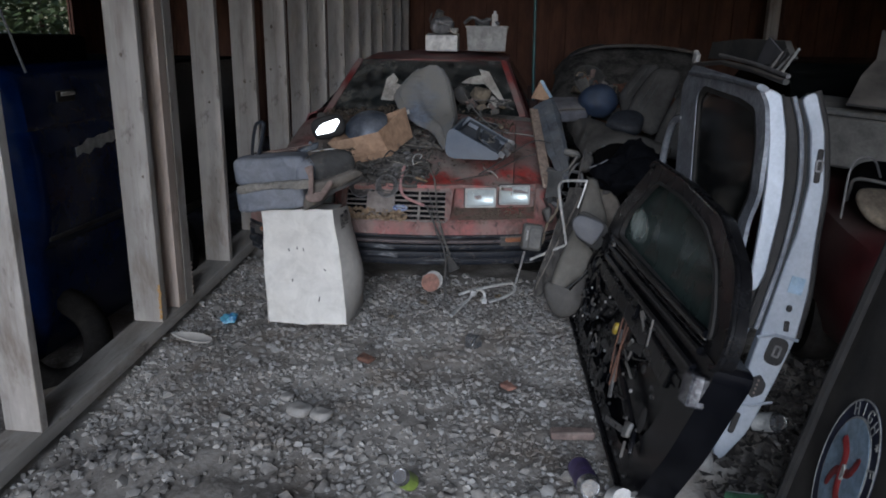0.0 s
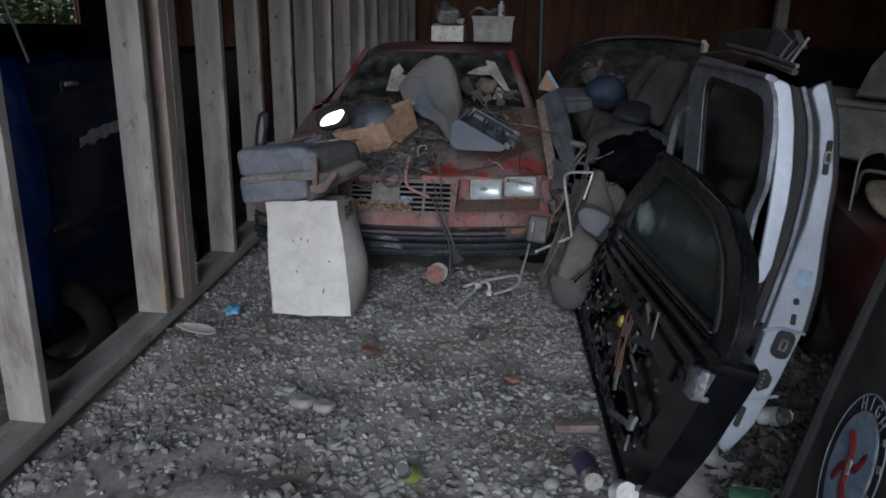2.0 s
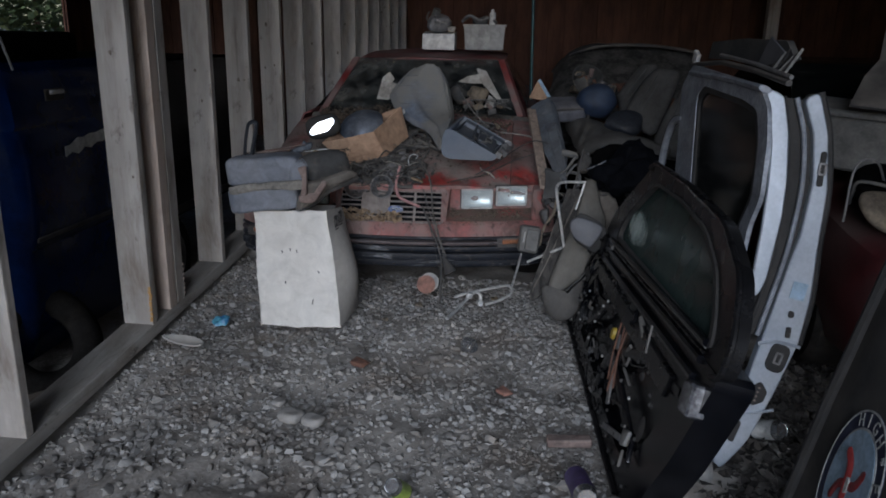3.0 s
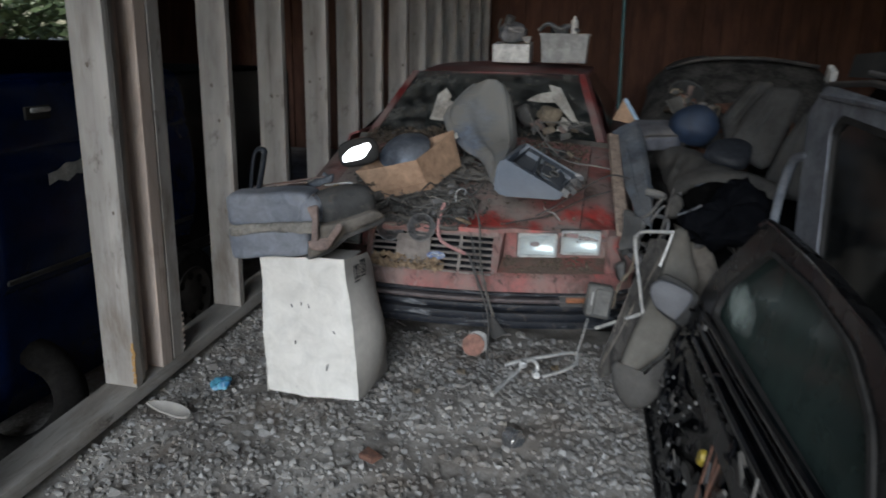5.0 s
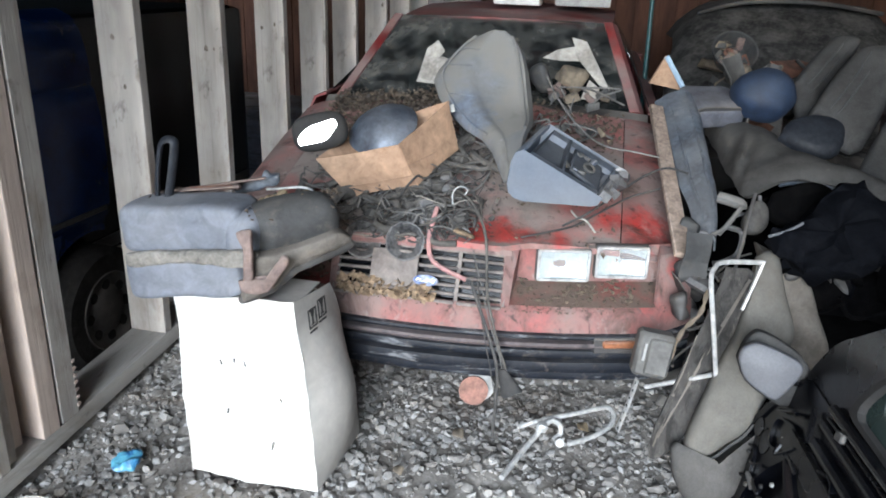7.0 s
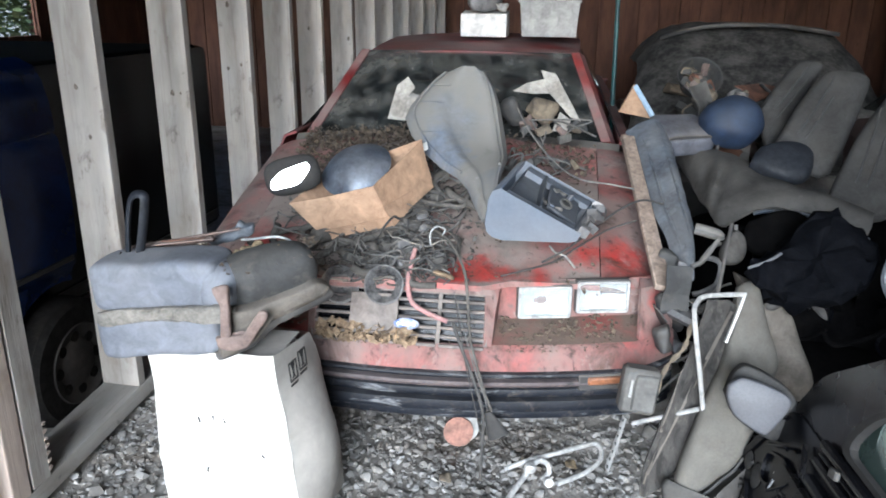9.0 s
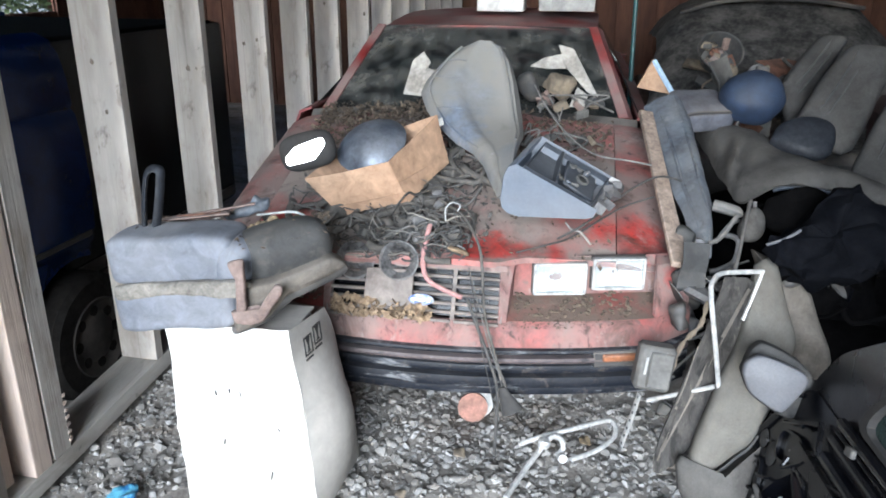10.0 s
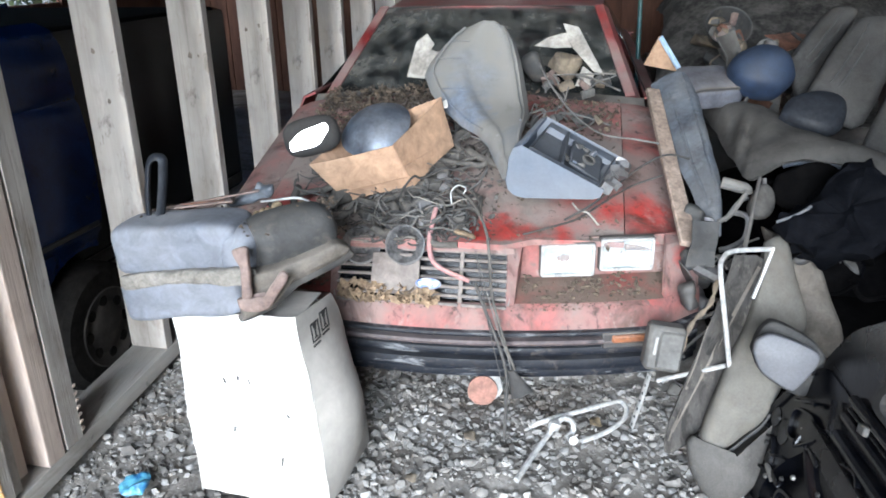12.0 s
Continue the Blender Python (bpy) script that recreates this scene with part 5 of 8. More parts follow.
    # frame round the window, running away from the viewer
    win = frame_of((0.02, 0, 0), (-0.07, 1.0, 0), (0.03, 0.18, 0.98))
    o = [(0.155, 0.59), (0.128, 0.80), (0.073, 0.896), (0.092, 1.061), (0.14, 1.164), (0.242, 1.223), (1.069, 1.255), (1.207, 1.16), (1.116, 0.805), (1.011, 0.445)]
    i = [(0.231, 0.599), (0.21, 0.78), (0.142, 0.881), (0.165, 1.056), (0.23, 1.15), (0.378, 1.169), (0.87, 1.182), (0.948, 1.139), (0.86, 0.825), (0.761, 0.511)]
    o, i = round_poly(o, 0.03), round_poly(i, 0.03)
    part("window_frame", ring(B(), o, i, 0.014, win @ at(0, 0, -0.012)), SILVER_DULL, d)
    strip = [(x - 0.003, y) for x, y in S[:5]] + [(0.085, 0.585), (0.045, 0.575), (0.063, 0.648), (0.079, 0.813), (0.087, 0.946), (0.086, 1.08), (0.076, 1.15), (0.05, 1.21), (0.075, 1.235)]
    part("pillar_strip", prism(B(), round_poly(strip, 0.015), -0.02, face @ at(0, 0, 0.006), 0.004), SILVER, d, "bright silver pillar strip")
    part("frame_side", prism(B(), round_poly([(1.207, 1.16), (1.073, 1.243), (0.963, 1.173), (0.873, 0.824), (0.784, 0.52), (1.013, 0.482), (1.116, 0.805)], 0.02), -0.010, win, 0.004), SILVER, d)
    part("frame_top", tube(B(), smooth_line([win @ Vector(p) for p in ((1.082, 1.22, -0.004), (0.581, 1.223, -0.006), (0.205, 1.215, -0.006))], 4), 0.022, 8, 0.5), SILVER_DULL, d)
    def shrink(p, k):
        return (0.55 + k * (p[0] - 0.55), 0.88 + k * (p[1] - 0.88))
    part("weather_strip", ring(B(), [shrink(p, 1.02) for p in i], [shrink(p, 0.93) for p in i], 0.012, win @ at(0, 0, -0.008)), RUBBER, d)
    part("inner_edge", tube(B(), smooth_line([win @ Vector((x, y, -0.004)) for x, y in ((0.21, 0.78), (0.148, 0.88), (0.17, 1.036), (0.215, 1.131), (0.296, 1.167), (0.549, 1.177))], 5), 0.008, 7), GREY_DIM, d)
    # Black pane painted in for the dark seen through the opening.
    g = part("glass", prism(B(), i, 0.004, win @ at(0, 0, 0.001)), GLASS, d)
    g.visible_shadow = False
    part("body_panel", prism(B(), round_poly([(0.0, 0.60), (0.112, 0.612), (0.105, 0.50), (0.075, 0.40), (0.042, 0.309), (-0.03, 0.20), (-0.09, 0.25), (-0.06, 0.45)], 0.03), -0.02, face @ at(0, 0, -0.055), 0.004), SILVER, d, "scuffed silver lower door skin")
    # lower shell of the door, dark inside
    low = round_poly([(0.10, 0.03), (0.07, 0.30), (0.04, 0.56), (0.76, 0.51), (1.02, 0.56), (1.08, 0.25), (0.92, 0.02)], 0.05)
    part("shell", prism(B(), low, 0.06, win @ at(0, 0, -0.085), 0.01), SILVER_DULL, d)
    # grab loop at the far side and torn rails on top
    part("grab_loop", tube(B(), smooth_line([win @ Vector(p) for p in ((1.15, 1.024, 0.0), (1.276, 0.992, -0.01), (1.355, 0.90, -0.01), (1.388, 0.809, -0.01), (1.374, 0.721, -0.01), (1.158, 0.672, 0.0))], 6), 0.016, 8), SILVER_DULL, d)
    part("drip_rail", tube(B(), [win @ Vector(p) for p in ((1.125, 1.254, 0.0), (0.704, 1.278, 0.0), (0.352, 1.266, 0.0), (0.04, 1.244, 0.0))], 0.010, 8), PLASTIC, d)
    part("drip_rail", tube(B(), [win @ Vector(p) for p in ((0.744, 1.304, 0.0), (0.347, 1.286, 0.0), (0.03, 1.261, 0.0))], 0.007, 8), STEEL, d)
    part("bright_end", jitter(box(B(), (0.05, 0.05, 0.02), win @ at(1.087, 1.283, 0, 0, 0, 20), 0.004), 0.006, 30), CHROME, d)
    part("top_flap", jitter(prism(B(), [(1.115, 1.283), (1.09, 1.351), (0.653, 1.368), (0.286, 1.363), (0.182, 1.306), (0.347, 1.284), (0.699, 1.294)], 0.02, win @ at(0, 0, 0.06)), 0.008, 9), VINYL_DK, d, "dark grey flap folded over the top")
    part("bent_tab", jitter(prism(B(), [(0.421, 1.283), (0.345, 1.373), (0.179, 1.321), (0.214, 1.296)], 0.006, win @ at(0, 0, 0.03)), 0.005, 14), HEADREST, d, "pale bent tab")
    for k in range(6):
        part("torn_strip", tube(B(), [win @ Vector((0.22 - 0.028 * k, 1.272, 0.0)), win @ Vector((0.161 - 0.03 * k, 1.316 + 0.012 * (k % 3), 0.01))], 0.004, 5), CHROME if k % 2 else PLASTIC, d)


silver_door()


# ---- white carton and the folded bench seat on it ----
def carton():
    c = thing("cardboard_box", at(-0.71, 3.47, 0.0), "tall white cardboard carton, creased and bulging, under the folded seat", "box")
    bm = B()
    rows = []
    for t in [k / 24 for k in range(25)]:
        xl, xr = -0.192 - 0.008 * t, 0.205 - 0.058 * t
        z = 0.005 + 0.56 * t
        rows.append([(xl + (xr - xl) * u, -0.018 * u * (1 - t) + 0.012 * math.sin(u * 3.1) * math.sin(t * 5) - 0.007 * math.exp(-((t - 0.45 - 0.03 * math.sin(6 * u)) / 0.025) ** 2) + 0.006 * math.exp(-((t - 0.18 - 0.1 * u) / 0.02) ** 2), z + 0.02 * u) for u in [q / 16 for q in range(17)]])
    loft(bm, rows)
    part("front_panel", thick(jitter(jitter(bm, 0.010, 5), 0.004, 19), 0.004), CARTON, c)
    bm = B()
    rows = []
    for t in [k / 10 for k in range(11)]:
        xr, z = 0.205 - 0.058 * t, 0.025 + 0.56 * t
        bulge = 0.055 * math.sin(3.14 * min(1, t * 1.1)) ** 1.0
        rows.append([(xr + bulge * math.sin(3.14 * u) + 0.01 * u, -0.018 * (1 - t) + (0.30 - 0.10 * t ** 3) * u, z - 0.03 * u * t) for u in [q / 8 for q in range(9)]])
    loft(bm, rows)
    part("side_panel", thick(jitter(jitter(bm, 0.012, 5), 0.004, 17), 0.004), CARTON_SHADED, c, "bulging side panel, shade painted into its grey")
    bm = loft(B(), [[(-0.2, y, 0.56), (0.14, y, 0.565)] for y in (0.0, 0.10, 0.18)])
    part("top_panel", thick(bm, 0.004), CARTON_SHADED, c)
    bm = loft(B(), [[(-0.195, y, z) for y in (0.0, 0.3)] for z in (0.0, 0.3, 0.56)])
    part("side_panel", thick(bm, 0.004), CARTON_SHADED, c)
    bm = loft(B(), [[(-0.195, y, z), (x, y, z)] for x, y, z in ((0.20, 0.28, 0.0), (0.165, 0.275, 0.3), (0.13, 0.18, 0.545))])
    part("back_panel", thick(bm, 0.004), CARTON_SHADED, c)
    # printed handling marks and scuffs
    for y, z, w, h in ((0.035, 0.525, 0.04, 0.052), (0.085, 0.535, 0.04, 0.052)):
        fm = frame_of((0.163 + 0.10 * y, y, z), (0.12, 1, 0), (-0.1, 0, 1))
        part("print_mark", ring(B(), [(-w / 2, -h / 2), (w / 2, -h / 2), (w / 2, h / 2), (-w / 2, h / 2)], [(-w / 2 + 0.004, -h / 2 + 0.004), (w / 2 - 0.004, -h / 2 + 0.004), (w / 2 - 0.004, h / 2 - 0.004), (-w / 2 + 0.004, h / 2 - 0.004)], 0.002, fm @ at(0, 0, 0.012)), INK, c)
        part("print_mark", prism(B(), [(-0.010, 0.022), (0.010, 0.022), (0.003, 0.002), (0.003, -0.012), (0.010, -0.018), (-0.010, -0.018), (-0.003, -0.012), (-0.003, 0.002)], 0.002, fm @ at(0, 0, 0.012)), INK, c)
        part("print_line", box(B(), (0.036, 0.005, 0.002), fm @ at(0, -h / 2 - 0.010, 0.012)), INK, c)
    rng = random.Random(3)
    for x, z in ((-0.07, 0.36), (-0.03, 0.37), (0.0, 0.365), (0.07, 0.12), (-0.06, 0.21), (0.10, 0.27), (-0.1, 0.47)):
        part("scuff", jitter(box(B(), (0.004, 0.002, 0.014 + 0.012 * (z < 0.2)), at(x, -0.011, z + 0.02, 0, rng.uniform(-40, 40), 0)), 0.003, 60), INK, c)


carton()


def roll(bm, a, b, r, flat=1.0, n=12, seg=18, square=0.75):
    """A stuffed roll from a to b with rounded ends."""
    a, b = Vector(a), Vector(b)
    d = (b - a).normalized()
    side = d.cross(Vector((0, 0, 1))).normalized()
    top = side.cross(d)
    rows = []
    for i in range(n + 1):
        t = i / n
        k = (1 - abs(2 * t - 1) ** 5) ** 0.5 + 0.02
        c = a.lerp(b, t)
        rows.append([c + r * k * (math.copysign(abs(math.cos(q)) ** square, math.cos(q)) * side + flat * math.copysign(abs(math.sin(q)) ** square, math.sin(q)) * top) for q in [6.2832 * j / seg for j in range(seg)]])
    loft(bm, rows, close=True)
    for f in (bm.verts[:][:seg], bm.verts[:][-seg:]):
        bm.faces.new(f)
    return bm


def bench_seat():
    o = Matrix.Translation((0.70, -3.56, -0.585))
    s = thing("folded_seat", at(-0.70, 3.56, 0.585), "folded bench seat with blue grey vinyl, torn, on the carton", "seat")

    def put(name, bm, mt, label=""):
        bmesh.ops.transform(bm, matrix=o, verts=bm.verts[:])
        return part(name, bm, mt, s, label, smooth=60)

    put("lower_cushion", jitter(pillow(B(), (0.315, 0.21, 0.112), at(-0.85, 3.515, 0.632, 0, -6, 3), 12, 10, 0.03), 0.006, 9), VINYL)
    up = pillow(B(), (0.335, 0.15, 0.128), at(-0.85, 3.487, 0.757, 0, -5, 3), 7.5, 10, 0.04)
    put("back_padding", jitter(pillow(B(), (0.27, 0.10, 0.20), at(-0.86, 3.59, 0.70, 0, -5, 6), 6, 6), 0.006, 12), VINYL_DK)
    put("upper_cushion", jitter(up, 0.008, 8), VINYL)
    put("dusty_corner", jitter(pillow(B(), (0.10, 0.15, 0.110), at(-0.690, 3.490, 0.758, 0, 4, 10), 3.5, 8), 0.006, 14), VINYL, "dusty worn corner of the cushion")
    put("seam", jitter(dome(B(), ((-0.997, 3.408, 0.676), (-0.980, 3.408, 0.689), (-0.856, 3.408, 0.708), (-0.733, 3.408, 0.721), (-0.659, 3.408, 0.731), (-0.633, 3.408, 0.724), (-0.647, 3.408, 0.682), (-0.709, 3.408, 0.685), (-0.814, 3.408, 0.679), (-0.909, 3.408, 0.664), (-0.988, 3.408, 0.647)), 0.012, 0.02, 8, 3), 0.008, 22), SEAM, "pale torn seam between the cushions")
    put("upper_bolster", jitter(roll(B(), (-0.70, 3.47, 0.752), (-0.495, 3.615, 0.782), 0.068), 0.006, 9), VINYL_DK, "dark grey rolled seat bolster")
    put("lower_bolster", jitter(dome(B(), ((-0.643, 3.419, 0.713), (-0.584, 3.465, 0.725), (-0.515, 3.516, 0.748), (-0.479, 3.541, 0.760), (-0.457, 3.558, 0.749), (-0.452, 3.563, 0.733), (-0.518, 3.516, 0.703), (-0.580, 3.471, 0.676), (-0.615, 3.448, 0.631), (-0.676, 3.405, 0.603), (-0.657, 3.412, 0.662)), 0.030, 0.05, 8, 5), 0.006, 14), FABRIC_BR, "dusty brown-grey seat underside")
    put("base_board", jitter(dome(B(), ((-0.454, 3.576, 0.732), (-0.446, 3.582, 0.715), (-0.472, 3.565, 0.695), (-0.531, 3.523, 0.673), (-0.579, 3.489, 0.652), (-0.624, 3.460, 0.604), (-0.679, 3.419, 0.587), (-0.686, 3.417, 0.596), (-0.623, 3.458, 0.628), (-0.585, 3.483, 0.674), (-0.523, 3.528, 0.701)), 0.016, 0.03, 6, 6), 0.004, 14), PLASTIC)
    put("hinge_strap", jitter(dome(B(), ((-0.659, 3.372, 0.788), (-0.647, 3.372, 0.794), (-0.624, 3.372, 0.798), (-0.624, 3.372, 0.754), (-0.623, 3.372, 0.711), (-0.625, 3.372, 0.673), (-0.647, 3.372, 0.660), (-0.646, 3.372, 0.709), (-0.647, 3.372, 0.752)), 0.010, 0.012, 6, 3), 0.003, 25), RUST_DIM, "brown hinge strap")
    put("hinge_strap", jitter(dome(B(), ((-0.662, 3.370, 0.665), (-0.640, 3.372, 0.669), (-0.618, 3.379, 0.650), (-0.598, 3.385, 0.661), (-0.576, 3.390, 0.700), (-0.559, 3.394, 0.732), (-0.543, 3.399, 0.728), (-0.546, 3.399, 0.711), (-0.563, 3.395, 0.684), (-0.584, 3.390, 0.648), (-0.603, 3.384, 0.637), (-0.654, 3.370, 0.638)), 0.012, 0.012, 6, 3), 0.003, 25), RUST_DIM)
    put("belt_stalk", tube(B(), smooth_line(((-0.953, 3.500, 0.793), (-0.944, 3.500, 0.876), (-0.932, 3.500, 0.935), (-0.922, 3.500, 0.958), (-0.905, 3.500, 0.967), (-0.889, 3.500, 0.961), (-0.891, 3.500, 0.937), (-0.903, 3.500, 0.878), (-0.924, 3.500, 0.794)), 5), 0.0125, 8, 0.55), STALK, "dark seat-belt stalk bent into a loop")
    b = B()
    rng = random.Random(9)
    for p in ((-0.741, 3.580, 0.782), (-0.720, 3.580, 0.797), (-0.685, 3.580, 0.805), (-0.665, 3.580, 0.815), (-0.640, 3.580, 0.819), (-0.626, 3.580, 0.811), (-0.602, 3.580, 0.822), (-0.571, 3.580, 0.829)):
        for _ in range(3):
            pillow(b, (rng.uniform(0.018, 0.04), rng.uniform(0.02, 0.04), rng.uniform(0.012, 0.022)), Matrix.Translation(Vector(p) + Vector((rng.uniform(-0.012, 0.012), rng.uniform(-0.02, 0.02), rng.uniform(-0.008, 0.004)))) @ at(0, 0, 0, rng.uniform(0, 40), rng.uniform(0, 40), rng.uniform(0, 180)), 3, 3)
    put("foam_stuffing", jitter(b, 0.008, 30), FOAM, "crumbling tan foam stuffing")
    b = B()
    for k in range(260):
        u, w = rng.random(), rng.uniform(-1, 1)
        p = Vector((-0.70, 3.47, 0.752)).lerp(Vector((-0.495, 3.615, 0.782)), u) + Vector((-0.57 * 0.06 * w, 0.82 * 0.06 * w, 0.062 - 0.022 * abs(w) ** 3))
        if k % 3 == 0:
            p = Vector((rng.uniform(-0.97, -0.70), rng.uniform(3.47, 3.60), 0.814 + rng.uniform(-0.004, 0.006)))
        e = Euler((rng.uniform(-0.7, 0.7), rng.uniform(-0.7, 0.7), rng.uniform(0, 6.28))).to_matrix()
        q = rng.uniform(0.003, 0.010)
        vs = [b.verts.new(p + e @ Vector(c) * q) for c in ((-1, 0, 0.1), (-0.1, -0.6, -0.1), (0.9, -0.1, 0.2), (0.2, 0.6, 0.0))]
        b.faces.new((vs[0], vs[1], vs[3]))
        b.faces.new((vs[1], vs[2], vs[3]))
    tagged(put("leaf_crumbs", b, DEBRIS, "brown crumbs on top of the seat"), kind="stuff")
    for k in range(3):
        put("rusty_strip", jitter(box(B(), (rng.uniform(0.12, 0.26), 0.012, 0.005), at(-0.86 + 0.02 * k, 3.555 + 0.017 * k, 0.828 + 0.004 * k, 0, -7 + rng.uniform(-3, 3), 8 + rng.uniform(-6, 10)), 0.002), 0.004, 14), RUST if k % 2 else RUST_DIM)
    put("wood_strip", jitter(tube(B(), smooth_line(((-0.981, 3.600, 0.773), (-0.908, 3.600, 0.794), (-0.823, 3.600, 0.817), (-0.770, 3.600, 0.831)), 5), 0.0115, 8, 0.7), 0.005, 18), RUST_DIM, "brown stick")
    put("metal_strip", jitter(tube(B(), smooth_line(((-0.944, 3.570, 0.769), (-0.859, 3.570, 0.788), (-0.784, 3.570, 0.810), (-0.746, 3.570, 0.823)), 5), 0.0065, 7, 0.6), 0.003, 18), GREY_DIM)
    put("wire_rim", jitter(tube(B(), smooth_line(((-0.711, 3.640, 0.820), (-0.658, 3.640, 0.828), (-0.610, 3.640, 0.834), (-0.580, 3.640, 0.829), (-0.561, 3.640, 0.813), (-0.544, 3.640, 0.790)), 5), 0.0045, 7, 0.8), 0.003, 20), SEAL_PALE, "pale bare edge wire")
    put("metal_bracket", jitter(dome(B(), ((-0.816, 3.660, 0.800), (-0.772, 3.660, 0.829), (-0.734, 3.660, 0.846), (-0.722, 3.660, 0.867), (-0.704, 3.660, 0.856), (-0.681, 3.660, 0.863), (-0.687, 3.660, 0.832), (-0.716, 3.660, 0.821), (-0.759, 3.660, 0.803), (-0.801, 3.660, 0.788)), 0.015, 0.02, 7, 2.5), 0.008, 24), TRIM_BLUE)


bench_seat()


# ---- seats and panels heaped to the other side of the car ----
def seat_block(name, m, size, label, material, e=4.5, puff=0.06, group="heaped car seats"):
    s = thing(name, m, label, "car seat", group)
    part("cushion", jitter(pillow(B(), size, ID, e, 10, puff), 0.012, 5), material, s)
    x, y, z = (0.5 * q for q in size)
    part("welt", tube(B(), smooth_line([(-0.9 * x, -0.985 * y, -0.6 * z), (-0.92 * x, -0.99 * y, 0.0), (-0.85 * x, -0.95 * y, 0.75 * z), (0, -0.95 * y, 0.88 * z), (0.85 * x, -0.95 * y, 0.75 * z), (0.92 * x, -0.99 * y, 0), (0.9 * x, -0.985 * y, -0.6 * z)], 5), 0.007, 6), PLASTIC, s)
    return s


# upright grey backrests further back
def seat_back(outline, label, material=None, ribs=2):
    """A leaning van seat back, with sewn ribs running up it."""
    s = thing("bucket_chair", ID, label, "car seat", "heaped car seats")
    part("cushion", jitter(dome(B(), outline, 0.05, 0.06), 0.006, 7), material or FABRIC_DK, s)
    o = [Vector(p) for p in outline]
    low, high = (o[0] + o[-1]) / 2, (o[len(o) // 2 - 1] + o[len(o) // 2]) / 2
    side = (o[-1] - o[0]) * 0.16
    for k in range(ribs):
        d = side * (k - (ribs - 1) / 2) * 1.6
        part("piping", tube(B(), [low.lerp(high, u) + d + Vector((0, -0.052 * (1 - abs(2 * u - 1) ** 3), 0.012)) for u in (0.12, 0.3, 0.5, 0.7, 0.88)], 0.004, 6), VINYL_DK, s)
    return s


seat_back(((0.845, 5.200, 1.001), (0.971, 5.300, 1.170), (1.031, 5.300, 1.198), (1.089, 5.300, 1.181), (1.062, 5.270, 1.116), (0.943, 5.180, 0.889), (0.883, 5.150, 0.862)), "grey ribbed cloth van seat back leaning in the heap")
seat_back(((0.864, 4.950, 0.903), (0.939, 5.000, 1.041), (1.012, 5.050, 1.136), (1.060, 5.070, 1.177), (1.137, 5.050, 1.176), (1.187, 5.030, 1.150), (1.171, 5.000, 1.078), (1.069, 4.900, 0.807), (0.963, 4.920, 0.826)), "grey ribbed cloth van seat back leaning in the heap")
seat_back(((1.011, 4.700, 0.746), (1.075, 4.770, 0.897), (1.157, 4.850, 1.036), (1.269, 4.900, 1.161), (1.352, 4.850, 1.101), (1.273, 4.700, 0.771), (1.147, 4.650, 0.696)), "grey ribbed cloth van seat back leaning in the heap")
# moulded carpeted panel draped over the heap
def trim_panel():
    d = thing("trim_panel", ID, "brown grey carpeted trim panel lying across the heap", "car part")
    high = smooth_line(((0.522, 5.100, 0.838), (0.589, 5.020, 0.866), (0.668, 4.950, 0.875), (0.743, 4.900, 0.864), (0.800, 4.820, 0.812), (0.874, 4.720, 0.794), (0.964, 4.620, 0.774), (1.105, 4.550, 0.737)), 5)
    low = smooth_line(((0.521, 5.050, 0.803), (0.563, 4.800, 0.768), (0.584, 4.550, 0.747), (0.607, 4.380, 0.732), (0.699, 4.360, 0.793), (0.769, 4.360, 0.806), (0.878, 4.360, 0.794), (1.048, 4.360, 0.731)), 5)
    bm = B()
    rows = []
    for i, (a, b) in enumerate(zip(high, low)):
        u = i / (len(high) - 1)
        fold = 0.022 * math.exp(-((u - 0.22) / 0.03) ** 2) + 0.026 * math.exp(-((u - 0.36) / 0.03) ** 2)
        rows.append([b.lerp(a, q) + Vector((0, -0.03, 0.05)) * math.sin(3.14 * q) ** 0.7 - Vector((0, -0.6, 1.0)) * fold * math.exp(-((q - 0.35) / 0.25) ** 2) for q in [k / 10 for k in range(11)]])
    loft(bm, rows)
    part("panel", thick(jitter(jitter(bm, 0.012, 8), 0.006, 22), 0.012), FABRIC_HEAP, d)
    rim = low[20:]
    part("edge_trim", tube(B(), [p + Vector((0, -0.012, -0.010)) for p in rim], 0.012, 7, 0.5), STEEL_BLUE, d, "dull bright metal edge strip")
    part("edge_trim", tube(B(), [p + Vector((0, -0.020, -0.012)) for p in low[32:]], 0.011, 7, 0.5), HEADREST, d, "pale end of the edge strip")
    part("grommet", cyl(B(), 0.011, 0.009, 0.012, at(0.703, 4.340, 0.754, 75), 14), GREY_BOX, d)


trim_panel()


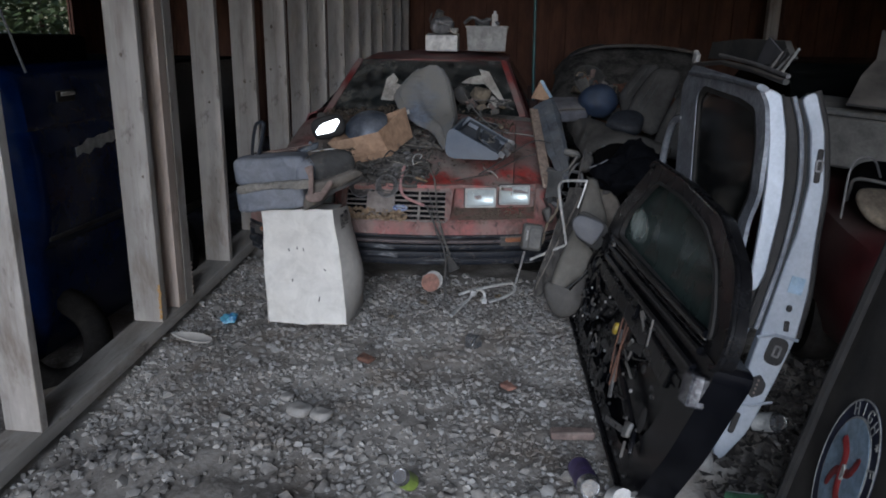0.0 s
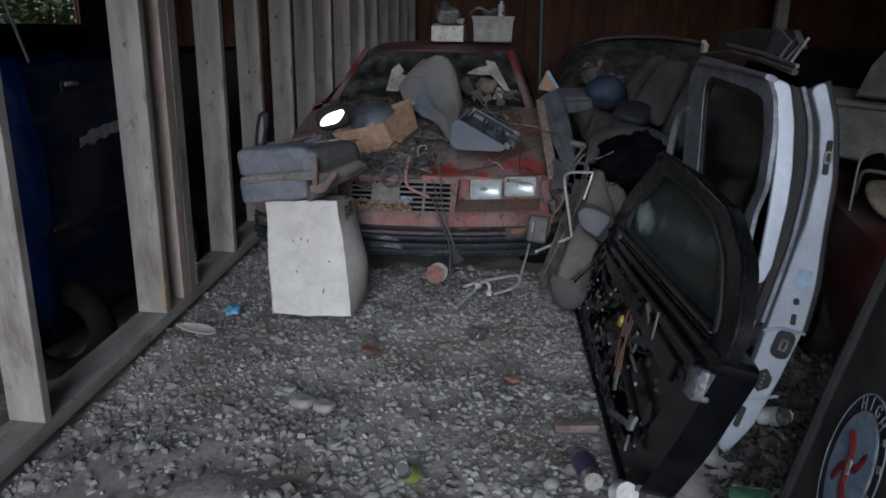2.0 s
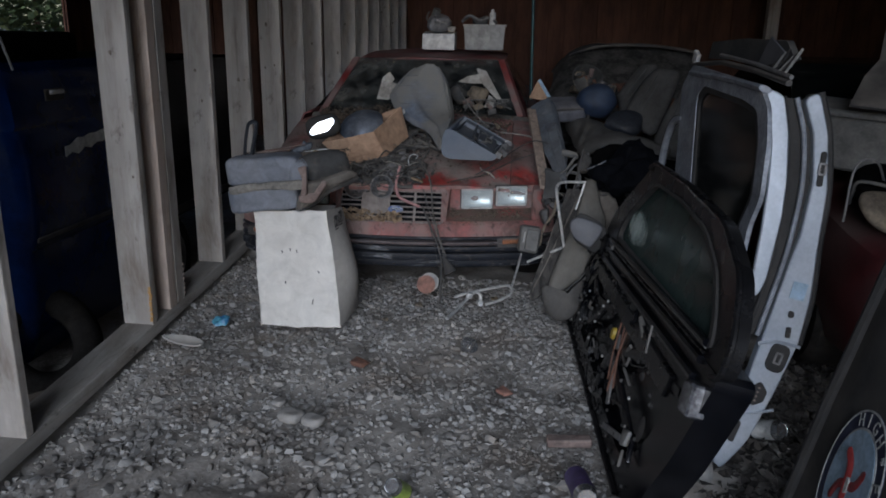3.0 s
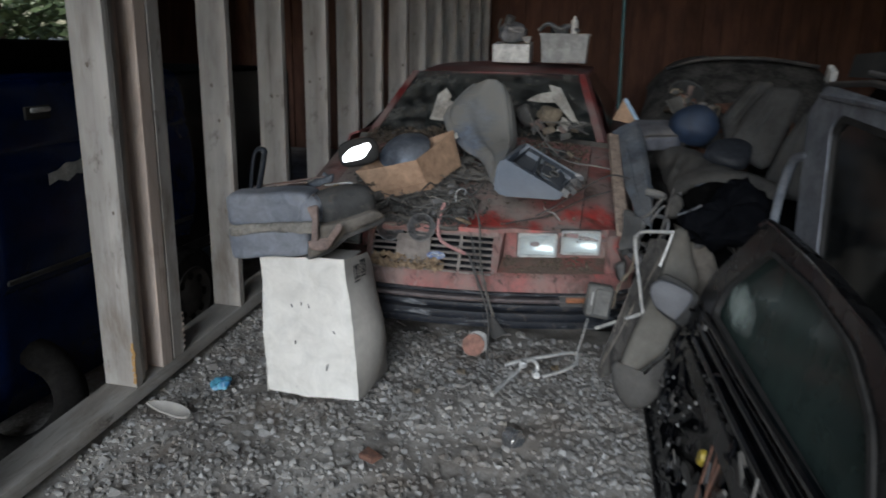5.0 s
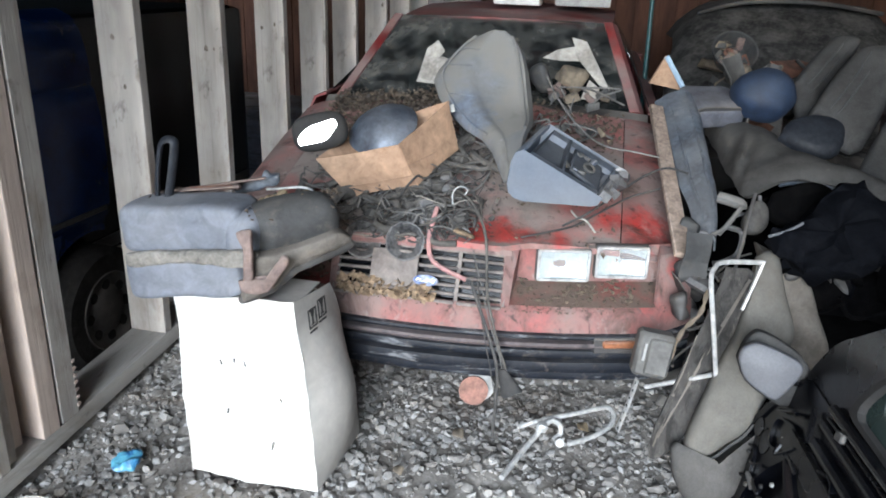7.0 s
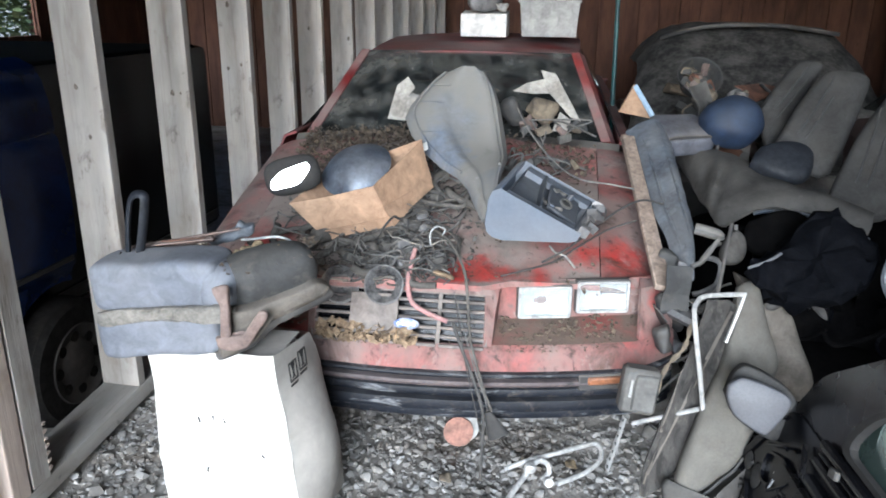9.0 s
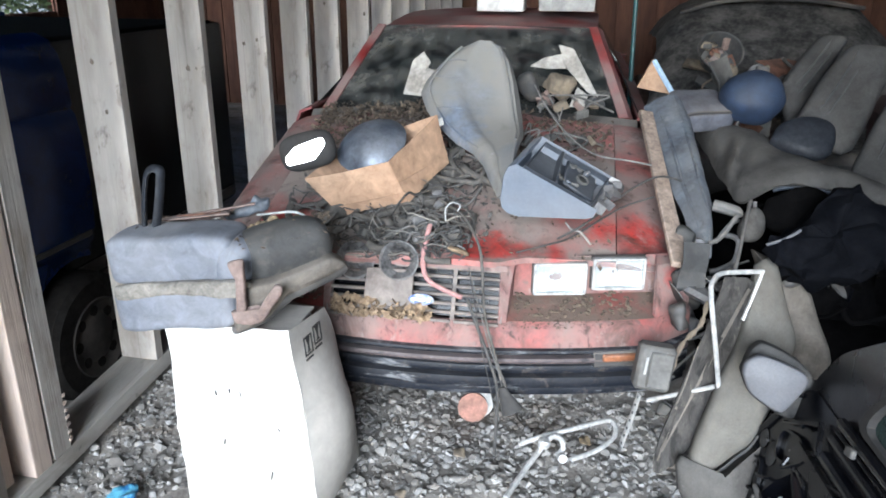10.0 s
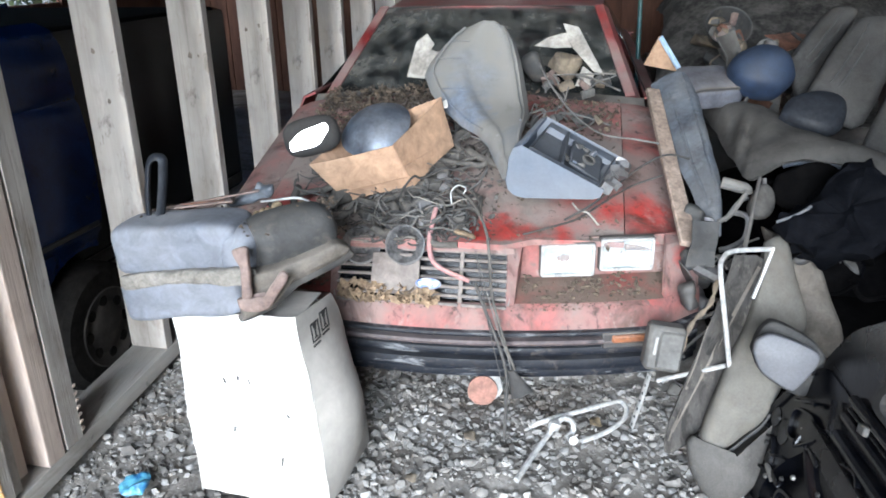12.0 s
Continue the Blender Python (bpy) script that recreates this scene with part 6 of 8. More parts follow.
def cloth_bag():
    """Torn black cloth bag, its mouth open towards the fender."""
    d = thing("cloth_bag", ID, "torn black cloth bag lying open on the heap", "bag")
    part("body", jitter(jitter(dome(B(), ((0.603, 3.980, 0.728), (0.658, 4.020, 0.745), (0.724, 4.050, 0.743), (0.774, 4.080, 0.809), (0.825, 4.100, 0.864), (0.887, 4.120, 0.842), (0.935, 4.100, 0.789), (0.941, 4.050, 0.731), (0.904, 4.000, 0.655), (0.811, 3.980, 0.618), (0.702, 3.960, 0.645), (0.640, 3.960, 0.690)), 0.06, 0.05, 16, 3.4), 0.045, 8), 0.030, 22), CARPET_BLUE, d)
    part("lining", jitter(dome(B(), ((0.662, 4.250, 0.775), (0.741, 4.270, 0.814), (0.833, 4.280, 0.802), (0.831, 4.220, 0.772), (0.761, 4.150, 0.719), (0.684, 4.150, 0.713), (0.651, 4.200, 0.730)), 0.025, 0.03), 0.010, 14), BLACK_CLOTH_AND_SHADE, d, "dark lining in the open mouth")
    part("torn_edge", tube(B(), smooth_line(((0.614, 3.930, 0.740), (0.656, 3.940, 0.755), (0.685, 3.950, 0.770), (0.700, 3.960, 0.778)), 4), 0.004, 6), HEADREST, d, "frayed pale torn edge")


cloth_bag()
solo("cushion", jitter(dome(B(), ((0.587, 4.150, 0.759), (0.613, 4.150, 0.778), (0.641, 4.150, 0.754), (0.643, 4.120, 0.720), (0.623, 4.100, 0.696), (0.587, 4.100, 0.696), (0.572, 4.120, 0.724)), 0.03, 0.05), 0.004, 12), FABRIC_HEAP, ID, "rounded grey cushion end in the heap", "car seat", "heaped car seats")
solo("cushion", jitter(dome(B(), ((0.738, 4.700, 0.865), (0.772, 4.750, 0.918), (0.836, 4.770, 0.937), (0.912, 4.770, 0.932), (0.958, 4.750, 0.901), (0.939, 4.680, 0.843), (0.873, 4.650, 0.826), (0.800, 4.660, 0.836)), 0.05, 0.05), 0.008, 9), STALK, ID, "dark padded headrest lying against the seat backs", "car seat", "heaped car seats")
solo("pipe_elbow", tube(B(), smooth_line(((0.494, 4.120, 0.788), (0.528, 4.110, 0.783), (0.559, 4.100, 0.774), (0.544, 4.080, 0.748), (0.515, 4.060, 0.708), (0.484, 4.050, 0.692)), 5), [0.017] * 12 + [0.007] * 14, 9), GREY_DIM, ID, "grey plastic pipe elbow with a bent wire", "pipe")
# blue ball-shaped jug and small things on the heap
b = B()
bmesh.ops.create_uvsphere(b, u_segments=26, v_segments=18, radius=0.108, matrix=Matrix.Diagonal((1.12, 1, 0.92, 1)))
jug = solo("jug", jitter(b, 0.012, 11), BLUE_PL, at(0.70, 4.95, 0.985), "dusty dark blue rounded plastic jug on the heap", "jug")
part("cap", cyl(B(), 0.028, 0.026, 0.02, at(0.03, 0.02, 0.10, -15, 10), 16), PLASTIC, jug)
seat_block("cushion", at(0.52, 4.95, 0.93, 20, 0, 25), (0.24, 0.2, 0.1), "dull blue grey cushion wedged in the heap", VINYL_DIM)
# Filler blocks coloured near-black for the shade in the heap's cavity.
seat_block("heap_padding", at(1.05, 4.75, 0.31, 0, 0, 5), (1.05, 1.1, 0.62), "filler mass under the heap, near-black for the cavity's shade", BLACK_CLOTH_AND_SHADE, 4)
seat_block("heap_padding", at(0.85, 4.2, 0.2, 0, 0, 5), (0.60, 0.55, 0.42), "filler mass under the heap, near-black for the cavity's shade", BLACK_CLOTH_AND_SHADE, 4)
# another car behind, under a dirty cover
cc = thing("covered_car", at(1.15, 6.9, 0), "far car with dirt-covered windshield and hood, half buried", "car")
bm = B()
rows = []
for j in range(15):
    t = j / 14
    y = -0.9 + 2.2 * t
    z = 0.62 + 0.70 * min(1, max(0, (t - 0.1) / 0.45)) ** 0.8 - 0.1 * max(0, t - 0.7)
    rows.append([(0.78 * u * (1 - 0.18 * max(0, z - 0.7)), y, z * (1 - 0.20 * abs(u) ** 5) - 0.03) for u in [-1 + k / 10 for k in range(21)]])
loft(bm, rows)
part("cover", thick(jitter(bm, 0.02, 6), 0.01), TARP, cc)
part("body", box(B(), (1.56, 3.2, 0.5), at(0, 0.7, 0.32), 0.06), PLASTIC, cc)
part("roof_edge", tube(B(), smooth_line([(-0.56, 0.25, 1.20), (-0.3, 0.16, 1.275), (0.1, 0.14, 1.29), (0.5, 0.2, 1.24)], 5), 0.014, 8), PLASTIC, cc)
for s in (-1, 1):
    wheel(s * 0.72, 1.9, 0.27, cc, 0.28)
    wheel(s * 0.72, -0.5, 0.27, cc, 0.28)

basin = thing("basin", at(0.690, 5.850, 1.078, 50, 0, 10), "dark round basin full of rusty brown scraps on the heap", "basin")
bm = B()
loft(bm, [[(0.105 * q * math.cos(a), 0.105 * q * math.sin(a), z) for q, z in ((0.0, -0.08), (0.7, -0.08), (0.9, -0.03), (1.0, 0.0), (1.06, 0.004), (1.06, -0.006))] for a in [6.2832 * i / 28 for i in range(29)]])
part("bowl", thick(bm, 0.004), VINYL_DK, basin)
rngq = random.Random(5)
for k in range(14):
    part("scrap", jitter(box(B(), (rngq.uniform(0.03, 0.08), rngq.uniform(0.02, 0.04), 0.015), at(rngq.uniform(-0.06, 0.06), rngq.uniform(-0.06, 0.06), -0.035 + 0.02 * rngq.random(), rngq.uniform(-30, 30), rngq.uniform(-30, 30), rngq.uniform(0, 180)), 0.003), 0.01, 30), (RUST_DIM, RUST, PAPER_DIM, VINYL_DK)[k % 4], basin)

rngc = random.Random(77)
for k in range(9):
    x, y = rngc.uniform(-0.55, 0.25), rngc.uniform(-0.95, -0.35)
    z = 0.66 + 0.30 * max(0, (y + 0.9) / 0.6)
    jb = box(B(), (rngc.uniform(0.08, 0.22), rngc.uniform(0.06, 0.15), rngc.uniform(0.05, 0.14)), ID, 0.008)
    part("junk", jitter(jb, 0.03, 9), (RUST_DIM, VINYL_DK, GREY_DIM, PAPER_DIM, VINYL_DK)[k % 5], cc, m=at(x, y, z, rngc.uniform(-30, 30), rngc.uniform(-30, 30), rngc.uniform(0, 180)))
# maroon car along the other side
mc = thing("car", at(2.35, 4.6, 0), "dark maroon car parked in shadow with junk on its hood", "car")
bm = B()
rows = []
for j in range(20):
    t = j / 19
    y = -1.9 + 4.4 * t
    top = 0.62 + 0.20 * min(1, t / 0.3) ** 0.6
    w = 0.84 - 0.10 * (1 - min(1, t / 0.12)) ** 2
    rows.append([(w * x, y + 0.10 * abs(x) ** 3 * (1 if j == 0 else 0), z) for x, z in ((-0.95, 0.22), (-1.0, 0.35), (-1.0, top - 0.22), (-0.95, top - 0.07), (-0.84, top - 0.01), (-0.4, top + 0.02), (0, top + 0.025), (0.4, top + 0.02), (0.84, top - 0.01), (0.95, top - 0.07), (1.0, top - 0.22), (1.0, 0.35), (0.95, 0.22))])
loft(bm, rows)
part("body", thick(bm, 0.01), MAROON, mc)
bm = loft(B(), [[(x * w, y, z) for x in (-1, -0.9, 0, 0.9, 1)] for y, z, w in ((-0.3, 0.84, 0.68), (0.35, 1.22, 0.56), (1.2, 1.25, 0.56), (2.0, 0.85, 0.66))])
part("cabin", thick(bm, 0.01), GLASS, mc)
part("front", box(B(), (1.56, 0.05, 0.4), at(0, -1.86, 0.42), 0.02), PLASTIC, mc)
for y in (-1.1, 1.6):
    for s in (-1, 1):
        wheel(s * 0.74, y, 0.28, mc, 0.28)
# junk on the maroon car
gb = thing("grey_tub", at(1.66, 3.55, 0.84, 6, 4, -24), "long grey battered box on the dark car", "box")
part("tub", jitter(box(B(), (0.44, 0.24, 0.22), at(0, 0, 0.13), 0.012), 0.012, 7), GREY_DIM, gb)
part("lid", jitter(box(B(), (0.46, 0.26, 0.03), at(0, 0, 0.255), 0.008), 0.01, 7), GREY_DIM, gb)
seat_block("cushion", at(1.78, 3.25, 0.80, 10, 12, -20), (0.42, 0.32, 0.14), "dark bundle of torn upholstery on the car", BLACK_CLOTH_AND_SHADE, 3)
solo("torn_padding", jitter(pillow(B(), (0.38, 0.22, 0.09), ID, 3), 0.03, 6), PAPER_DIM, at(1.70, 3.05, 0.735, 8, 25, -25), "torn tan upholstery padding", "padding")
bp = solo("bracket_tube", tube(B(), smooth_line([(1.50, 3.1, 0.72), (1.52, 3.12, 0.92), (1.60, 3.15, 0.94), (1.66, 3.2, 0.86)], 6), 0.0045, 8), STEEL, ID, "bent thin metal bracket tube", "tube")
for k in range(3):
    part("pipe", tube(B(), [(1.83 + 0.03 * k, 3.3, 0.8), (1.88 + 0.03 * k, 3.42, 1.12)], 0.008, 8), TRIM, bp)
hg = thing("dark_hood", at(1.95, 3.5, 1.12, 30, 20, -20), "dark bent sheet of bodywork on top of the pile", "car part")
part("sheet", thick(jitter(loft(B(), [[(x, y, 0.12 * math.cos(x * 4)) for x in (-0.3, -0.15, 0, 0.15, 0.3)] for y in (-0.3, -0.1, 0.1, 0.3)]), 0.03, 4), 0.01), PLASTIC, hg)
seat_block("junk_stack", at(1.95, 3.4, 0.92, 0, 0, -15), (0.3, 0.5, 0.3), "dark upholstery piled on the car", VINYL_DK, 3)


# ---- dark panel with a printed seal ----
def seal_panel():
    m = frame_of((1.10, 2.19, 0.0), (-0.03, -1.0, 0), (0.20, 0.0, 0.98))
    d = thing("door_panel", m, "dark car door leaning upright with a worn oval seal sticker", "car door")
    part("panel", prism(B(), round_poly([(0, 0), (1.0, 0), (1.05, 0.9), (0.03, 0.92)], 0.03), -0.03, at(0, 0, 0), 0.006), PLASTIC, d)
    part("edge", tube(B(), [(0.0, 0.0, 0.004), (0.01, 0.45, 0.008), (0.03, 0.92, 0.004)], 0.016, 8), RUBBER, d, "worn grey edge moulding")
    # The seal is narrowed to an oval to fit the camera's view.
    c = at(0.258, 0.342, 0.004) @ Matrix.Diagonal((0.74, 1.03, 1, 1))
    seal = B()
    cyl(seal, 0.19, 0.19, 0.003, c, 56)
    seal = part("seal", seal, SEAL_NAVY, d, "seal sticker narrowed to fit the view, navy ring and pale blue centre")
    for r, mt, z in ((0.145, SEAL_PALE, 0.0025), (0.139, SEAL_BLUE, 0.0035)):
        s2 = B()
        cyl(s2, r, r, 0.002, c @ at(0, 0, z), 56)
        part("disc", s2, mt, seal)
    ringb = ring(B(), [(0.19 * math.cos(a), 0.19 * math.sin(a)) for a in [6.2832 * k / 56 for k in range(56)]], [(0.185 * math.cos(a), 0.185 * math.sin(a)) for a in [6.2832 * k / 56 for k in range(56)]], 0.003, c)
    part("rim", ringb, SEAL_PALE, seal)
    for a in (20, 110, 200, 290):
        part("emblem_arm", tube(B(), smooth_line([c @ Vector((0.0, 0, 0.006)), c @ Vector((0.05 * math.cos(radians(a)), 0.05 * math.sin(radians(a)), 0.006)), c @ Vector((0.10 * math.cos(radians(a + 22)), 0.10 * math.sin(radians(a + 22)), 0.006))], 5), [0.012] * 10 + [0.006], 6, 0.2), SEAL_RED, seal)
    hub = B()
    cyl(hub, 0.022, 0.02, 0.004, c @ at(0, 0, 0.007), 20)
    part("emblem_hub", hub, SEAL_PALE, seal)
    def letter(ch, ang, size, r=0.152):
        cu = bpy.data.curves.new("letter", "FONT")
        cu.body, cu.size, cu.extrude, cu.align_x = ch, size, 0.0008, "CENTER"
        tmp = bpy.data.objects.new("letter", cu)
        scene.collection.objects.link(tmp)
        dg = bpy.context.evaluated_depsgraph_get()
        me = bpy.data.meshes.new_from_object(tmp.evaluated_get(dg))
        bpy.data.objects.remove(tmp)
        me.materials.append(SEAL_PALE)
        ob = new("letter", me)
        ob.parent = seal
        ob.matrix_basis = c @ at(0, 0, 0, 0, 0, ang - 90) @ at(0, r, 0.004)
    for ch, a in zip("HIGH", (116, 99, 82, 65)):
        letter(ch, a, 0.048, 0.149)
    for ch, a in zip("FLO", (24, -3, -30)):
        letter(ch, a, 0.054, 0.148)
    letter("*", 45, 0.05)


seal_panel()


# ---- blue van in the next bay ----
def blue_van():
    v = thing("van", at(-1.76, 3.0, 0), "dark blue van parked in shadow behind the stud wall", "van")
    # flank: a shoulder groove, a fuller lower panel, a rubbing strip and a dark sill
    prof = ((-0.10, -0.10), (-0.05, 0.02), (-0.03, 0.20), (-0.02, 0.42), (0.0, 0.44), (0.012, 0.50), (0.022, 0.66), (0.018, 0.82), (0.002, 0.925), (-0.012, 0.945), (-0.004, 0.965), (-0.012, 1.06), (-0.03, 1.14), (-0.06, 1.19), (-0.12, 1.215))
    bm = B()
    rows = []
    for j in range(30):
        y = 1.34 * j / 29
        r = 0.13 * (1 - min(1, y / 0.10)) ** 2
        arch = math.sqrt(max(0.0, 0.31 ** 2 - (y - 1.24) ** 2))
        rows.append([(x - r * (1.15 if z > 0.95 else 1.0), y, max(z, 0.07 + arch) if arch and z < 0.42 else z) for x, z in prof])
    loft(bm, rows)
    part("side_panel", thick(bm, 0.012), BLUE, v)
    bm = loft(B(), [[(x, y + 0.05 * (x + 0.9) ** 2, z) for x in (-0.13, -0.2, -0.5, -0.9, -1.3, -1.6)] for y, z in ((0.06, -0.1), (0.0, 0.2), (-0.015, 0.5), (-0.02, 0.8), (0.0, 0.94), (-0.01, 0.965), (0.0, 1.21))])
    part("end_panel", thick(bm, 0.01), BLUE, v)
    # Near-black colours on these parts stand in for the void and shade.
    part("rear_body", box(B(), (1.4, 1.5, 1.0), at(-0.86, 2.1, 0.68), 0.05, 2), BLACK, v, "rear body, black stands in for the dark void")
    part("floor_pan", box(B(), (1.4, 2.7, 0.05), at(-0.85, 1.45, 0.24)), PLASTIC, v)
    part("cabin", box(B(), (1.42, 0.78, 0.16), at(-0.85, 0.42, 1.26), 0.03, 2), BLACK_CLOTH_AND_SHADE, v, "window band, its shade painted near-black")
    part("rear_deck", box(B(), (1.36, 1.9, 0.04), at(-0.86, 1.8, 1.165), 0.01), BLACK_CLOTH_AND_SHADE, v)
    part("far_side", box(B(), (0.03, 2.9, 1.0), at(-1.6, 1.45, 0.7)), BLUE, v)
    part("moulding", box(B(), (0.016, 1.2, 0.022), at(0.006, 0.72, 0.47), 0.004), RUBBER, v)
    hd = part("handle", box(B(), (0.018, 0.10, 0.018), at(0.0, 0.385, 1.085), 0.005), CHROME, v)
    part("handle_cup", box(B(), (0.01, 0.13, 0.05), at(-0.006, 0.375, 1.075), 0.004), RUBBER, hd)
    part("pillar_trim", tube(B(), [(0.0, 0.12, 1.19), (-0.03, 0.03, 1.50), (-0.06, -0.02, 1.75)], 0.006, 6), TRIM, v, "bright window trim line")
    rag = B()
    edge_lo, edge_hi = (0.80, 0.815, 0.80, 0.825, 0.815, 0.835, 0.83, 0.85), (0.845, 0.85, 0.875, 0.87, 0.882, 0.88, 0.888, 0.885)
    loft(rag, [[(0.026, 0.36 + 0.05 * k, edge_lo[k] + (edge_hi[k] - edge_lo[k]) * q) for q in (0, 0.5, 1)] for k in range(8)])
    part("torn_sticker", thick(rag, 0.002), SEAL_PALE, v, "torn pale sticker")
    wheel(-0.05, 1.24, 0.06, v, 0.26, 0.17, 1)
    wheel(-1.5, 1.20, 0.095, v, 0.25, 0.17)


blue_van()
t = B()
loft(t, [[((0.20 + 0.07 * math.cos(q)) * math.cos(a), (0.20 + 0.07 * math.cos(q)) * math.sin(a), 0.06 * math.sin(q)) for q in [6.2832 * k / 10 for k in range(11)]] for a in [6.2832 * i / 32 for i in range(33)]])
solo("tyre", t, TYRE, at(-1.78, 3.12, -0.01, 62, 0, 70), "old brown-black tyre leaning on the van", "tyre")

# ---- things on the roof of the red car ----
wb = thing("carton", at(-0.395, 5.93, 1.245, 0, 0, 2), "small white carton on the car roof", "box", "cartons on the roof")
part("box", jitter(box(B(), (0.235, 0.17, 0.115), at(0, 0, 0.0575), 0.004), 0.003, 10), WHITE_PL, wb)
part("flap", box(B(), (0.235, 0.09, 0.004), at(0, 0.05, 0.119, 8)), WHITE_PL, wb)
tb = thing("tub", at(-0.065, 5.95, 1.25, 0, 0, 2), "greyish white plastic tub with rim on the car roof", "tub", "cartons on the roof")
bm = B()
loft(bm, [[(sx * w, sy * 0.10 * (w / 0.14), z) for sx, sy in ((-1, -1), (1, -1), (1, 1), (-1, 1), (-1, -1))] for w, z in ((0.135, 0.0), (0.145, 0.15), (0.15, 0.17), (0.145, 0.175), (0.13, 0.02))])
part("shell", thick(bm, 0.004), GREY_BOX, tb)
part("rim", ring(B(), [(-0.155, -0.115), (0.155, -0.115), (0.155, 0.115), (-0.155, 0.115)], [(-0.14, -0.1), (0.14, -0.1), (0.14, 0.1), (-0.14, 0.1)], 0.012, at(0, 0, 0.165)), GREY_BOX, tb)
part("front_panel", ring(B(), [(-0.135, 0.005), (0.135, 0.005), (0.14, 0.16), (-0.14, 0.16)], [(-0.105, 0.022), (0.105, 0.022), (0.11, 0.145), (-0.11, 0.145)], 0.006, at(0, -0.104, 0, 87)), GREY_BOX, tb)
part("content", jitter(box(B(), (0.26, 0.17, 0.03), at(0, 0, 0.155), 0.01), 0.01, 15), STEEL, tb)
cb2 = thing("carburettor", at(-0.40, 5.93, 1.372), "old grey metal engine part heaped on the carton", "car part")
part("body", jitter(jitter(pillow(B(), (0.15, 0.11, 0.11), at(0, 0, 0.055, 0, 12, 20), 3.5, 8), 0.025, 12), 0.008, 40), STEEL, cb2)
part("throat", cyl(B(), 0.032, 0.028, 0.06, at(-0.02, -0.01, 0.13, 15, 20), 18), GREY_DIM, cb2)
part("flange", jitter(box(B(), (0.09, 0.07, 0.012), at(0.02, -0.03, 0.085, 40, 10, 30), 0.003), 0.004, 30), GREY_BOX, cb2)
part("lever", tube(B(), smooth_line([(-0.06, -0.03, 0.04), (-0.085, -0.04, 0.09), (-0.07, -0.03, 0.14)], 4), 0.006, 6), GREY_DIM, cb2)
solo("crumpled_paper", jitter(jitter(pillow(B(), (0.07, 0.06, 0.05), ID, 3, 6), 0.02, 20), 0.006, 60), PAPER, at(-0.315, 5.93, 1.392, 12, 20, 30), "crumpled pale paper on the carton", "paper")
solo("engine_part", jitter(jitter(pillow(B(), (0.12, 0.09, 0.07), ID, 3, 8), 0.025, 14), 0.008, 40), VINYL_DK, at(-0.10, 5.93, 1.445, 0, 0, 20), "dark greasy engine part on the tub", "car part")
b = cyl(B(), 0.022, 0.022, 0.09, at(0, 0, 0.045), 18)
cyl(b, 0.012, 0.010, 0.025, at(0, 0, 0.10), 14)
solo("spray_can", b, WHITE_PL, at(-0.01, 5.92, 1.42), "small pale spray can standing on the tub", "can")
solo("hose_fitting", tube(B(), smooth_line([(-0.16, 0, 0.02), (-0.1, -0.02, 0.06), (-0.03, 0, 0.03), (0.03, 0.02, 0.05), (0.09, 0, 0.015)], 6), 0.012, 8), STEEL, at(-0.07, 5.9, 1.425), "bent hose fitting lying on the tub", "hose")

# ---- things on the hood ----
def car_pt(x, y, dz=0.0):
    """A place on the hood in the room's axes."""
    return CAR @ Vector((x, y, hood_z(x, y) + dz))


def open_carton():
    d = thing("open_carton", ID, "open brown cardboard box tilted on the car hood", "box")
    bl, br, brb, blb = Vector((-0.655, 4.12, 0.675)), Vector((-0.438, 4.15, 0.728)), Vector((-0.355, 4.40, 0.80)), Vector((-0.60, 4.42, 0.76))
    tl, tr, trb, tlb = Vector((-0.765, 4.10, 0.80)), Vector((-0.495, 4.14, 0.855)), Vector((-0.40, 4.40, 0.965)), Vector((-0.70, 4.42, 0.86))
    for nm, q in (("front", (bl, br, tr, tl)), ("side", (br, brb, trb, tr)), ("back", (brb, blb, tlb, trb)), ("side", (blb, bl, tl, tlb)), ("bottom", (bl, br, brb, blb))):
        bm = loft(B(), [[q[0].lerp(q[1], u).lerp(q[3].lerp(q[2], u), w) for u in (0, 0.2, 0.4, 0.6, 0.8, 1)] for w in (0, 0.25, 0.5, 0.75, 1)])
        part(nm + "_panel", thick(jitter(bm, 0.006, 9), 0.004), CARDBOARD, d)
    bm = loft(B(), [[br.lerp(bl, 0.0) + Vector((0.006, -0.006, 0)), br.lerp(brb, 0.32) + Vector((0.006, -0.004, 0.004))], [br.lerp(tr, 0.5) + Vector((0.004, -0.012, 0)), br.lerp(brb, 0.5).lerp(tr.lerp(trb, 0.5), 0.35) + Vector((0.012, 0, 0))]])
    part("corner_flap", thick(bm, 0.004), CARDBOARD, d)
    bm = loft(B(), [[bl.lerp(br, u) + Vector((0, -0.004, 0.012)) for u in (0, 0.5, 1)], [bl.lerp(br, u) + Vector((0, -0.012, 0.035)) for u in (0, 0.5, 1)]])
    part("bottom_flap", thick(bm, 0.003), CARDBOARD, d)


open_carton()
mm = frame_of((-0.775, 4.16, 0.875), (0.93, 0.28, 0.22), (-0.25, 0.12, 0.95))
mirror = thing("door_mirror", mm, "black car door mirror with bright glass in the carton", "mirror")
part("housing", pillow(B(), (0.185, 0.125, 0.07), at(0, 0, -0.02), 3, 8), RUBBER, mirror)
part("glass", prism(B(), round_poly([(-0.072, -0.034), (0.02, -0.034), (0.066, 0.010), (0.060, 0.032), (-0.03, 0.022), (-0.072, -0.008)], 0.02), 0.004, at(0, 0, 0.0165)), MIRROR, mirror, "mirror glass reflecting the daylight")
b = B()
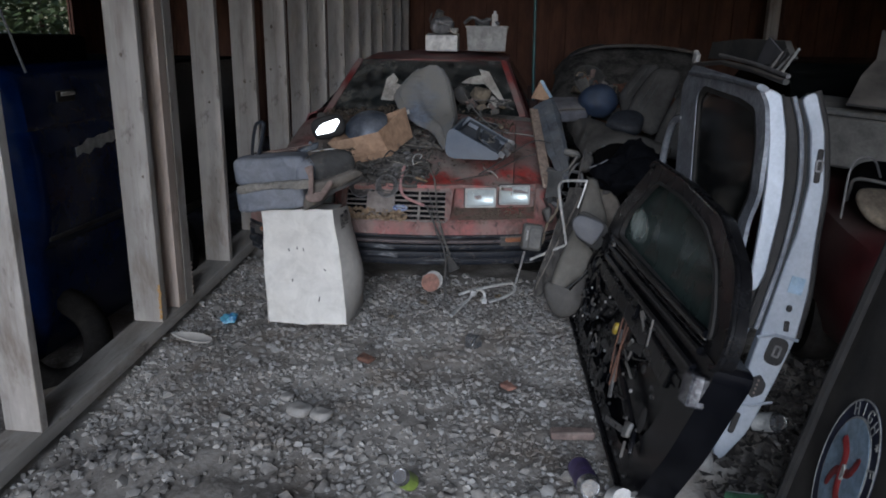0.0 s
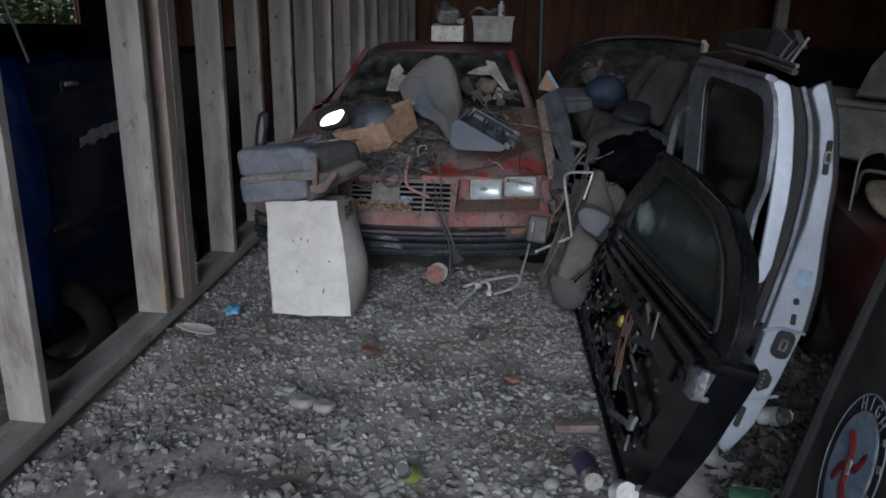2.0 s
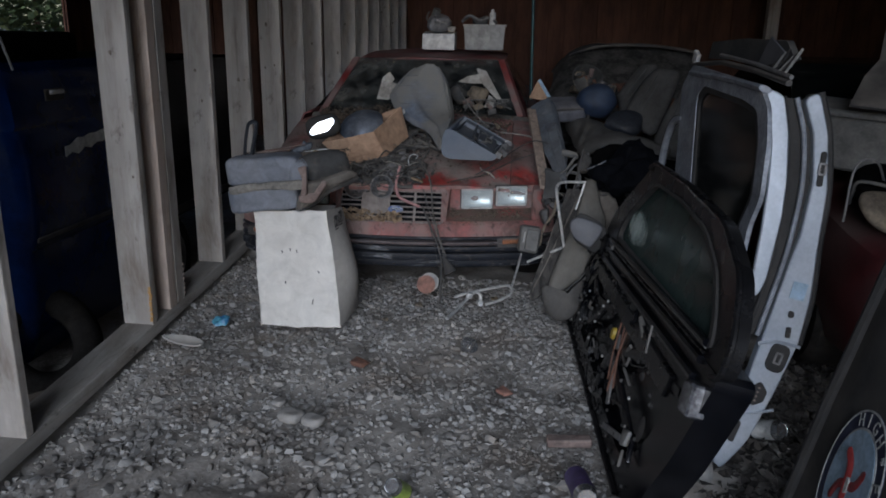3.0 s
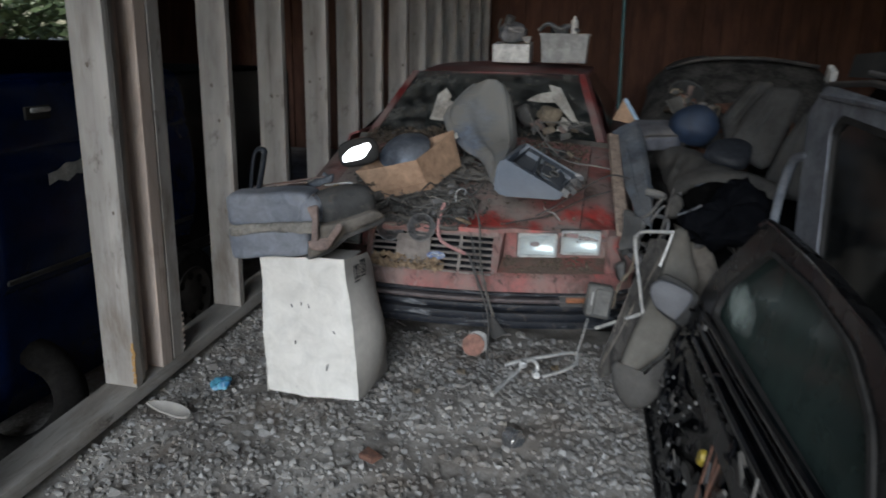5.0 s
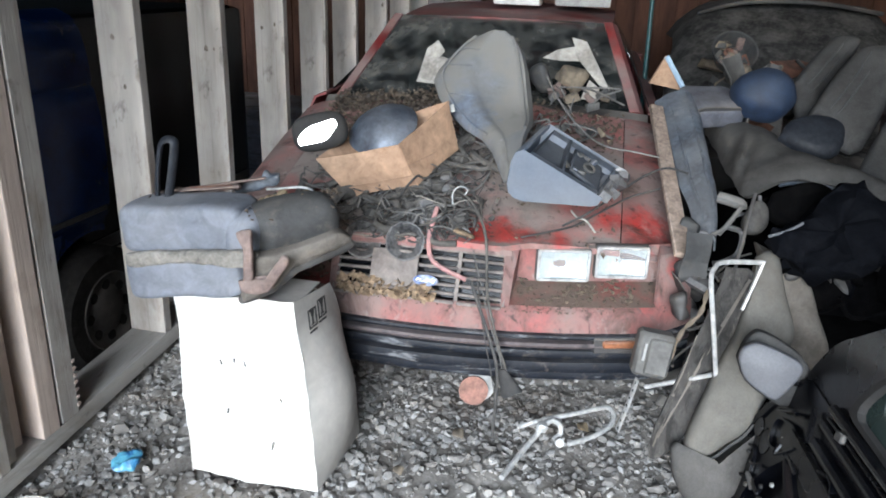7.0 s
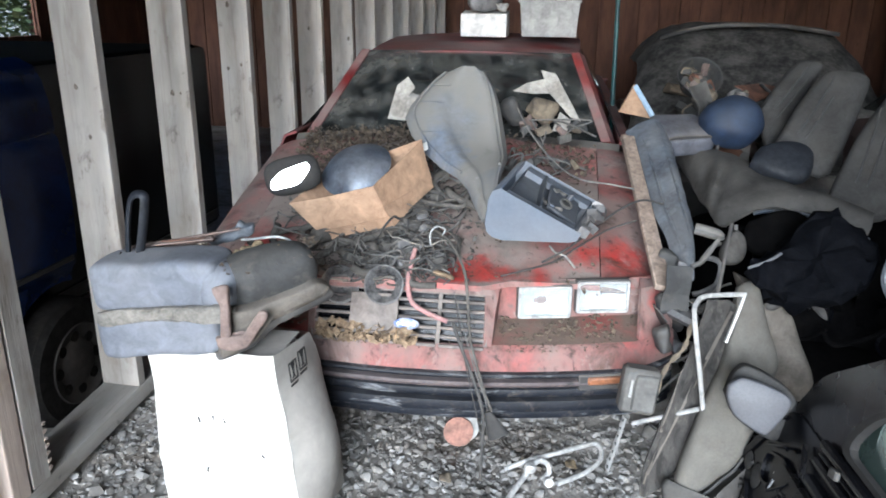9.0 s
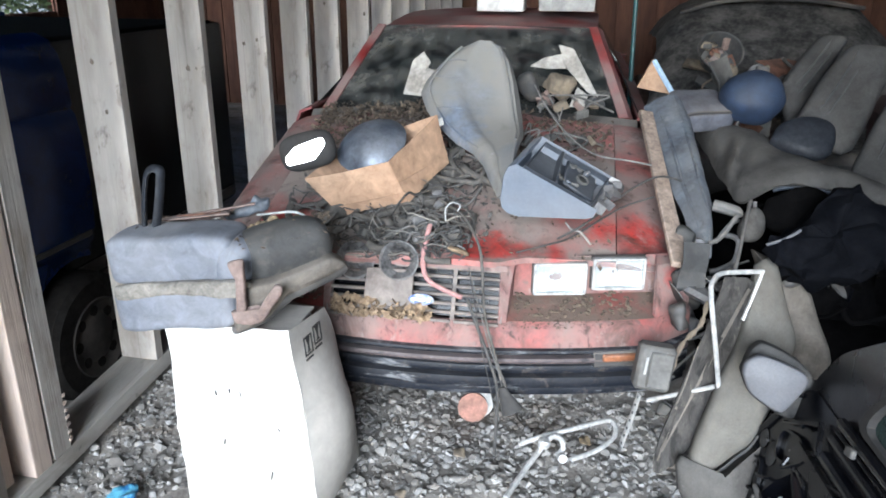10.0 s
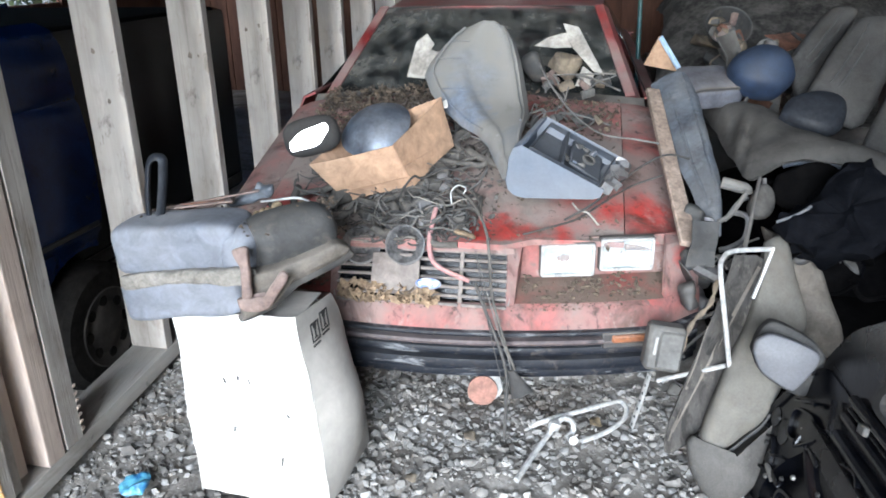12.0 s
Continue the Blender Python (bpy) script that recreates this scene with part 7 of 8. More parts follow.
loft(b, [[(0.125 * q * math.cos(a), 0.125 * q * math.sin(a), z) for q, z in ((0.0, 0.055), (0.3, 0.052), (0.6, 0.04), (0.85, 0.018), (1.0, 0.0), (0.97, -0.01))] for a in [6.2832 * i / 28 for i in range(29)]])
solo("hubcap", thick(b, 0.004), STEEL_BLUE, at(-0.60, 4.30, 0.875, 32, -12, 0), "dark dished metal hubcap in the carton", "hubcap")


# how far the console shell stands proud across its width: flat wing, groove, raised panel, rolled rim
CONSOLE_PROFILE = ((0, 0), (0.04, 0.30), (0.12, 0.55), (0.24, 0.72), (0.36, 0.80), (0.42, 0.79), (0.455, 0.66), (0.50, 0.60), (0.62, 0.62), (0.76, 0.64), (0.85, 0.66), (0.89, 0.70), (0.92, 0.86), (0.96, 0.84), (1.0, 0.30))


def console():
    d = thing("centre_console", ID, "grey blue plastic car centre console lying on the hood", "car part")
    # upright shell: left and right edge, station by station
    st = (((-0.334, 4.800, 1.175), (-0.272, 4.790, 1.176)), ((-0.402, 4.790, 1.147), (-0.222, 4.780, 1.147)), ((-0.460, 4.750, 1.097), (-0.186, 4.740, 1.094)), ((-0.506, 4.700, 1.038), (-0.157, 4.690, 1.028)), ((-0.514, 4.650, 0.998), (-0.136, 4.640, 0.974)), ((-0.472, 4.580, 0.949), (-0.121, 4.570, 0.925)), ((-0.408, 4.500, 0.902), (-0.105, 4.490, 0.900)), ((-0.330, 4.420, 0.867), (-0.098, 4.410, 0.895)), ((-0.258, 4.340, 0.854), (-0.098, 4.330, 0.890)), ((-0.209, 4.250, 0.835), (-0.098, 4.240, 0.880)), ((-0.167, 4.150, 0.808), (-0.093, 4.140, 0.858)), ((-0.135, 4.060, 0.780), (-0.077, 4.050, 0.822)))
    bm = B()
    rows = []
    for n, (l, r) in enumerate(st):
        l, r = Vector(l), Vector(r)
        rows.append([l.lerp(r, u) + Vector((0, -0.066, 0.04)) * k * min(1, 0.3 + 0.2 * n, 0.35 + 0.12 * (len(st) - n)) for u, k in CONSOLE_PROFILE])
    loft(bm, rows)
    part("shell", thick(jitter(bm, 0.005, 9), 0.008), CONSOLE_DIRTY, d, "dust-caked upper shell of the console")
    front = [[p + Vector((0.0, -0.010, 0.006)) for p in (r[2], r[12])] for r in rows]
    part("shell_rim", jitter(tube(B(), smooth_line([q[0] for q in front[1:9]], 4), 0.0050, 7, 0.7), 0.002, 20), CONSOLE_DIRTY, d, "raised moulded rim of the shell")
    part("shell_rim", jitter(tube(B(), smooth_line([q[1] for q in front[1:9]], 4), 0.0045, 7, 0.7), 0.002, 20), CONSOLE_DIRTY, d)
    for k in (2, 3, 5):
        a, b = front[k][0], front[k][0].lerp(front[k][1], 0.35)
        part("shell_rib", tube(B(), [a, a.lerp(b, 0.5) + Vector((0, -0.006, 0.004)), b], 0.004, 6, 0.7), CONSOLE_DIRTY, d)
    # open tray
    f = [Vector(p) for p in ((-0.113, 4.0, 0.84), (-0.118, 4.0, 0.80), (-0.112, 4.0, 0.775), (-0.095, 4.0, 0.759), (-0.065, 4.0, 0.751), (0.13, 4.05, 0.741), (0.150, 4.056, 0.745), (0.162, 4.07, 0.765), (-0.078, 4.03, 0.900), (-0.100, 4.015, 0.893), (-0.110, 4.005, 0.870))]
    back = Vector((0.055, 0.20, 0.045))
    bm = B()
    g = f[8:] + f[:8]
    loft(bm, [[p for p in g], [p + back * 0.5 for p in g], [p + back for p in g]])
    part("tray", thick(bm, -0.008), CONSOLE, d)
    bm = B()
    bm.faces.new([bm.verts.new(p) for p in f])
    part("tray_front", thick(bm, -0.008), CONSOLE, d)
    bm = B()
    bm.faces.new([bm.verts.new(p + back) for p in f])
    part("tray_back", thick(bm, 0.006), CONSOLE, d)
    rim = [f[8], f[7], f[7] + back, f[8] + back]
    hole = [rim[0].lerp(rim[2], 0.08), rim[1].lerp(rim[3], 0.08), rim[2].lerp(rim[0], 0.08), rim[3].lerp(rim[1], 0.08)]
    nrm = (rim[1] - rim[0]).cross(rim[3] - rim[0]).normalized()
    # sunk compartments: a floor well below the rim, side walls, one divider, a socket with a black disc as its round
    # hole
    floor = [p - nrm * 0.035 for p in hole]
    bm = B()
    loft(bm, [[Vector(p) for p in hole], floor], close=True)
    vs = bm.verts[:]
    bm.faces.new(vs[4:8])
    part("tray_recess", thick(bm, 0.003), CONSOLE_SHADED, d, "sunken tray recess, shade painted into its colour")
    u_way, v_way = (rim[1] - rim[0]).normalized(), (rim[3] - rim[0]).normalized()
    c = hole[0].lerp(hole[1], 0.5).lerp(hole[3].lerp(hole[2], 0.5), 0.5)
    part("divider", box(B(), (0.008, 0.17, 0.04), frame_of(c - nrm * 0.016 - u_way * 0.03, u_way, v_way), 0.002), CONSOLE_SHADED, d)
    part("socket_plate", box(B(), (0.11, 0.12, 0.012), frame_of(c - nrm * 0.010 + u_way * 0.045, u_way, v_way) @ at(0, 0, 0, 0, 6, 0), 0.004), CONSOLE_SHADED, d)
    socket = part("socket", ring(B(), [(0.021 * math.cos(a), 0.021 * math.sin(a)) for a in [6.2832 * k / 20 for k in range(20)]], [(0.015 * math.cos(a), 0.015 * math.sin(a)) for a in [6.2832 * k / 20 for k in range(20)]], 0.008, frame_of(c - nrm * 0.003 + u_way * 0.05, u_way, v_way)), GREY_DIM, d)
    part("socket_hole_disc", cyl(B(), 0.015, 0.015, 0.004, frame_of(c - nrm * 0.001 + u_way * 0.05, u_way, v_way), 18), INK, socket)
    for q in range(6):
        p = c - nrm * 0.004 + u_way * (0.012 * q - 0.01) + v_way * (0.045 if q % 2 else -0.04)
        part("tray_clutter", jitter(box(B(), (0.028, 0.016, 0.012), frame_of(p, u_way, v_way) @ at(0, 0, 0, 10 * q, 15, 50 * q), 0.003), 0.005, 40), (VINYL_DK, GREY_DIM, CONSOLE)[q % 3], d)
    for q in range(7):
        p = rim[1].lerp(rim[2], 0.1 + 0.13 * q) + Vector((0.02, 0, 0.0)) * (q % 2)
        part("bracket", jitter(box(B(), (0.035, 0.02, 0.03), Matrix.Translation(p) @ at(0, 0, 0, 20 * q, 30, 15 * q)), 0.01, 25), STEEL, d)


console()


def wires():
    d = thing("wiring_harness", ID, "tangled dusty wiring harness and engine parts on the hood", "wiring")
    rng = random.Random(21)

    def strand(x, y, steps, reach, low=0.008, top=0.085):
        pts = []
        a, turn = rng.uniform(0, 6.28), rng.uniform(-0.9, 0.9)
        lift = rng.random() ** 1.5 * 0.05
        for i in range(steps):
            hz = hood_z(max(-0.6, min(0.6, x)), y) if y > 0.12 else 0.60
            lift = max(0.0, min(top, lift + rng.uniform(-0.025, 0.025)))
            pts.append(CAR @ Vector((x, y, hz + low + lift)))
            a += turn + rng.uniform(-0.5, 0.5)
            step = rng.uniform(0.5, 1.0) * reach
            x = min(0.15, max(-0.46, x + step * math.cos(a)))
            y = min(0.80, max(0.09, y + step * math.sin(a)))
        return smooth_line(pts, 5)

    # sheathed looms and hoses under the loose wires, grey with dust
    for k in range(26):
        x, y = rng.gauss(-0.12, 0.13), rng.uniform(0.10, 0.70)
        part("loom", jitter(tube(B(), strand(x, y, rng.randint(4, 6), 0.09, 0.010, 0.045), rng.uniform(0.007, 0.016), 9, 0.8), 0.003, 30), LOOM, d)
    for k in range(16):
        x, y = rng.uniform(-0.36, 0.10), rng.uniform(0.13, 0.60)
        part("dusty_lump", jitter(jitter(pillow(B(), (rng.uniform(0.06, 0.12), rng.uniform(0.05, 0.10), rng.uniform(0.03, 0.06)), CAR @ at(x, y, hood_z(x, y) + 0.018, rng.uniform(-20, 20), rng.uniform(-20, 20), rng.uniform(0, 180)), 3, 6), 0.018, 15), 0.005, 50), LOOM, d)
    for k in range(120):
        x, y = rng.gauss(-0.06, 0.16), rng.uniform(0.08, 0.72)
        if x > 0.02 + 0.12 * rng.random() and y < 0.4:
            x -= 0.25
        part("wire", tube(B(), strand(x, y, rng.randint(5, 9), 0.06), rng.choice((0.0013, 0.0016, 0.002, 0.0025, 0.003, 0.004)), 6), WIRE_DARK if rng.random() < 0.5 else (WIRE if rng.random() < 0.86 else WIRE_PALE), d)
    for k in range(80):
        part("wire", tube(B(), strand(rng.gauss(0.02, 0.07), rng.uniform(0.08, 0.30), rng.randint(4, 7), 0.05, 0.004, 0.06), rng.choice((0.0012, 0.0016, 0.002, 0.003, 0.0045)), 6), (WIRE_DARK, WIRE, WIRE_DARK, LOOM)[k % 4], d)
    for x, y, dz, r, rx, rz in ((-0.185, 0.085, -0.004, 0.056, 60, 30), (-0.045, 0.075, 0.008, 0.057, 74, 6), (-0.18, 0.28, 0.05, 0.05, 35, 20), (-0.36, 0.20, 0.03, 0.05, 40, -30)):
        bw = B()
        loft(bw, [[(r * q * math.cos(a), r * q * math.sin(a), z * r) for q, z in ((0.0, -0.9), (0.45, -0.8), (0.8, -0.4), (1.0, 0.0), (1.04, 0.06), (0.98, 0.08), (0.6, -0.3))] for a in [6.2832 * i / 22 for i in range(23)]])
        bowl = part("lamp_bowl", thick(jitter(bw, 0.006, 20), 0.003), BOWL, d, "dusty round lamp bowl", m=Matrix.Translation(CAR @ Vector((x, y, 0.60 + dz))) @ at(0, 0, 0, rx, 0, rz))
        part("bowl_rim", tube(B(), [(1.03 * r * math.cos(a), 1.03 * r * math.sin(a), 0.004) for a in [6.2832 * i / 24 for i in range(25)]], 0.0025, 6), STEEL, bowl)
    part("hose", tube(B(), smooth_line([CAR @ Vector(p) for p in ((0.035, 0.155, 0.70), (0.030, 0.12, 0.665), (0.026, 0.085, 0.61), (0.045, 0.05, 0.568), (0.09, 0.035, 0.545), (0.155, 0.03, 0.522))], 6), 0.0075, 9), HOSE, d, "faded pink red rubber hose")
    part("pale_clip", tube(B(), smooth_line([CAR @ Vector(p) for p in ((0.075, 0.20, 0.70), (0.072, 0.215, 0.735), (0.092, 0.22, 0.755), (0.118, 0.21, 0.75), (0.112, 0.20, 0.735))], 5), 0.0024, 6), SEAL_PALE, d, "white plastic wire clip")
    part("tape_end", jitter(box(B(), (0.065, 0.018, 0.022), CAR @ at(0.135, 0.09, 0.645, 20, 25, 10), 0.006), 0.014, 35), LEAF, d)
    for k in range(34):
        x, y = rng.uniform(-0.4, 0.12), rng.uniform(0.12, 0.70)
        part("bracket", jitter(box(B(), (rng.uniform(0.02, 0.07), rng.uniform(0.02, 0.05), rng.uniform(0.015, 0.04)), CAR @ at(x, y, hood_z(x, y) + 0.03, rng.uniform(-40, 40), rng.uniform(-40, 40), rng.uniform(0, 180)), 0.004), 0.008, 30), rng.choice((STEEL, GREY_DIM, VINYL_DK, LOOM)), d)


wires()
cb = thing("hanging_cable", ID, "long dusty cable hanging over the bumper to a plug", "cable")
part("cable", tube(B(), smooth_line([CAR @ Vector(p) for p in ((0.04, 0.32, 0.73), (0.13, 0.20, 0.72), (0.19, 0.10, 0.67), (0.21, 0.05, 0.61), (0.225, 0.0, 0.50), (0.25, -0.03, 0.42), (0.28, -0.055, 0.34), (0.30, -0.06, 0.29))], 6), 0.0045, 7), LOOM, cb)
part("cable", tube(B(), smooth_line([CAR @ Vector(p) for p in ((0.17, 0.03, 0.52), (0.20, 0.0, 0.46), (0.245, -0.04, 0.37), (0.275, -0.06, 0.28), (0.275, -0.05, 0.16), (0.27, -0.03, 0.03))], 6), 0.005, 7), WIRE_DARK, cb)
for k in range(2):
    part("thread", tube(B(), smooth_line([CAR @ Vector((x + 0.012 * math.sin(3 * k + 5 * x), y - 0.004 * k, z + 0.006 * math.cos(2 * k))) for x, y, z in ((0.16 + 0.02 * k, 0.06, 0.60), (0.20 + 0.01 * k, 0.01, 0.49), (0.235, -0.035, 0.40), (0.27 - 0.01 * k, -0.055, 0.31), (0.285, -0.05, 0.22 - 0.03 * k))], 6), 0.0018, 6), WIRE_DARK if k % 2 else WIRE, cb)
b = B()
cyl(b, 0.032, 0.010, 0.08, CAR @ at(0.305, -0.065, 0.250, 0, -22, 0) @ Matrix.Diagonal((1, 0.55, 1, 1)), 16)
part("plug", jitter(b, 0.010, 18), RUBBER, cb, "dusty black rubber plug")
solo("wire", tube(B(), smooth_line([(-0.125, 4.92, 1.03), (-0.07, 4.80, 0.965), (0.01, 4.67, 0.895), (0.09, 4.56, 0.85), (0.16, 4.48, 0.835), (0.25, 4.46, 0.83), (0.33, 4.45, 0.82)], 6), 0.0036, 6), WIRE, ID, "pale stiff wire lying across the hood", "wire")
solo("wire", tube(B(), smooth_line([(0.42, 4.34, 0.80), (0.35, 4.32, 0.815), (0.28, 4.28, 0.79), (0.20, 4.20, 0.745), (0.13, 4.13, 0.70), (0.05, 4.10, 0.655)], 6), 0.0035, 6), WIRE_DARK, ID, "thin dark wire bowed over the fender", "wire")
bits = thing("engine_bits", ID, "small dark engine parts and brackets heaped below the windshield", "car part")
rngb = random.Random(41)
for k in range(26):
    x, y = rngb.uniform(-0.16, 0.17), rngb.uniform(4.62, 4.98)
    z = 0.875 + 0.16 * max(0, (y - 4.7) / 0.28) * rngb.uniform(0.3, 1) - 0.03 * (y < 4.75)
    if k % 3 == 0:
        q = [Vector((x, y, z)) + Vector((rngb.uniform(-0.05, 0.05), rngb.uniform(-0.05, 0.03), rngb.uniform(-0.02, 0.04))) * j for j in range(4)]
        part("cable_end", tube(B(), smooth_line(q, 4), rngb.uniform(0.002, 0.005), 6), WIRE, bits)
    else:
        part("bracket", jitter(box(B(), (rngb.uniform(0.02, 0.07), rngb.uniform(0.015, 0.04), rngb.uniform(0.01, 0.03)), at(x, y, z, rngb.uniform(-50, 50), rngb.uniform(-50, 50), rngb.uniform(0, 180)), 0.003), 0.010, 34), (GREY_DIM, VINYL_DK, RUST_DIM, GREY_DIM, PAPER_DIM)[k % 5], bits)
solo("wire", tube(B(), smooth_line([car_pt(0.30, 0.14, 0.02), car_pt(0.40, 0.20, 0.02), car_pt(0.46, 0.26, 0.01), car_pt(0.52, 0.34, 0.01), car_pt(0.62, 0.44, 0.03), car_pt(0.72, 0.48, 0.06)], 6), 0.003, 6), WIRE_DARK, ID, "thin dark wire across the red paint", "wire")
solo("fitting", tube(B(), smooth_line([car_pt(0.44, 0.33, 0.015), car_pt(0.46, 0.30, 0.012), car_pt(0.49, 0.29, 0.012), car_pt(0.52, 0.24, 0.01)], 5), 0.0035, 7), PAPER, ID, "small pale plastic fitting on the hood", "fitting")


def flakes(name, n, spot, size, material, label, seed):
    """Crumpled chips and leaves scattered by spot(), which gives a place."""
    rng = random.Random(seed)
    bm = B()
    for _ in range(n):
        p = Vector(spot(rng))
        s = size * rng.uniform(0.5, 1.5)
        e = Euler((rng.uniform(-0.9, 0.9), rng.uniform(-0.9, 0.9), rng.uniform(0, 6.28))).to_matrix()
        vs = [bm.verts.new(p + e @ Vector(q) * s) for q in ((-1, 0, 0.1), (-0.2, -0.6, -0.1), (0.9, -0.15, 0.2), (0.25, 0.6, 0.0))]
        bm.faces.new((vs[0], vs[1], vs[3]))
        bm.faces.new((vs[1], vs[2], vs[3]))
    solo(name, bm, material, ID, label, "debris", kind="stuff", smooth=0)


def cowl_spot(r):
    x = r.uniform(-0.62, 0.6) if r.random() < 0.4 else r.uniform(-0.62, 0.05)
    y = 1.16 - abs(r.gauss(0, 0.15)) - (0.05 if x > 0.1 else 0)
    return CAR @ Vector((x, y, hood_z(x, y) + 0.004 + 0.05 * r.random() * max(0, 1 - (1.16 - y) / 0.3)))


flakes("leaf_debris", 1900, cowl_spot, 0.012, DEBRIS, "brown leaf and bark debris heaped below the windshield", 5)
flakes("leaf_debris", 500, lambda r: CAR @ Vector((x := r.uniform(-0.4, 0.58), y := r.uniform(0.15, 1.0), hood_z(x, y) + 0.004)), 0.008, DEBRIS, "brown debris crumbs scattered on the hood", 6)
flakes("wiring_dust", 1500, lambda r: CAR @ Vector((x := max(-0.5, min(0.2, r.gauss(-0.10, 0.16))), y := r.uniform(0.12, 0.85), hood_z(x, y) + 0.004 + 0.03 * r.random() ** 2)), 0.009, DUST_CRUMB, "grey dust clods and crumbs among the wiring", 17)
flakes("dry_leaves", 230, lambda r: CAR @ Vector((x := r.uniform(-0.25, 0.06), nose_y(x) + 0.0 + 0.03 * r.random(), 0.445 + 0.05 * r.random() ** 2)), 0.017, LEAF, "pale dry leaves caught on the grille ledge", 7)
flakes("shelf_dirt", 160, lambda r: CAR @ Vector((x := r.uniform(0.30, 0.72), nose_y(x) + 0.02 + 0.10 * (u := r.random()), 0.443 + 0.03 * u + 0.004 * r.random())), 0.005, DEBRIS, "brown dirt heaped below the headlamps", 8)
flakes("lip_dirt", 260, lambda r: CAR @ Vector((x := r.choice((r.uniform(-0.3, 0.78), r.gauss(0.42, 0.08))), nose_y(x) + 0.008 + 0.026 * (u := r.random()), 0.428 + 0.017 * u)), 0.0045, DEBRIS, "brown crumbs spilling over the nose of the car", 23)
# scraps of paper and card by the windshield
def scrap(name, m, w, h, mt, label, bend=0.03):
    bm = loft(B(), [[(w * (u - 0.5), h * (q - 0.5), bend * math.sin(3 * u + 2 * q)) for u in [k / 8 for k in range(9)]] for q in [k / 8 for k in range(9)]])
    solo(name, thick(jitter(jitter(bm, 0.014, 7), 0.003, 30), 0.003), mt, m, label, "paper")


for edge, label in ((((-0.038, 5.020, 1.156), (0.022, 5.030, 1.143), (0.133, 4.980, 0.960), (0.088, 4.970, 0.978), (0.001, 5.000, 1.070)), "pale stiff paper strip leaning on the windshield"), (((-0.147, 4.980, 1.075), (-0.086, 4.990, 1.105), (-0.025, 5.020, 1.121), (0.001, 4.990, 1.071), (-0.064, 4.970, 1.070)), "pale folded paper flap by the windshield"), (((0.024, 4.930, 0.928), (0.052, 4.950, 0.998), (0.094, 4.940, 0.969), (0.084, 4.920, 0.929)), "small pale paper corner in the debris"), (((-0.623, 4.800, 0.971), (-0.595, 4.860, 1.097), (-0.557, 4.880, 1.131), (-0.530, 4.880, 1.092), (-0.542, 4.870, 1.071), (-0.479, 4.860, 1.051), (-0.549, 4.800, 0.969)), "yellowed card scrap leaning on the glass")):
    solo("paper_scrap", jitter(dome(B(), edge, 0.003, 0.003, 2, 8, sharp=True), 0.006, 12), PAPER, ID, label, "paper", smooth=20)
solo("leaf_clump", jitter(jitter(pillow(B(), (0.13, 0.09, 0.10), ID, 2.6, 8), 0.022, 14), 0.006, 45), PAPER_DIM, at(-0.023, 4.970, 1.002, 10, 20, 30), "dirty tan clump of rotten padding by the windshield", "padding")
solo("black_bottle", jitter(pillow(B(), (0.08, 0.07, 0.13), ID, 3), 0.015, 9), VINYL_DK, at(-0.14, 4.93, 1.0, 20, -25, 0), "dark crumpled plastic bottle in the debris", "bottle")
scrap("label_card", frame_of((-0.42, 4.42, 0.93), (0.8, 0.1, 0.35), (-0.2, 0.5, 0.5)), 0.09, 0.035, WHITE_PL, "small white printed card in the carton", 0.005)

# ---- beside the car ----
pl = thing("plank", frame_of((0.417, 4.070, 0.609), (-0.118, 0.910, 0.365), (0.9, 0.25, -0.1)), "narrow raw pine plank leaning along the fender", "plank")
part("board", jitter(box(B(), (0.86, 0.052, 0.02), at(0.43, 0, 0), 0.003), 0.002, 9), WOOD_LIGHT, pl)
bt = thing("fender_trim", ID, "crumpled blue grey plastic trim along the car side", "car part")
rows = []
for l, r in (((0.315, 4.92, 0.93), (0.45, 4.90, 0.96)), ((0.345, 4.78, 0.87), (0.475, 4.75, 0.89)), ((0.38, 4.62, 0.80), (0.50, 4.58, 0.81)), ((0.41, 4.48, 0.72), (0.525, 4.44, 0.72)), ((0.455, 4.36, 0.65), (0.535, 4.34, 0.64)), ((0.47, 4.28, 0.58), (0.525, 4.28, 0.57))):
    l, r = Vector(l), Vector(r)
    rows.append([l.lerp(r, u) + Vector((0.02, 0, 0.035)) * math.sin(3.14 * u) for u in [k / 10 for k in range(11)]])
fine = []
for a, b2 in zip(rows, rows[1:]):
    fine += [[p.lerp(q, t / 4) for p, q in zip(a, b2)] for t in range(4)]
part("trim", thick(jitter(jitter(loft(B(), fine + rows[-1:]), 0.012, 7), 0.004, 30), 0.006), TRIM_BLUE, bt)
for k in (2, 6):
    part("fold", tube(B(), smooth_line([r[k] + Vector((0.0, -0.004, 0.004)) for r in rows], 3), 0.006, 6), TRIM_BLUE, bt)
part("end_cap", jitter(box(B(), (0.16, 0.05, 0.05), at(0.47, 4.17, 0.50, 0, 18, -15), 0.015), 0.01, 12), STEEL, bt)
part("bracket", tube(B(), smooth_line([(0.545, 4.22, 0.67), (0.59, 4.2, 0.66), (0.585, 4.18, 0.60), (0.55, 4.2, 0.56), (0.52, 4.2, 0.55)], 5), 0.009, 7), STEEL, bt)
solo("pipe", tube(B(), [(0.60, 4.15, 0.80), (0.555, 4.0, 0.60), (0.545, 3.95, 0.50)], 0.006, 8), PLASTIC, ID, "dark thin pipe standing in the heap", "pipe")
tri = thing("card_wedge", ID, "tan cardboard wedge with orange tip by the car", "card")
bm = B()
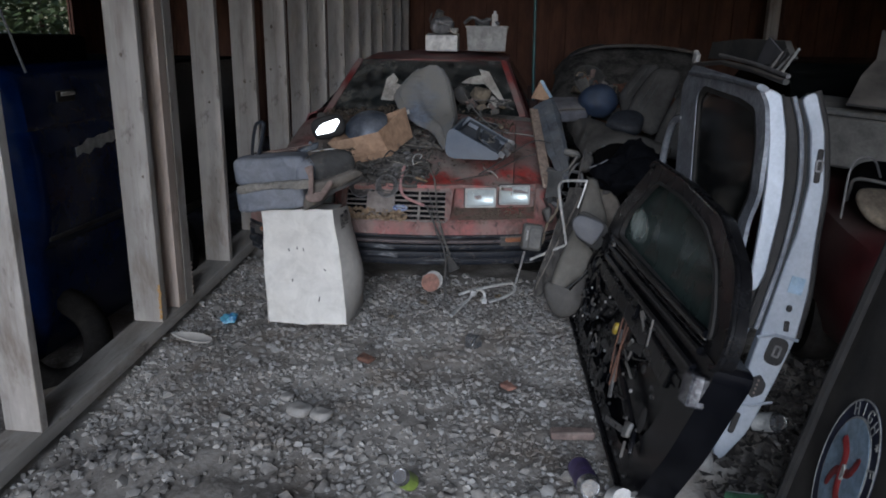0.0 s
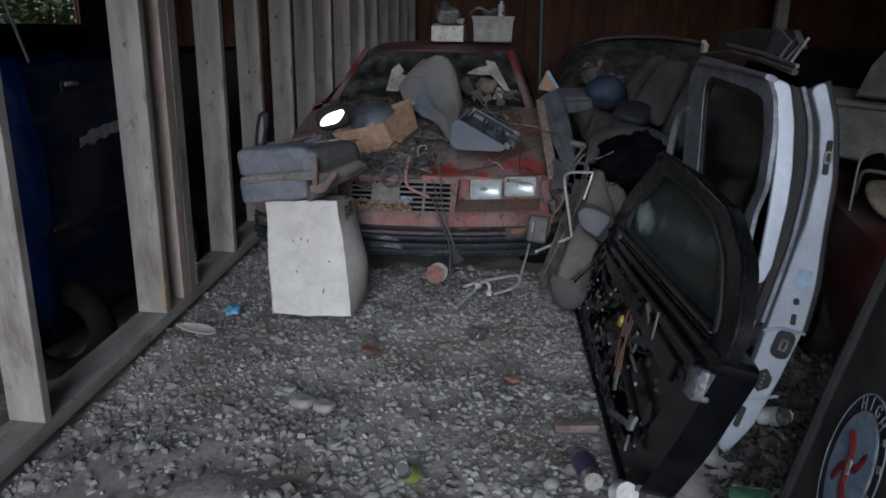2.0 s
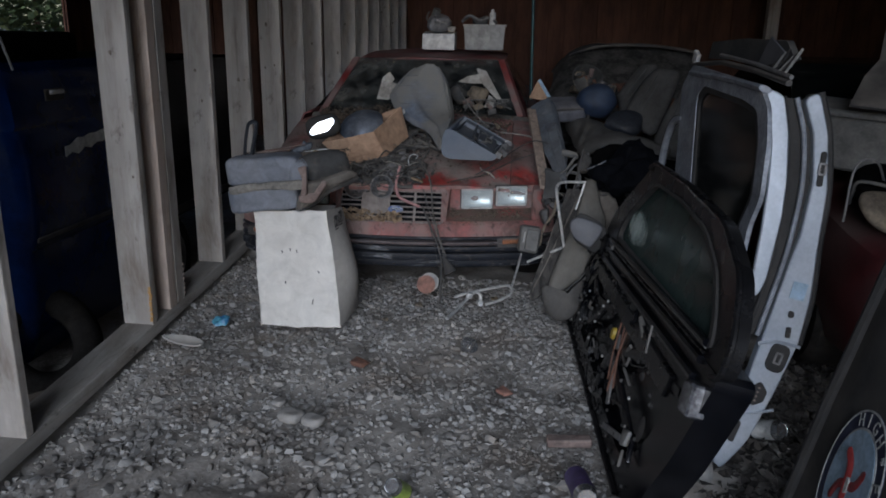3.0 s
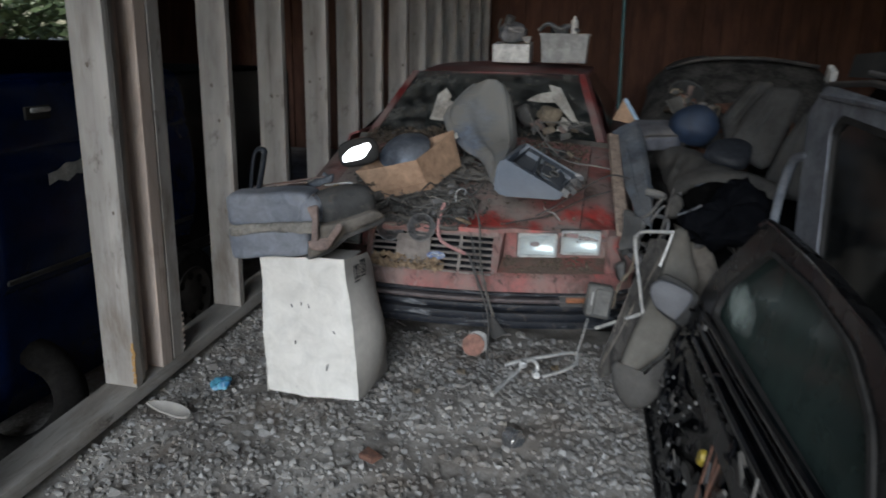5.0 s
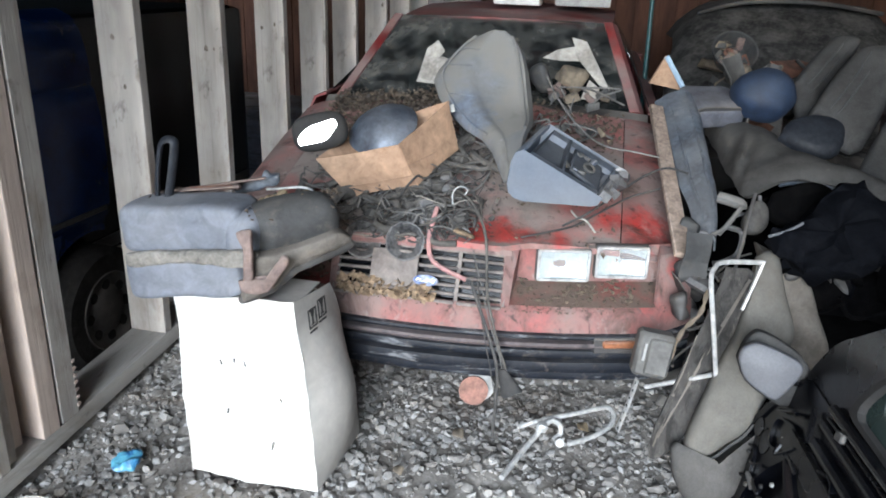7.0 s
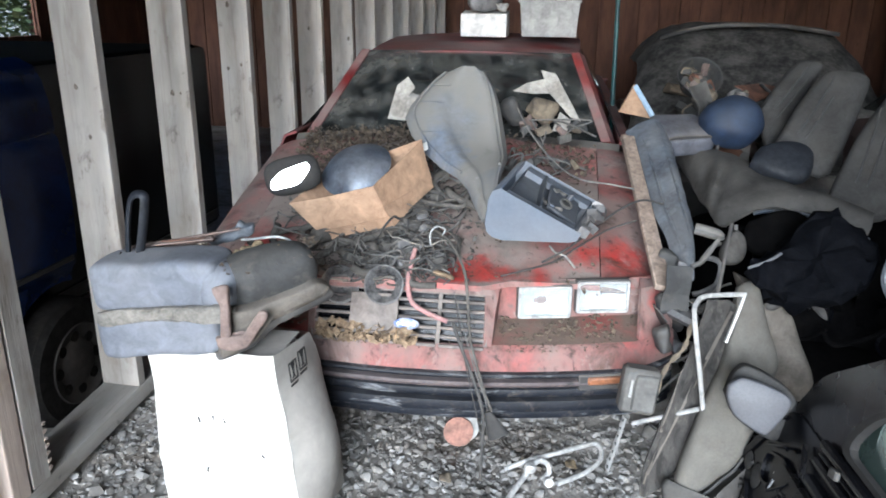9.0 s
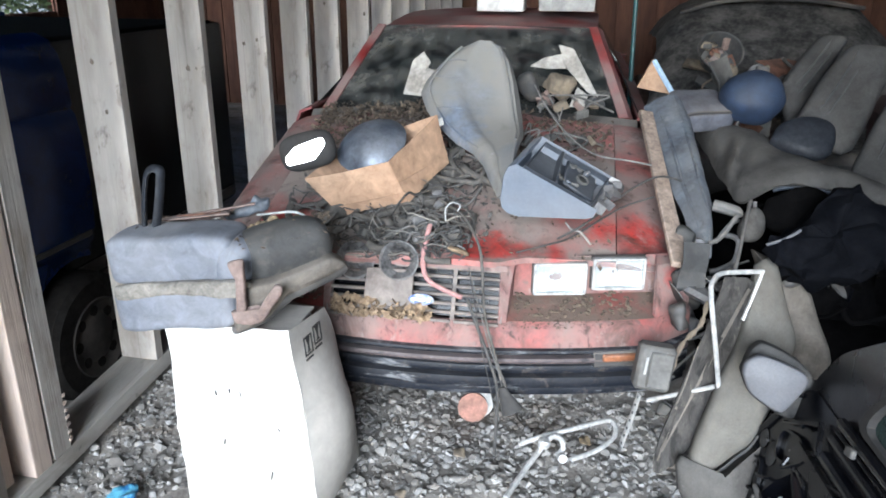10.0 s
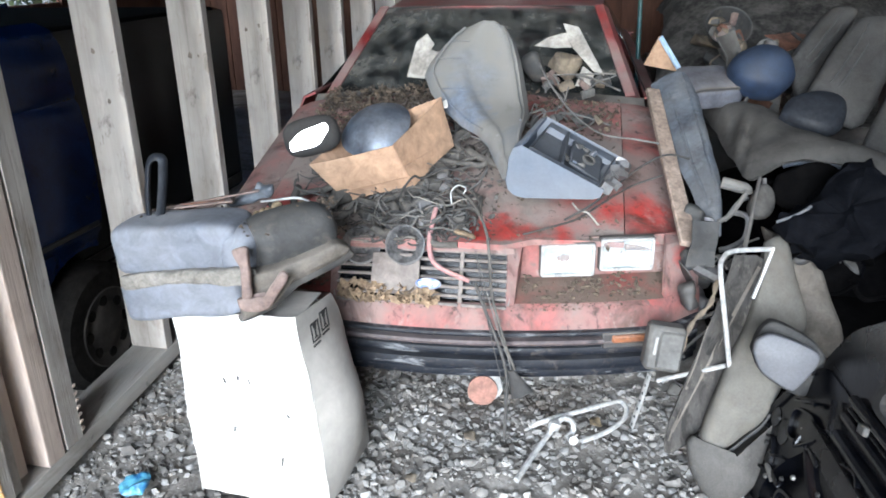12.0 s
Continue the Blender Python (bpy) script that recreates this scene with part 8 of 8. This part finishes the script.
prism(bm, [(0.0, 0.0), (0.10, -0.15), (-0.06, -0.12)], 0.02, frame_of((0.345, 5.30, 1.085), (1, 0.1, 0), (0, 0.1, 1)), 0.003)
part("card", bm, CARDBOARD, tri)
part("edge", tube(B(), [(0.35, 5.28, 1.08), (0.45, 5.24, 0.93)], 0.012, 6), SEAL_BLUE, tri)
part("tip", jitter(box(B(), (0.05, 0.04, 0.045), at(0.455, 5.22, 0.905, 0, 35, 0), 0.008), 0.006, 20), ORANGE, tri)
solo("teal_rod", tube(B(), [(0.30, 6.2, 0.3), (0.27, 6.2, 1.7)], 0.012, 8), TEAL, ID, "thin teal rod standing behind the car", "rod")


def heap_seat():
    d = thing("heaped_seat", ID, "beige grey cloth seat back lying on its side", "car seat", "heaped car seats")
    edge = ((0.604, 3.995, 0.656), (0.635, 4.005, 0.674), (0.664, 3.999, 0.667), (0.686, 3.944, 0.582), (0.709, 3.896, 0.513), (0.712, 3.871, 0.476), (0.698, 3.849, 0.443), (0.679, 3.811, 0.386), (0.652, 3.772, 0.328), (0.606, 3.725, 0.257), (0.565, 3.704, 0.222), (0.527, 3.685, 0.191), (0.496, 3.680, 0.180), (0.465, 3.686, 0.185), (0.456, 3.704, 0.207), (0.473, 3.746, 0.270), (0.497, 3.785, 0.329), (0.532, 3.841, 0.414), (0.565, 3.884, 0.481), (0.583, 3.935, 0.561))
    part("cushion", jitter(dome(B(), edge, 0.055, 0.07), 0.005, 9), FABRIC, d)
    part("welt", tube(B(), smooth_line([Vector(p) + Vector((0.004, -0.01, 0)) for p in edge[8:14]], 4), 0.004, 6), VINYL_DK, d)
    board = ((0.521, 3.950, 0.631), (0.599, 3.946, 0.628), (0.594, 3.907, 0.541), (0.554, 3.847, 0.404), (0.475, 3.765, 0.213), (0.401, 3.731, 0.126), (0.364, 3.742, 0.147), (0.431, 3.832, 0.356), (0.494, 3.904, 0.525))
    part("back_board", jitter(jitter(dome(B(), board, 0.015, 0.02, 4, 6), 0.006, 9), 0.003, 40), BACK_BOARD, d, "dusty splintered back board of the seat")
    o = [Vector(p) for p in board]
    rng = random.Random(31)
    for k in range(9):
        a, b = o[0].lerp(o[1], rng.uniform(0.05, 0.95)), o[6].lerp(o[5], rng.uniform(0.05, 0.95))
        u, w = sorted((rng.uniform(0.02, 0.9), rng.uniform(0.1, 0.98)))
        part("splinter", jitter(tube(B(), [a.lerp(b, u + (w - u) * q) + Vector((0, -0.018, 0.004)) for q in (0, 0.3, 0.6, 1)], rng.uniform(0.003, 0.009), 5, 0.35), 0.004, 25), BACK_BOARD if k % 3 else FABRIC_BR, d)
    rest = ((0.531, 3.595, 0.526), (0.533, 3.601, 0.549), (0.548, 3.604, 0.565), (0.572, 3.605, 0.573), (0.625, 3.601, 0.559), (0.665, 3.596, 0.542), (0.677, 3.592, 0.525), (0.665, 3.585, 0.495), (0.637, 3.577, 0.454), (0.621, 3.575, 0.444), (0.587, 3.579, 0.459), (0.550, 3.586, 0.485))
    hr = part("head_rest", dome(B(), rest, 0.016, 0.012, 7, 5), HEADREST, d, "pale grey vinyl head rest")
    shell = ((0.537, 3.647, 0.505), (0.550, 3.656, 0.548), (0.571, 3.661, 0.576), (0.596, 3.661, 0.576), (0.642, 3.656, 0.557), (0.686, 3.648, 0.528), (0.713, 3.638, 0.482), (0.706, 3.626, 0.426), (0.668, 3.622, 0.405), (0.635, 3.624, 0.410), (0.564, 3.635, 0.452))
    # Darker cloth carries the shade of the head rest's sides.
    part("rest_shell", dome(B(), shell, 0.020, 0.05, 7, 4.5), FABRIC_DK, hr, "back of the head rest, shade put into its darker cloth")


heap_seat()


for edge, label, mt in ((((0.615, 4.099, 0.670), (0.685, 4.079, 0.637), (0.762, 4.049, 0.587), (0.799, 3.998, 0.499), (0.828, 3.944, 0.408), (0.790, 3.919, 0.360), (0.737, 3.924, 0.364), (0.691, 3.975, 0.448)), "brownish grey seat cushion standing behind the seat back", FABRIC_BR),):
    d = thing("seat_cushion", ID, label, "car seat", "heaped car seats")
    part("cushion", jitter(dome(B(), edge, 0.05, 0.05), 0.006, 7), mt, d)
d = thing("seat_cushion", ID, "dusty grey seat cushion lying on the gravel", "car seat", "heaped car seats")
part("cushion", jitter(dome(B(), ((0.418, 3.679, 0.193), (0.434, 3.688, 0.211), (0.458, 3.682, 0.194), (0.490, 3.663, 0.144), (0.542, 3.683, 0.180), (0.603, 3.708, 0.227), (0.670, 3.747, 0.302), (0.710, 3.744, 0.287), (0.667, 3.708, 0.215), (0.608, 3.663, 0.124), (0.555, 3.634, 0.068), (0.486, 3.627, 0.063), (0.433, 3.650, 0.124)), 0.035, 0.06), 0.006, 10), FABRIC_HEAP, d)
tf = thing("tube_frame", ID, "bare bent metal tube seat frame", "frame", "bent metal tubes")
part("tube", tube(B(), smooth_line([(0.525, 3.78, 0.345), (0.495, 3.78, 0.50), (0.468, 3.79, 0.645), (0.472, 3.80, 0.678), (0.50, 3.83, 0.688), (0.60, 3.87, 0.685)], 6), 0.0065, 9), CHROME, tf)
part("tube", tube(B(), smooth_line([(0.603, 3.87, 0.690), (0.588, 3.86, 0.63), (0.565, 3.84, 0.555)], 6), 0.005, 9), CHROME, tf)
part("tube", tube(B(), [(0.345, 3.85, 0.275), (0.51, 3.79, 0.375)], 0.0065, 9), CHROME, tf)
part("wire_twist", tube(B(), smooth_line([(0.40, 3.86, 0.36), (0.42, 3.85, 0.46), (0.46, 3.84, 0.53), (0.47, 3.84, 0.60)], 5), [0.003 + 0.005 * abs(math.sin(2.1 * i)) for i in range(16)], 6, 0.5), PAPER_DIM, tf)
tf2 = thing("bent_tube", ID, "bent bare metal tubes lying on the gravel", "tube", "bent metal tubes")
part("tube", tube(B(), smooth_line([(-0.029, 3.660, 0.020), (0.007, 3.773, 0.030), (0.041, 3.846, 0.050), (0.065, 3.879, 0.075), (0.087, 3.899, 0.085), (0.109, 3.906, 0.070), (0.116, 3.899, 0.045), (0.099, 3.878, 0.030)], 6), 0.0085, 9), CHROME, tf2)
part("tube", tube(B(), smooth_line([(-0.017, 3.869, 0.060), (0.052, 3.907, 0.075), (0.136, 3.948, 0.085), (0.212, 3.995, 0.090), (0.253, 4.025, 0.085), (0.273, 4.002, 0.075), (0.263, 3.960, 0.060), (0.217, 3.911, 0.045), (0.143, 3.867, 0.030)], 6), 0.0075, 9), CHROME, tf2)
part("clamp", jitter(box(B(), (0.03, 0.03, 0.03), at(0.059, 3.869, 0.075) @ at(0, 0, 0, 10, 20, 20), 0.005), 0.003, 30), CHROME, tf2)
part("clamp", cyl(B(), 0.014, 0.014, 0.02, at(0.116, 3.863, 0.035) @ at(0, 0, 0, 70, 0, 20), 14), CHROME, tf2)
lb = thing("lamp_housing", ID, "square dusty plastic lamp housing on a metal strap", "lamp")
lm = frame_of((0.352, 3.79, 0.405), (0.95, 0.10, -0.12), (0.08, 0.12, 0.95))
part("housing", box(B(), (0.10, 0.13, 0.06), lm @ at(0, 0, -0.03), 0.01), GREY_DIM, lb)
part("lens", jitter(box(B(), (0.066, 0.105, 0.012), lm @ at(0.012, 0, 0.004), 0.005), 0.002, 40), GREY_DIM, lb)
part("mark", box(B(), (0.007, 0.05, 0.004), lm @ at(-0.028, 0.01, 0.004)), GREY_BOX, lb)
part("strap", tube(B(), [(0.315, 3.77, 0.34), (0.30, 3.76, 0.27), (0.278, 3.75, 0.18)], 0.015, 6, 0.2), CHROME, lb, "perforated metal strap")
# Black discs laid on the strap for the dark of its holes.
for k in range(7):
    p = Vector((0.313, 3.769, 0.33)).lerp(Vector((0.280, 3.750, 0.19)), k / 6)
    part("strap_hole_dot", cyl(B(), 0.004, 0.004, 0.006, Matrix.Translation(p + Vector((0.0, -0.004, 0.0))) @ at(0, 0, 0, 80), 8), INK, lb)
b = B()
cyl(b, 0.048, 0.05, 0.02, at(0, 0, 0, 78, 0, 12), 28)
rd = solo("terracotta_disc", b, TERRA, at(-0.195, 4.06, 0.055), "round terracotta coloured disc below the bumper", "disc")
b = B()
cyl(b, 0.05, 0.052, 0.06, at(0.01, 0.04, 0.003, 78, 0, 12), 28)
part("white_band", b, GREY_BOX, rd)

# ---- litter on the gravel ----
def drink_can(name, x, y, z, rx, rz, mt, label, r=0.033, h=0.12, crush=0.0):
    d = thing(name, at(x, y, z, rx, 0, rz), label, "can")
    b = B()
    loft(b, [[(r * q * math.cos(a), r * q * math.sin(a), h * (k - 0.5)) for q, k in ((0.0, 0.02), (0.75, 0.0), (0.85, 0.02), (1, 0.10), (1, 0.5), (1, 0.88), (0.82, 0.98), (0.80, 1.0), (0.7, 0.975), (0.0, 0.975))] for a in [6.2832 * i / 22 for i in range(23)]])
    part("body", jitter(b, crush, 20) if crush else b, ALU, d)
    sl = B()
    loft(sl, [[(r * 1.015 * math.cos(a), r * 1.015 * math.sin(a), h * (k - 0.5)) for k in (0.14, 0.5, 0.86)] for a in [6.2832 * i / 22 for i in range(23)]])
    part("label", jitter(sl, crush, 20) if crush else sl, mt, d)


drink_can("drink_can", 0.012, 2.17, 0.05, 50, -12, GREEN_LABEL, "green and white drink can lying on the gravel", 0.028, 0.13)
drink_can("drink_can", 1.215, 2.72, 0.05, 65, 40, SEAL_PALE, "crushed tan and silver drink can", crush=0.008)
drink_can("drink_can", 0.105, 3.35, 0.02, 90, 60, ALU, "flattened silver can on the gravel", 0.033, 0.06, 0.014)
drink_can("plastic_bottle", 0.555, 2.28, 0.045, 78, 8, PURPLE, "clear bottle with purple label on the ground", 0.036, 0.20)
drink_can("plastic_bottle", 0.93, 2.43, 0.07, 40, -30, GREY_BOX, "crumpled clear plastic bottle", 0.04, 0.18, 0.014)
b = cyl(B(), 0.04, 0.036, 0.05, ID, 22)
solo("paper_cup", b, WHITE_PL, at(0.66, 2.19, 0.03, 60, 0, 20), "white cup lying on the gravel", "cup")
b = cyl(B(), 0.035, 0.03, 0.10, ID, 18)
solo("glass_jar", b, GREEN_GLASS, at(1.02, 2.20, 0.05, 70, 0, 60), "green glass jar in the litter", "jar")
solo("wrapper", jitter(jitter(pillow(B(), (0.085, 0.065, 0.035), ID, 3, 9), 0.022, 18), 0.006, 50), BLUE_WRAP, at(-1.08, 3.42, 0.03, 0, 0, 20), "crumpled bright blue snack wrapper", "wrapper", smooth=20)
b = B()
loft(b, [[(0.105 * q * math.cos(a), 0.05 * q * math.sin(a), 0.018 * q ** 3) for q in (0, 0.4, 0.75, 0.92, 1.0, 1.04)] for a in [-0.2 + 3.5 * i / 18 for i in range(19)]])
solo("broken_bowl", thick(jitter(b, 0.003, 12), 0.007), CARTON_SHADED, at(-1.15, 3.165, 0.010, 0, 0, -14), "broken piece of a whitish plastic dish", "dish")
solo("wood_chunk", jitter(box(B(), (0.16, 0.045, 0.03), ID, 0.005), 0.01, 10), RUST_DIM, at(0.53, 2.58, 0.02, 0, 0, 8), "splintered brown piece of wood", "wood")
for x, y, s, mt, lb2 in ((0.29, 2.93, 0.035, TERRA, "broken piece of red brick on the gravel"), (-0.33, 3.1, 0.04, RUST, "brown dead leaf clump"), (-0.20, 3.85, 0.026, PAPER_DIM, "tan stone on the gravel"), (-0.33, 3.62, 0.022, PAPER_DIM, "tan rag scrap on gravel"), (0.18, 4.0, 0.026, FOAM, "tan wood chip on gravel")):
    solo("litter_scrap", jitter(box(B(), (s * 1.7, s * 1.3, s * 0.6), ID, 0.006), 0.014, 22), mt, at(x, y, 0.015, 0, 0, 40 * s * 100), lb2, "scrap")
for x, y, s in ((-0.47, 2.62, 0.05), (-0.38, 2.60, 0.045), (-0.55, 2.72, 0.03), (-1.05, 1.75, 0.04)):
    solo("stone", jitter(pillow(B(), (s * 2, s * 1.5, s * 0.9), ID, 3, 4), 0.012, 14), STONE, at(x, y, 0.012, 0, 0, 50 * x), "larger flat grey stone", "stone", "larger stones", smooth=30)
# Litter strewn thick and dark to paint in the floor's shade here.
flakes("shadow_litter", 2600, lambda r: (r.uniform(0.92, 1.75), r.uniform(1.7, 3.4), 0.005 + 0.03 * r.random()), 0.02, SHADED_TRASH, "trash and leaves between the doors, darkened to stand for shade", 11)


def clutter(name, label, n, lo, hi, mats, seed, big=1.0):
    """Loose metal and plastic bits: bent rods, brackets and lumps."""
    rng = random.Random(seed)
    d = thing(name, ID, label, "car part")
    for k in range(n):
        p = Vector([rng.uniform(a, b) for a, b in zip(lo, hi)])
        mt = mats[k % len(mats)]
        if k % 3 == 0:
            q = [p]
            for _ in range(3):
                q.append(q[-1] + big * Vector((rng.uniform(-0.07, 0.07), rng.uniform(-0.05, 0.05), rng.uniform(-0.06, 0.06))))
            part("rod", tube(B(), smooth_line(q, 4), big * rng.uniform(0.003, 0.007), 6), mt, d)
        elif k % 3 == 1:
            b = thick(jitter(loft(B(), [[(u, w, 0.02 * math.sin(40 * u)) for u in (-0.05, -0.02, 0.01, 0.05)] for w in (-0.025, 0, 0.03)]), 0.015, 18), 0.003)
            part("bracket", b, mt, d, m=Matrix.Translation(p) @ at(0, 0, 0, rng.uniform(-90, 90), rng.uniform(-90, 90), rng.uniform(0, 180)) @ Matrix.Scale(big * rng.uniform(0.7, 1.5), 4))
        else:
            b = jitter(jitter(pillow(B(), (0.08, 0.05, 0.045), ID, 3.5, 5), 0.015, 20), 0.004, 60)
            part("lump", b, mt, d, m=Matrix.Translation(p) @ at(0, 0, 0, rng.uniform(-90, 90), rng.uniform(-90, 90), rng.uniform(0, 180)) @ Matrix.Scale(big * rng.uniform(0.6, 1.4), 4))


clutter("scrap_parts", "dark brackets and rods jammed between the fender and the seats", 30, (0.40, 3.95, 0.30), (0.56, 4.30, 0.66), (GREY_DIM, VINYL_DK, STEEL, PLASTIC), 51)
# Bits coloured near-black to paint in the heap's own shade.
clutter("scrap_parts", "scrap plastic and metal bits on the heap, near-black for its shade", 36, (0.64, 3.97, 0.52), (1.15, 4.50, 0.68), (BLACK_CLOTH_AND_SHADE, PLASTIC, BLACK_CLOTH_AND_SHADE, BLACK), 52, 1.3)
clutter("scrap_parts", "dusty odd parts lying under the far windshield", 30, (0.55, 5.2, 0.80), (1.25, 5.9, 1.02), (GREY_DIM, VINYL_DK, RUST, PAPER_DIM), 53, 1.4)
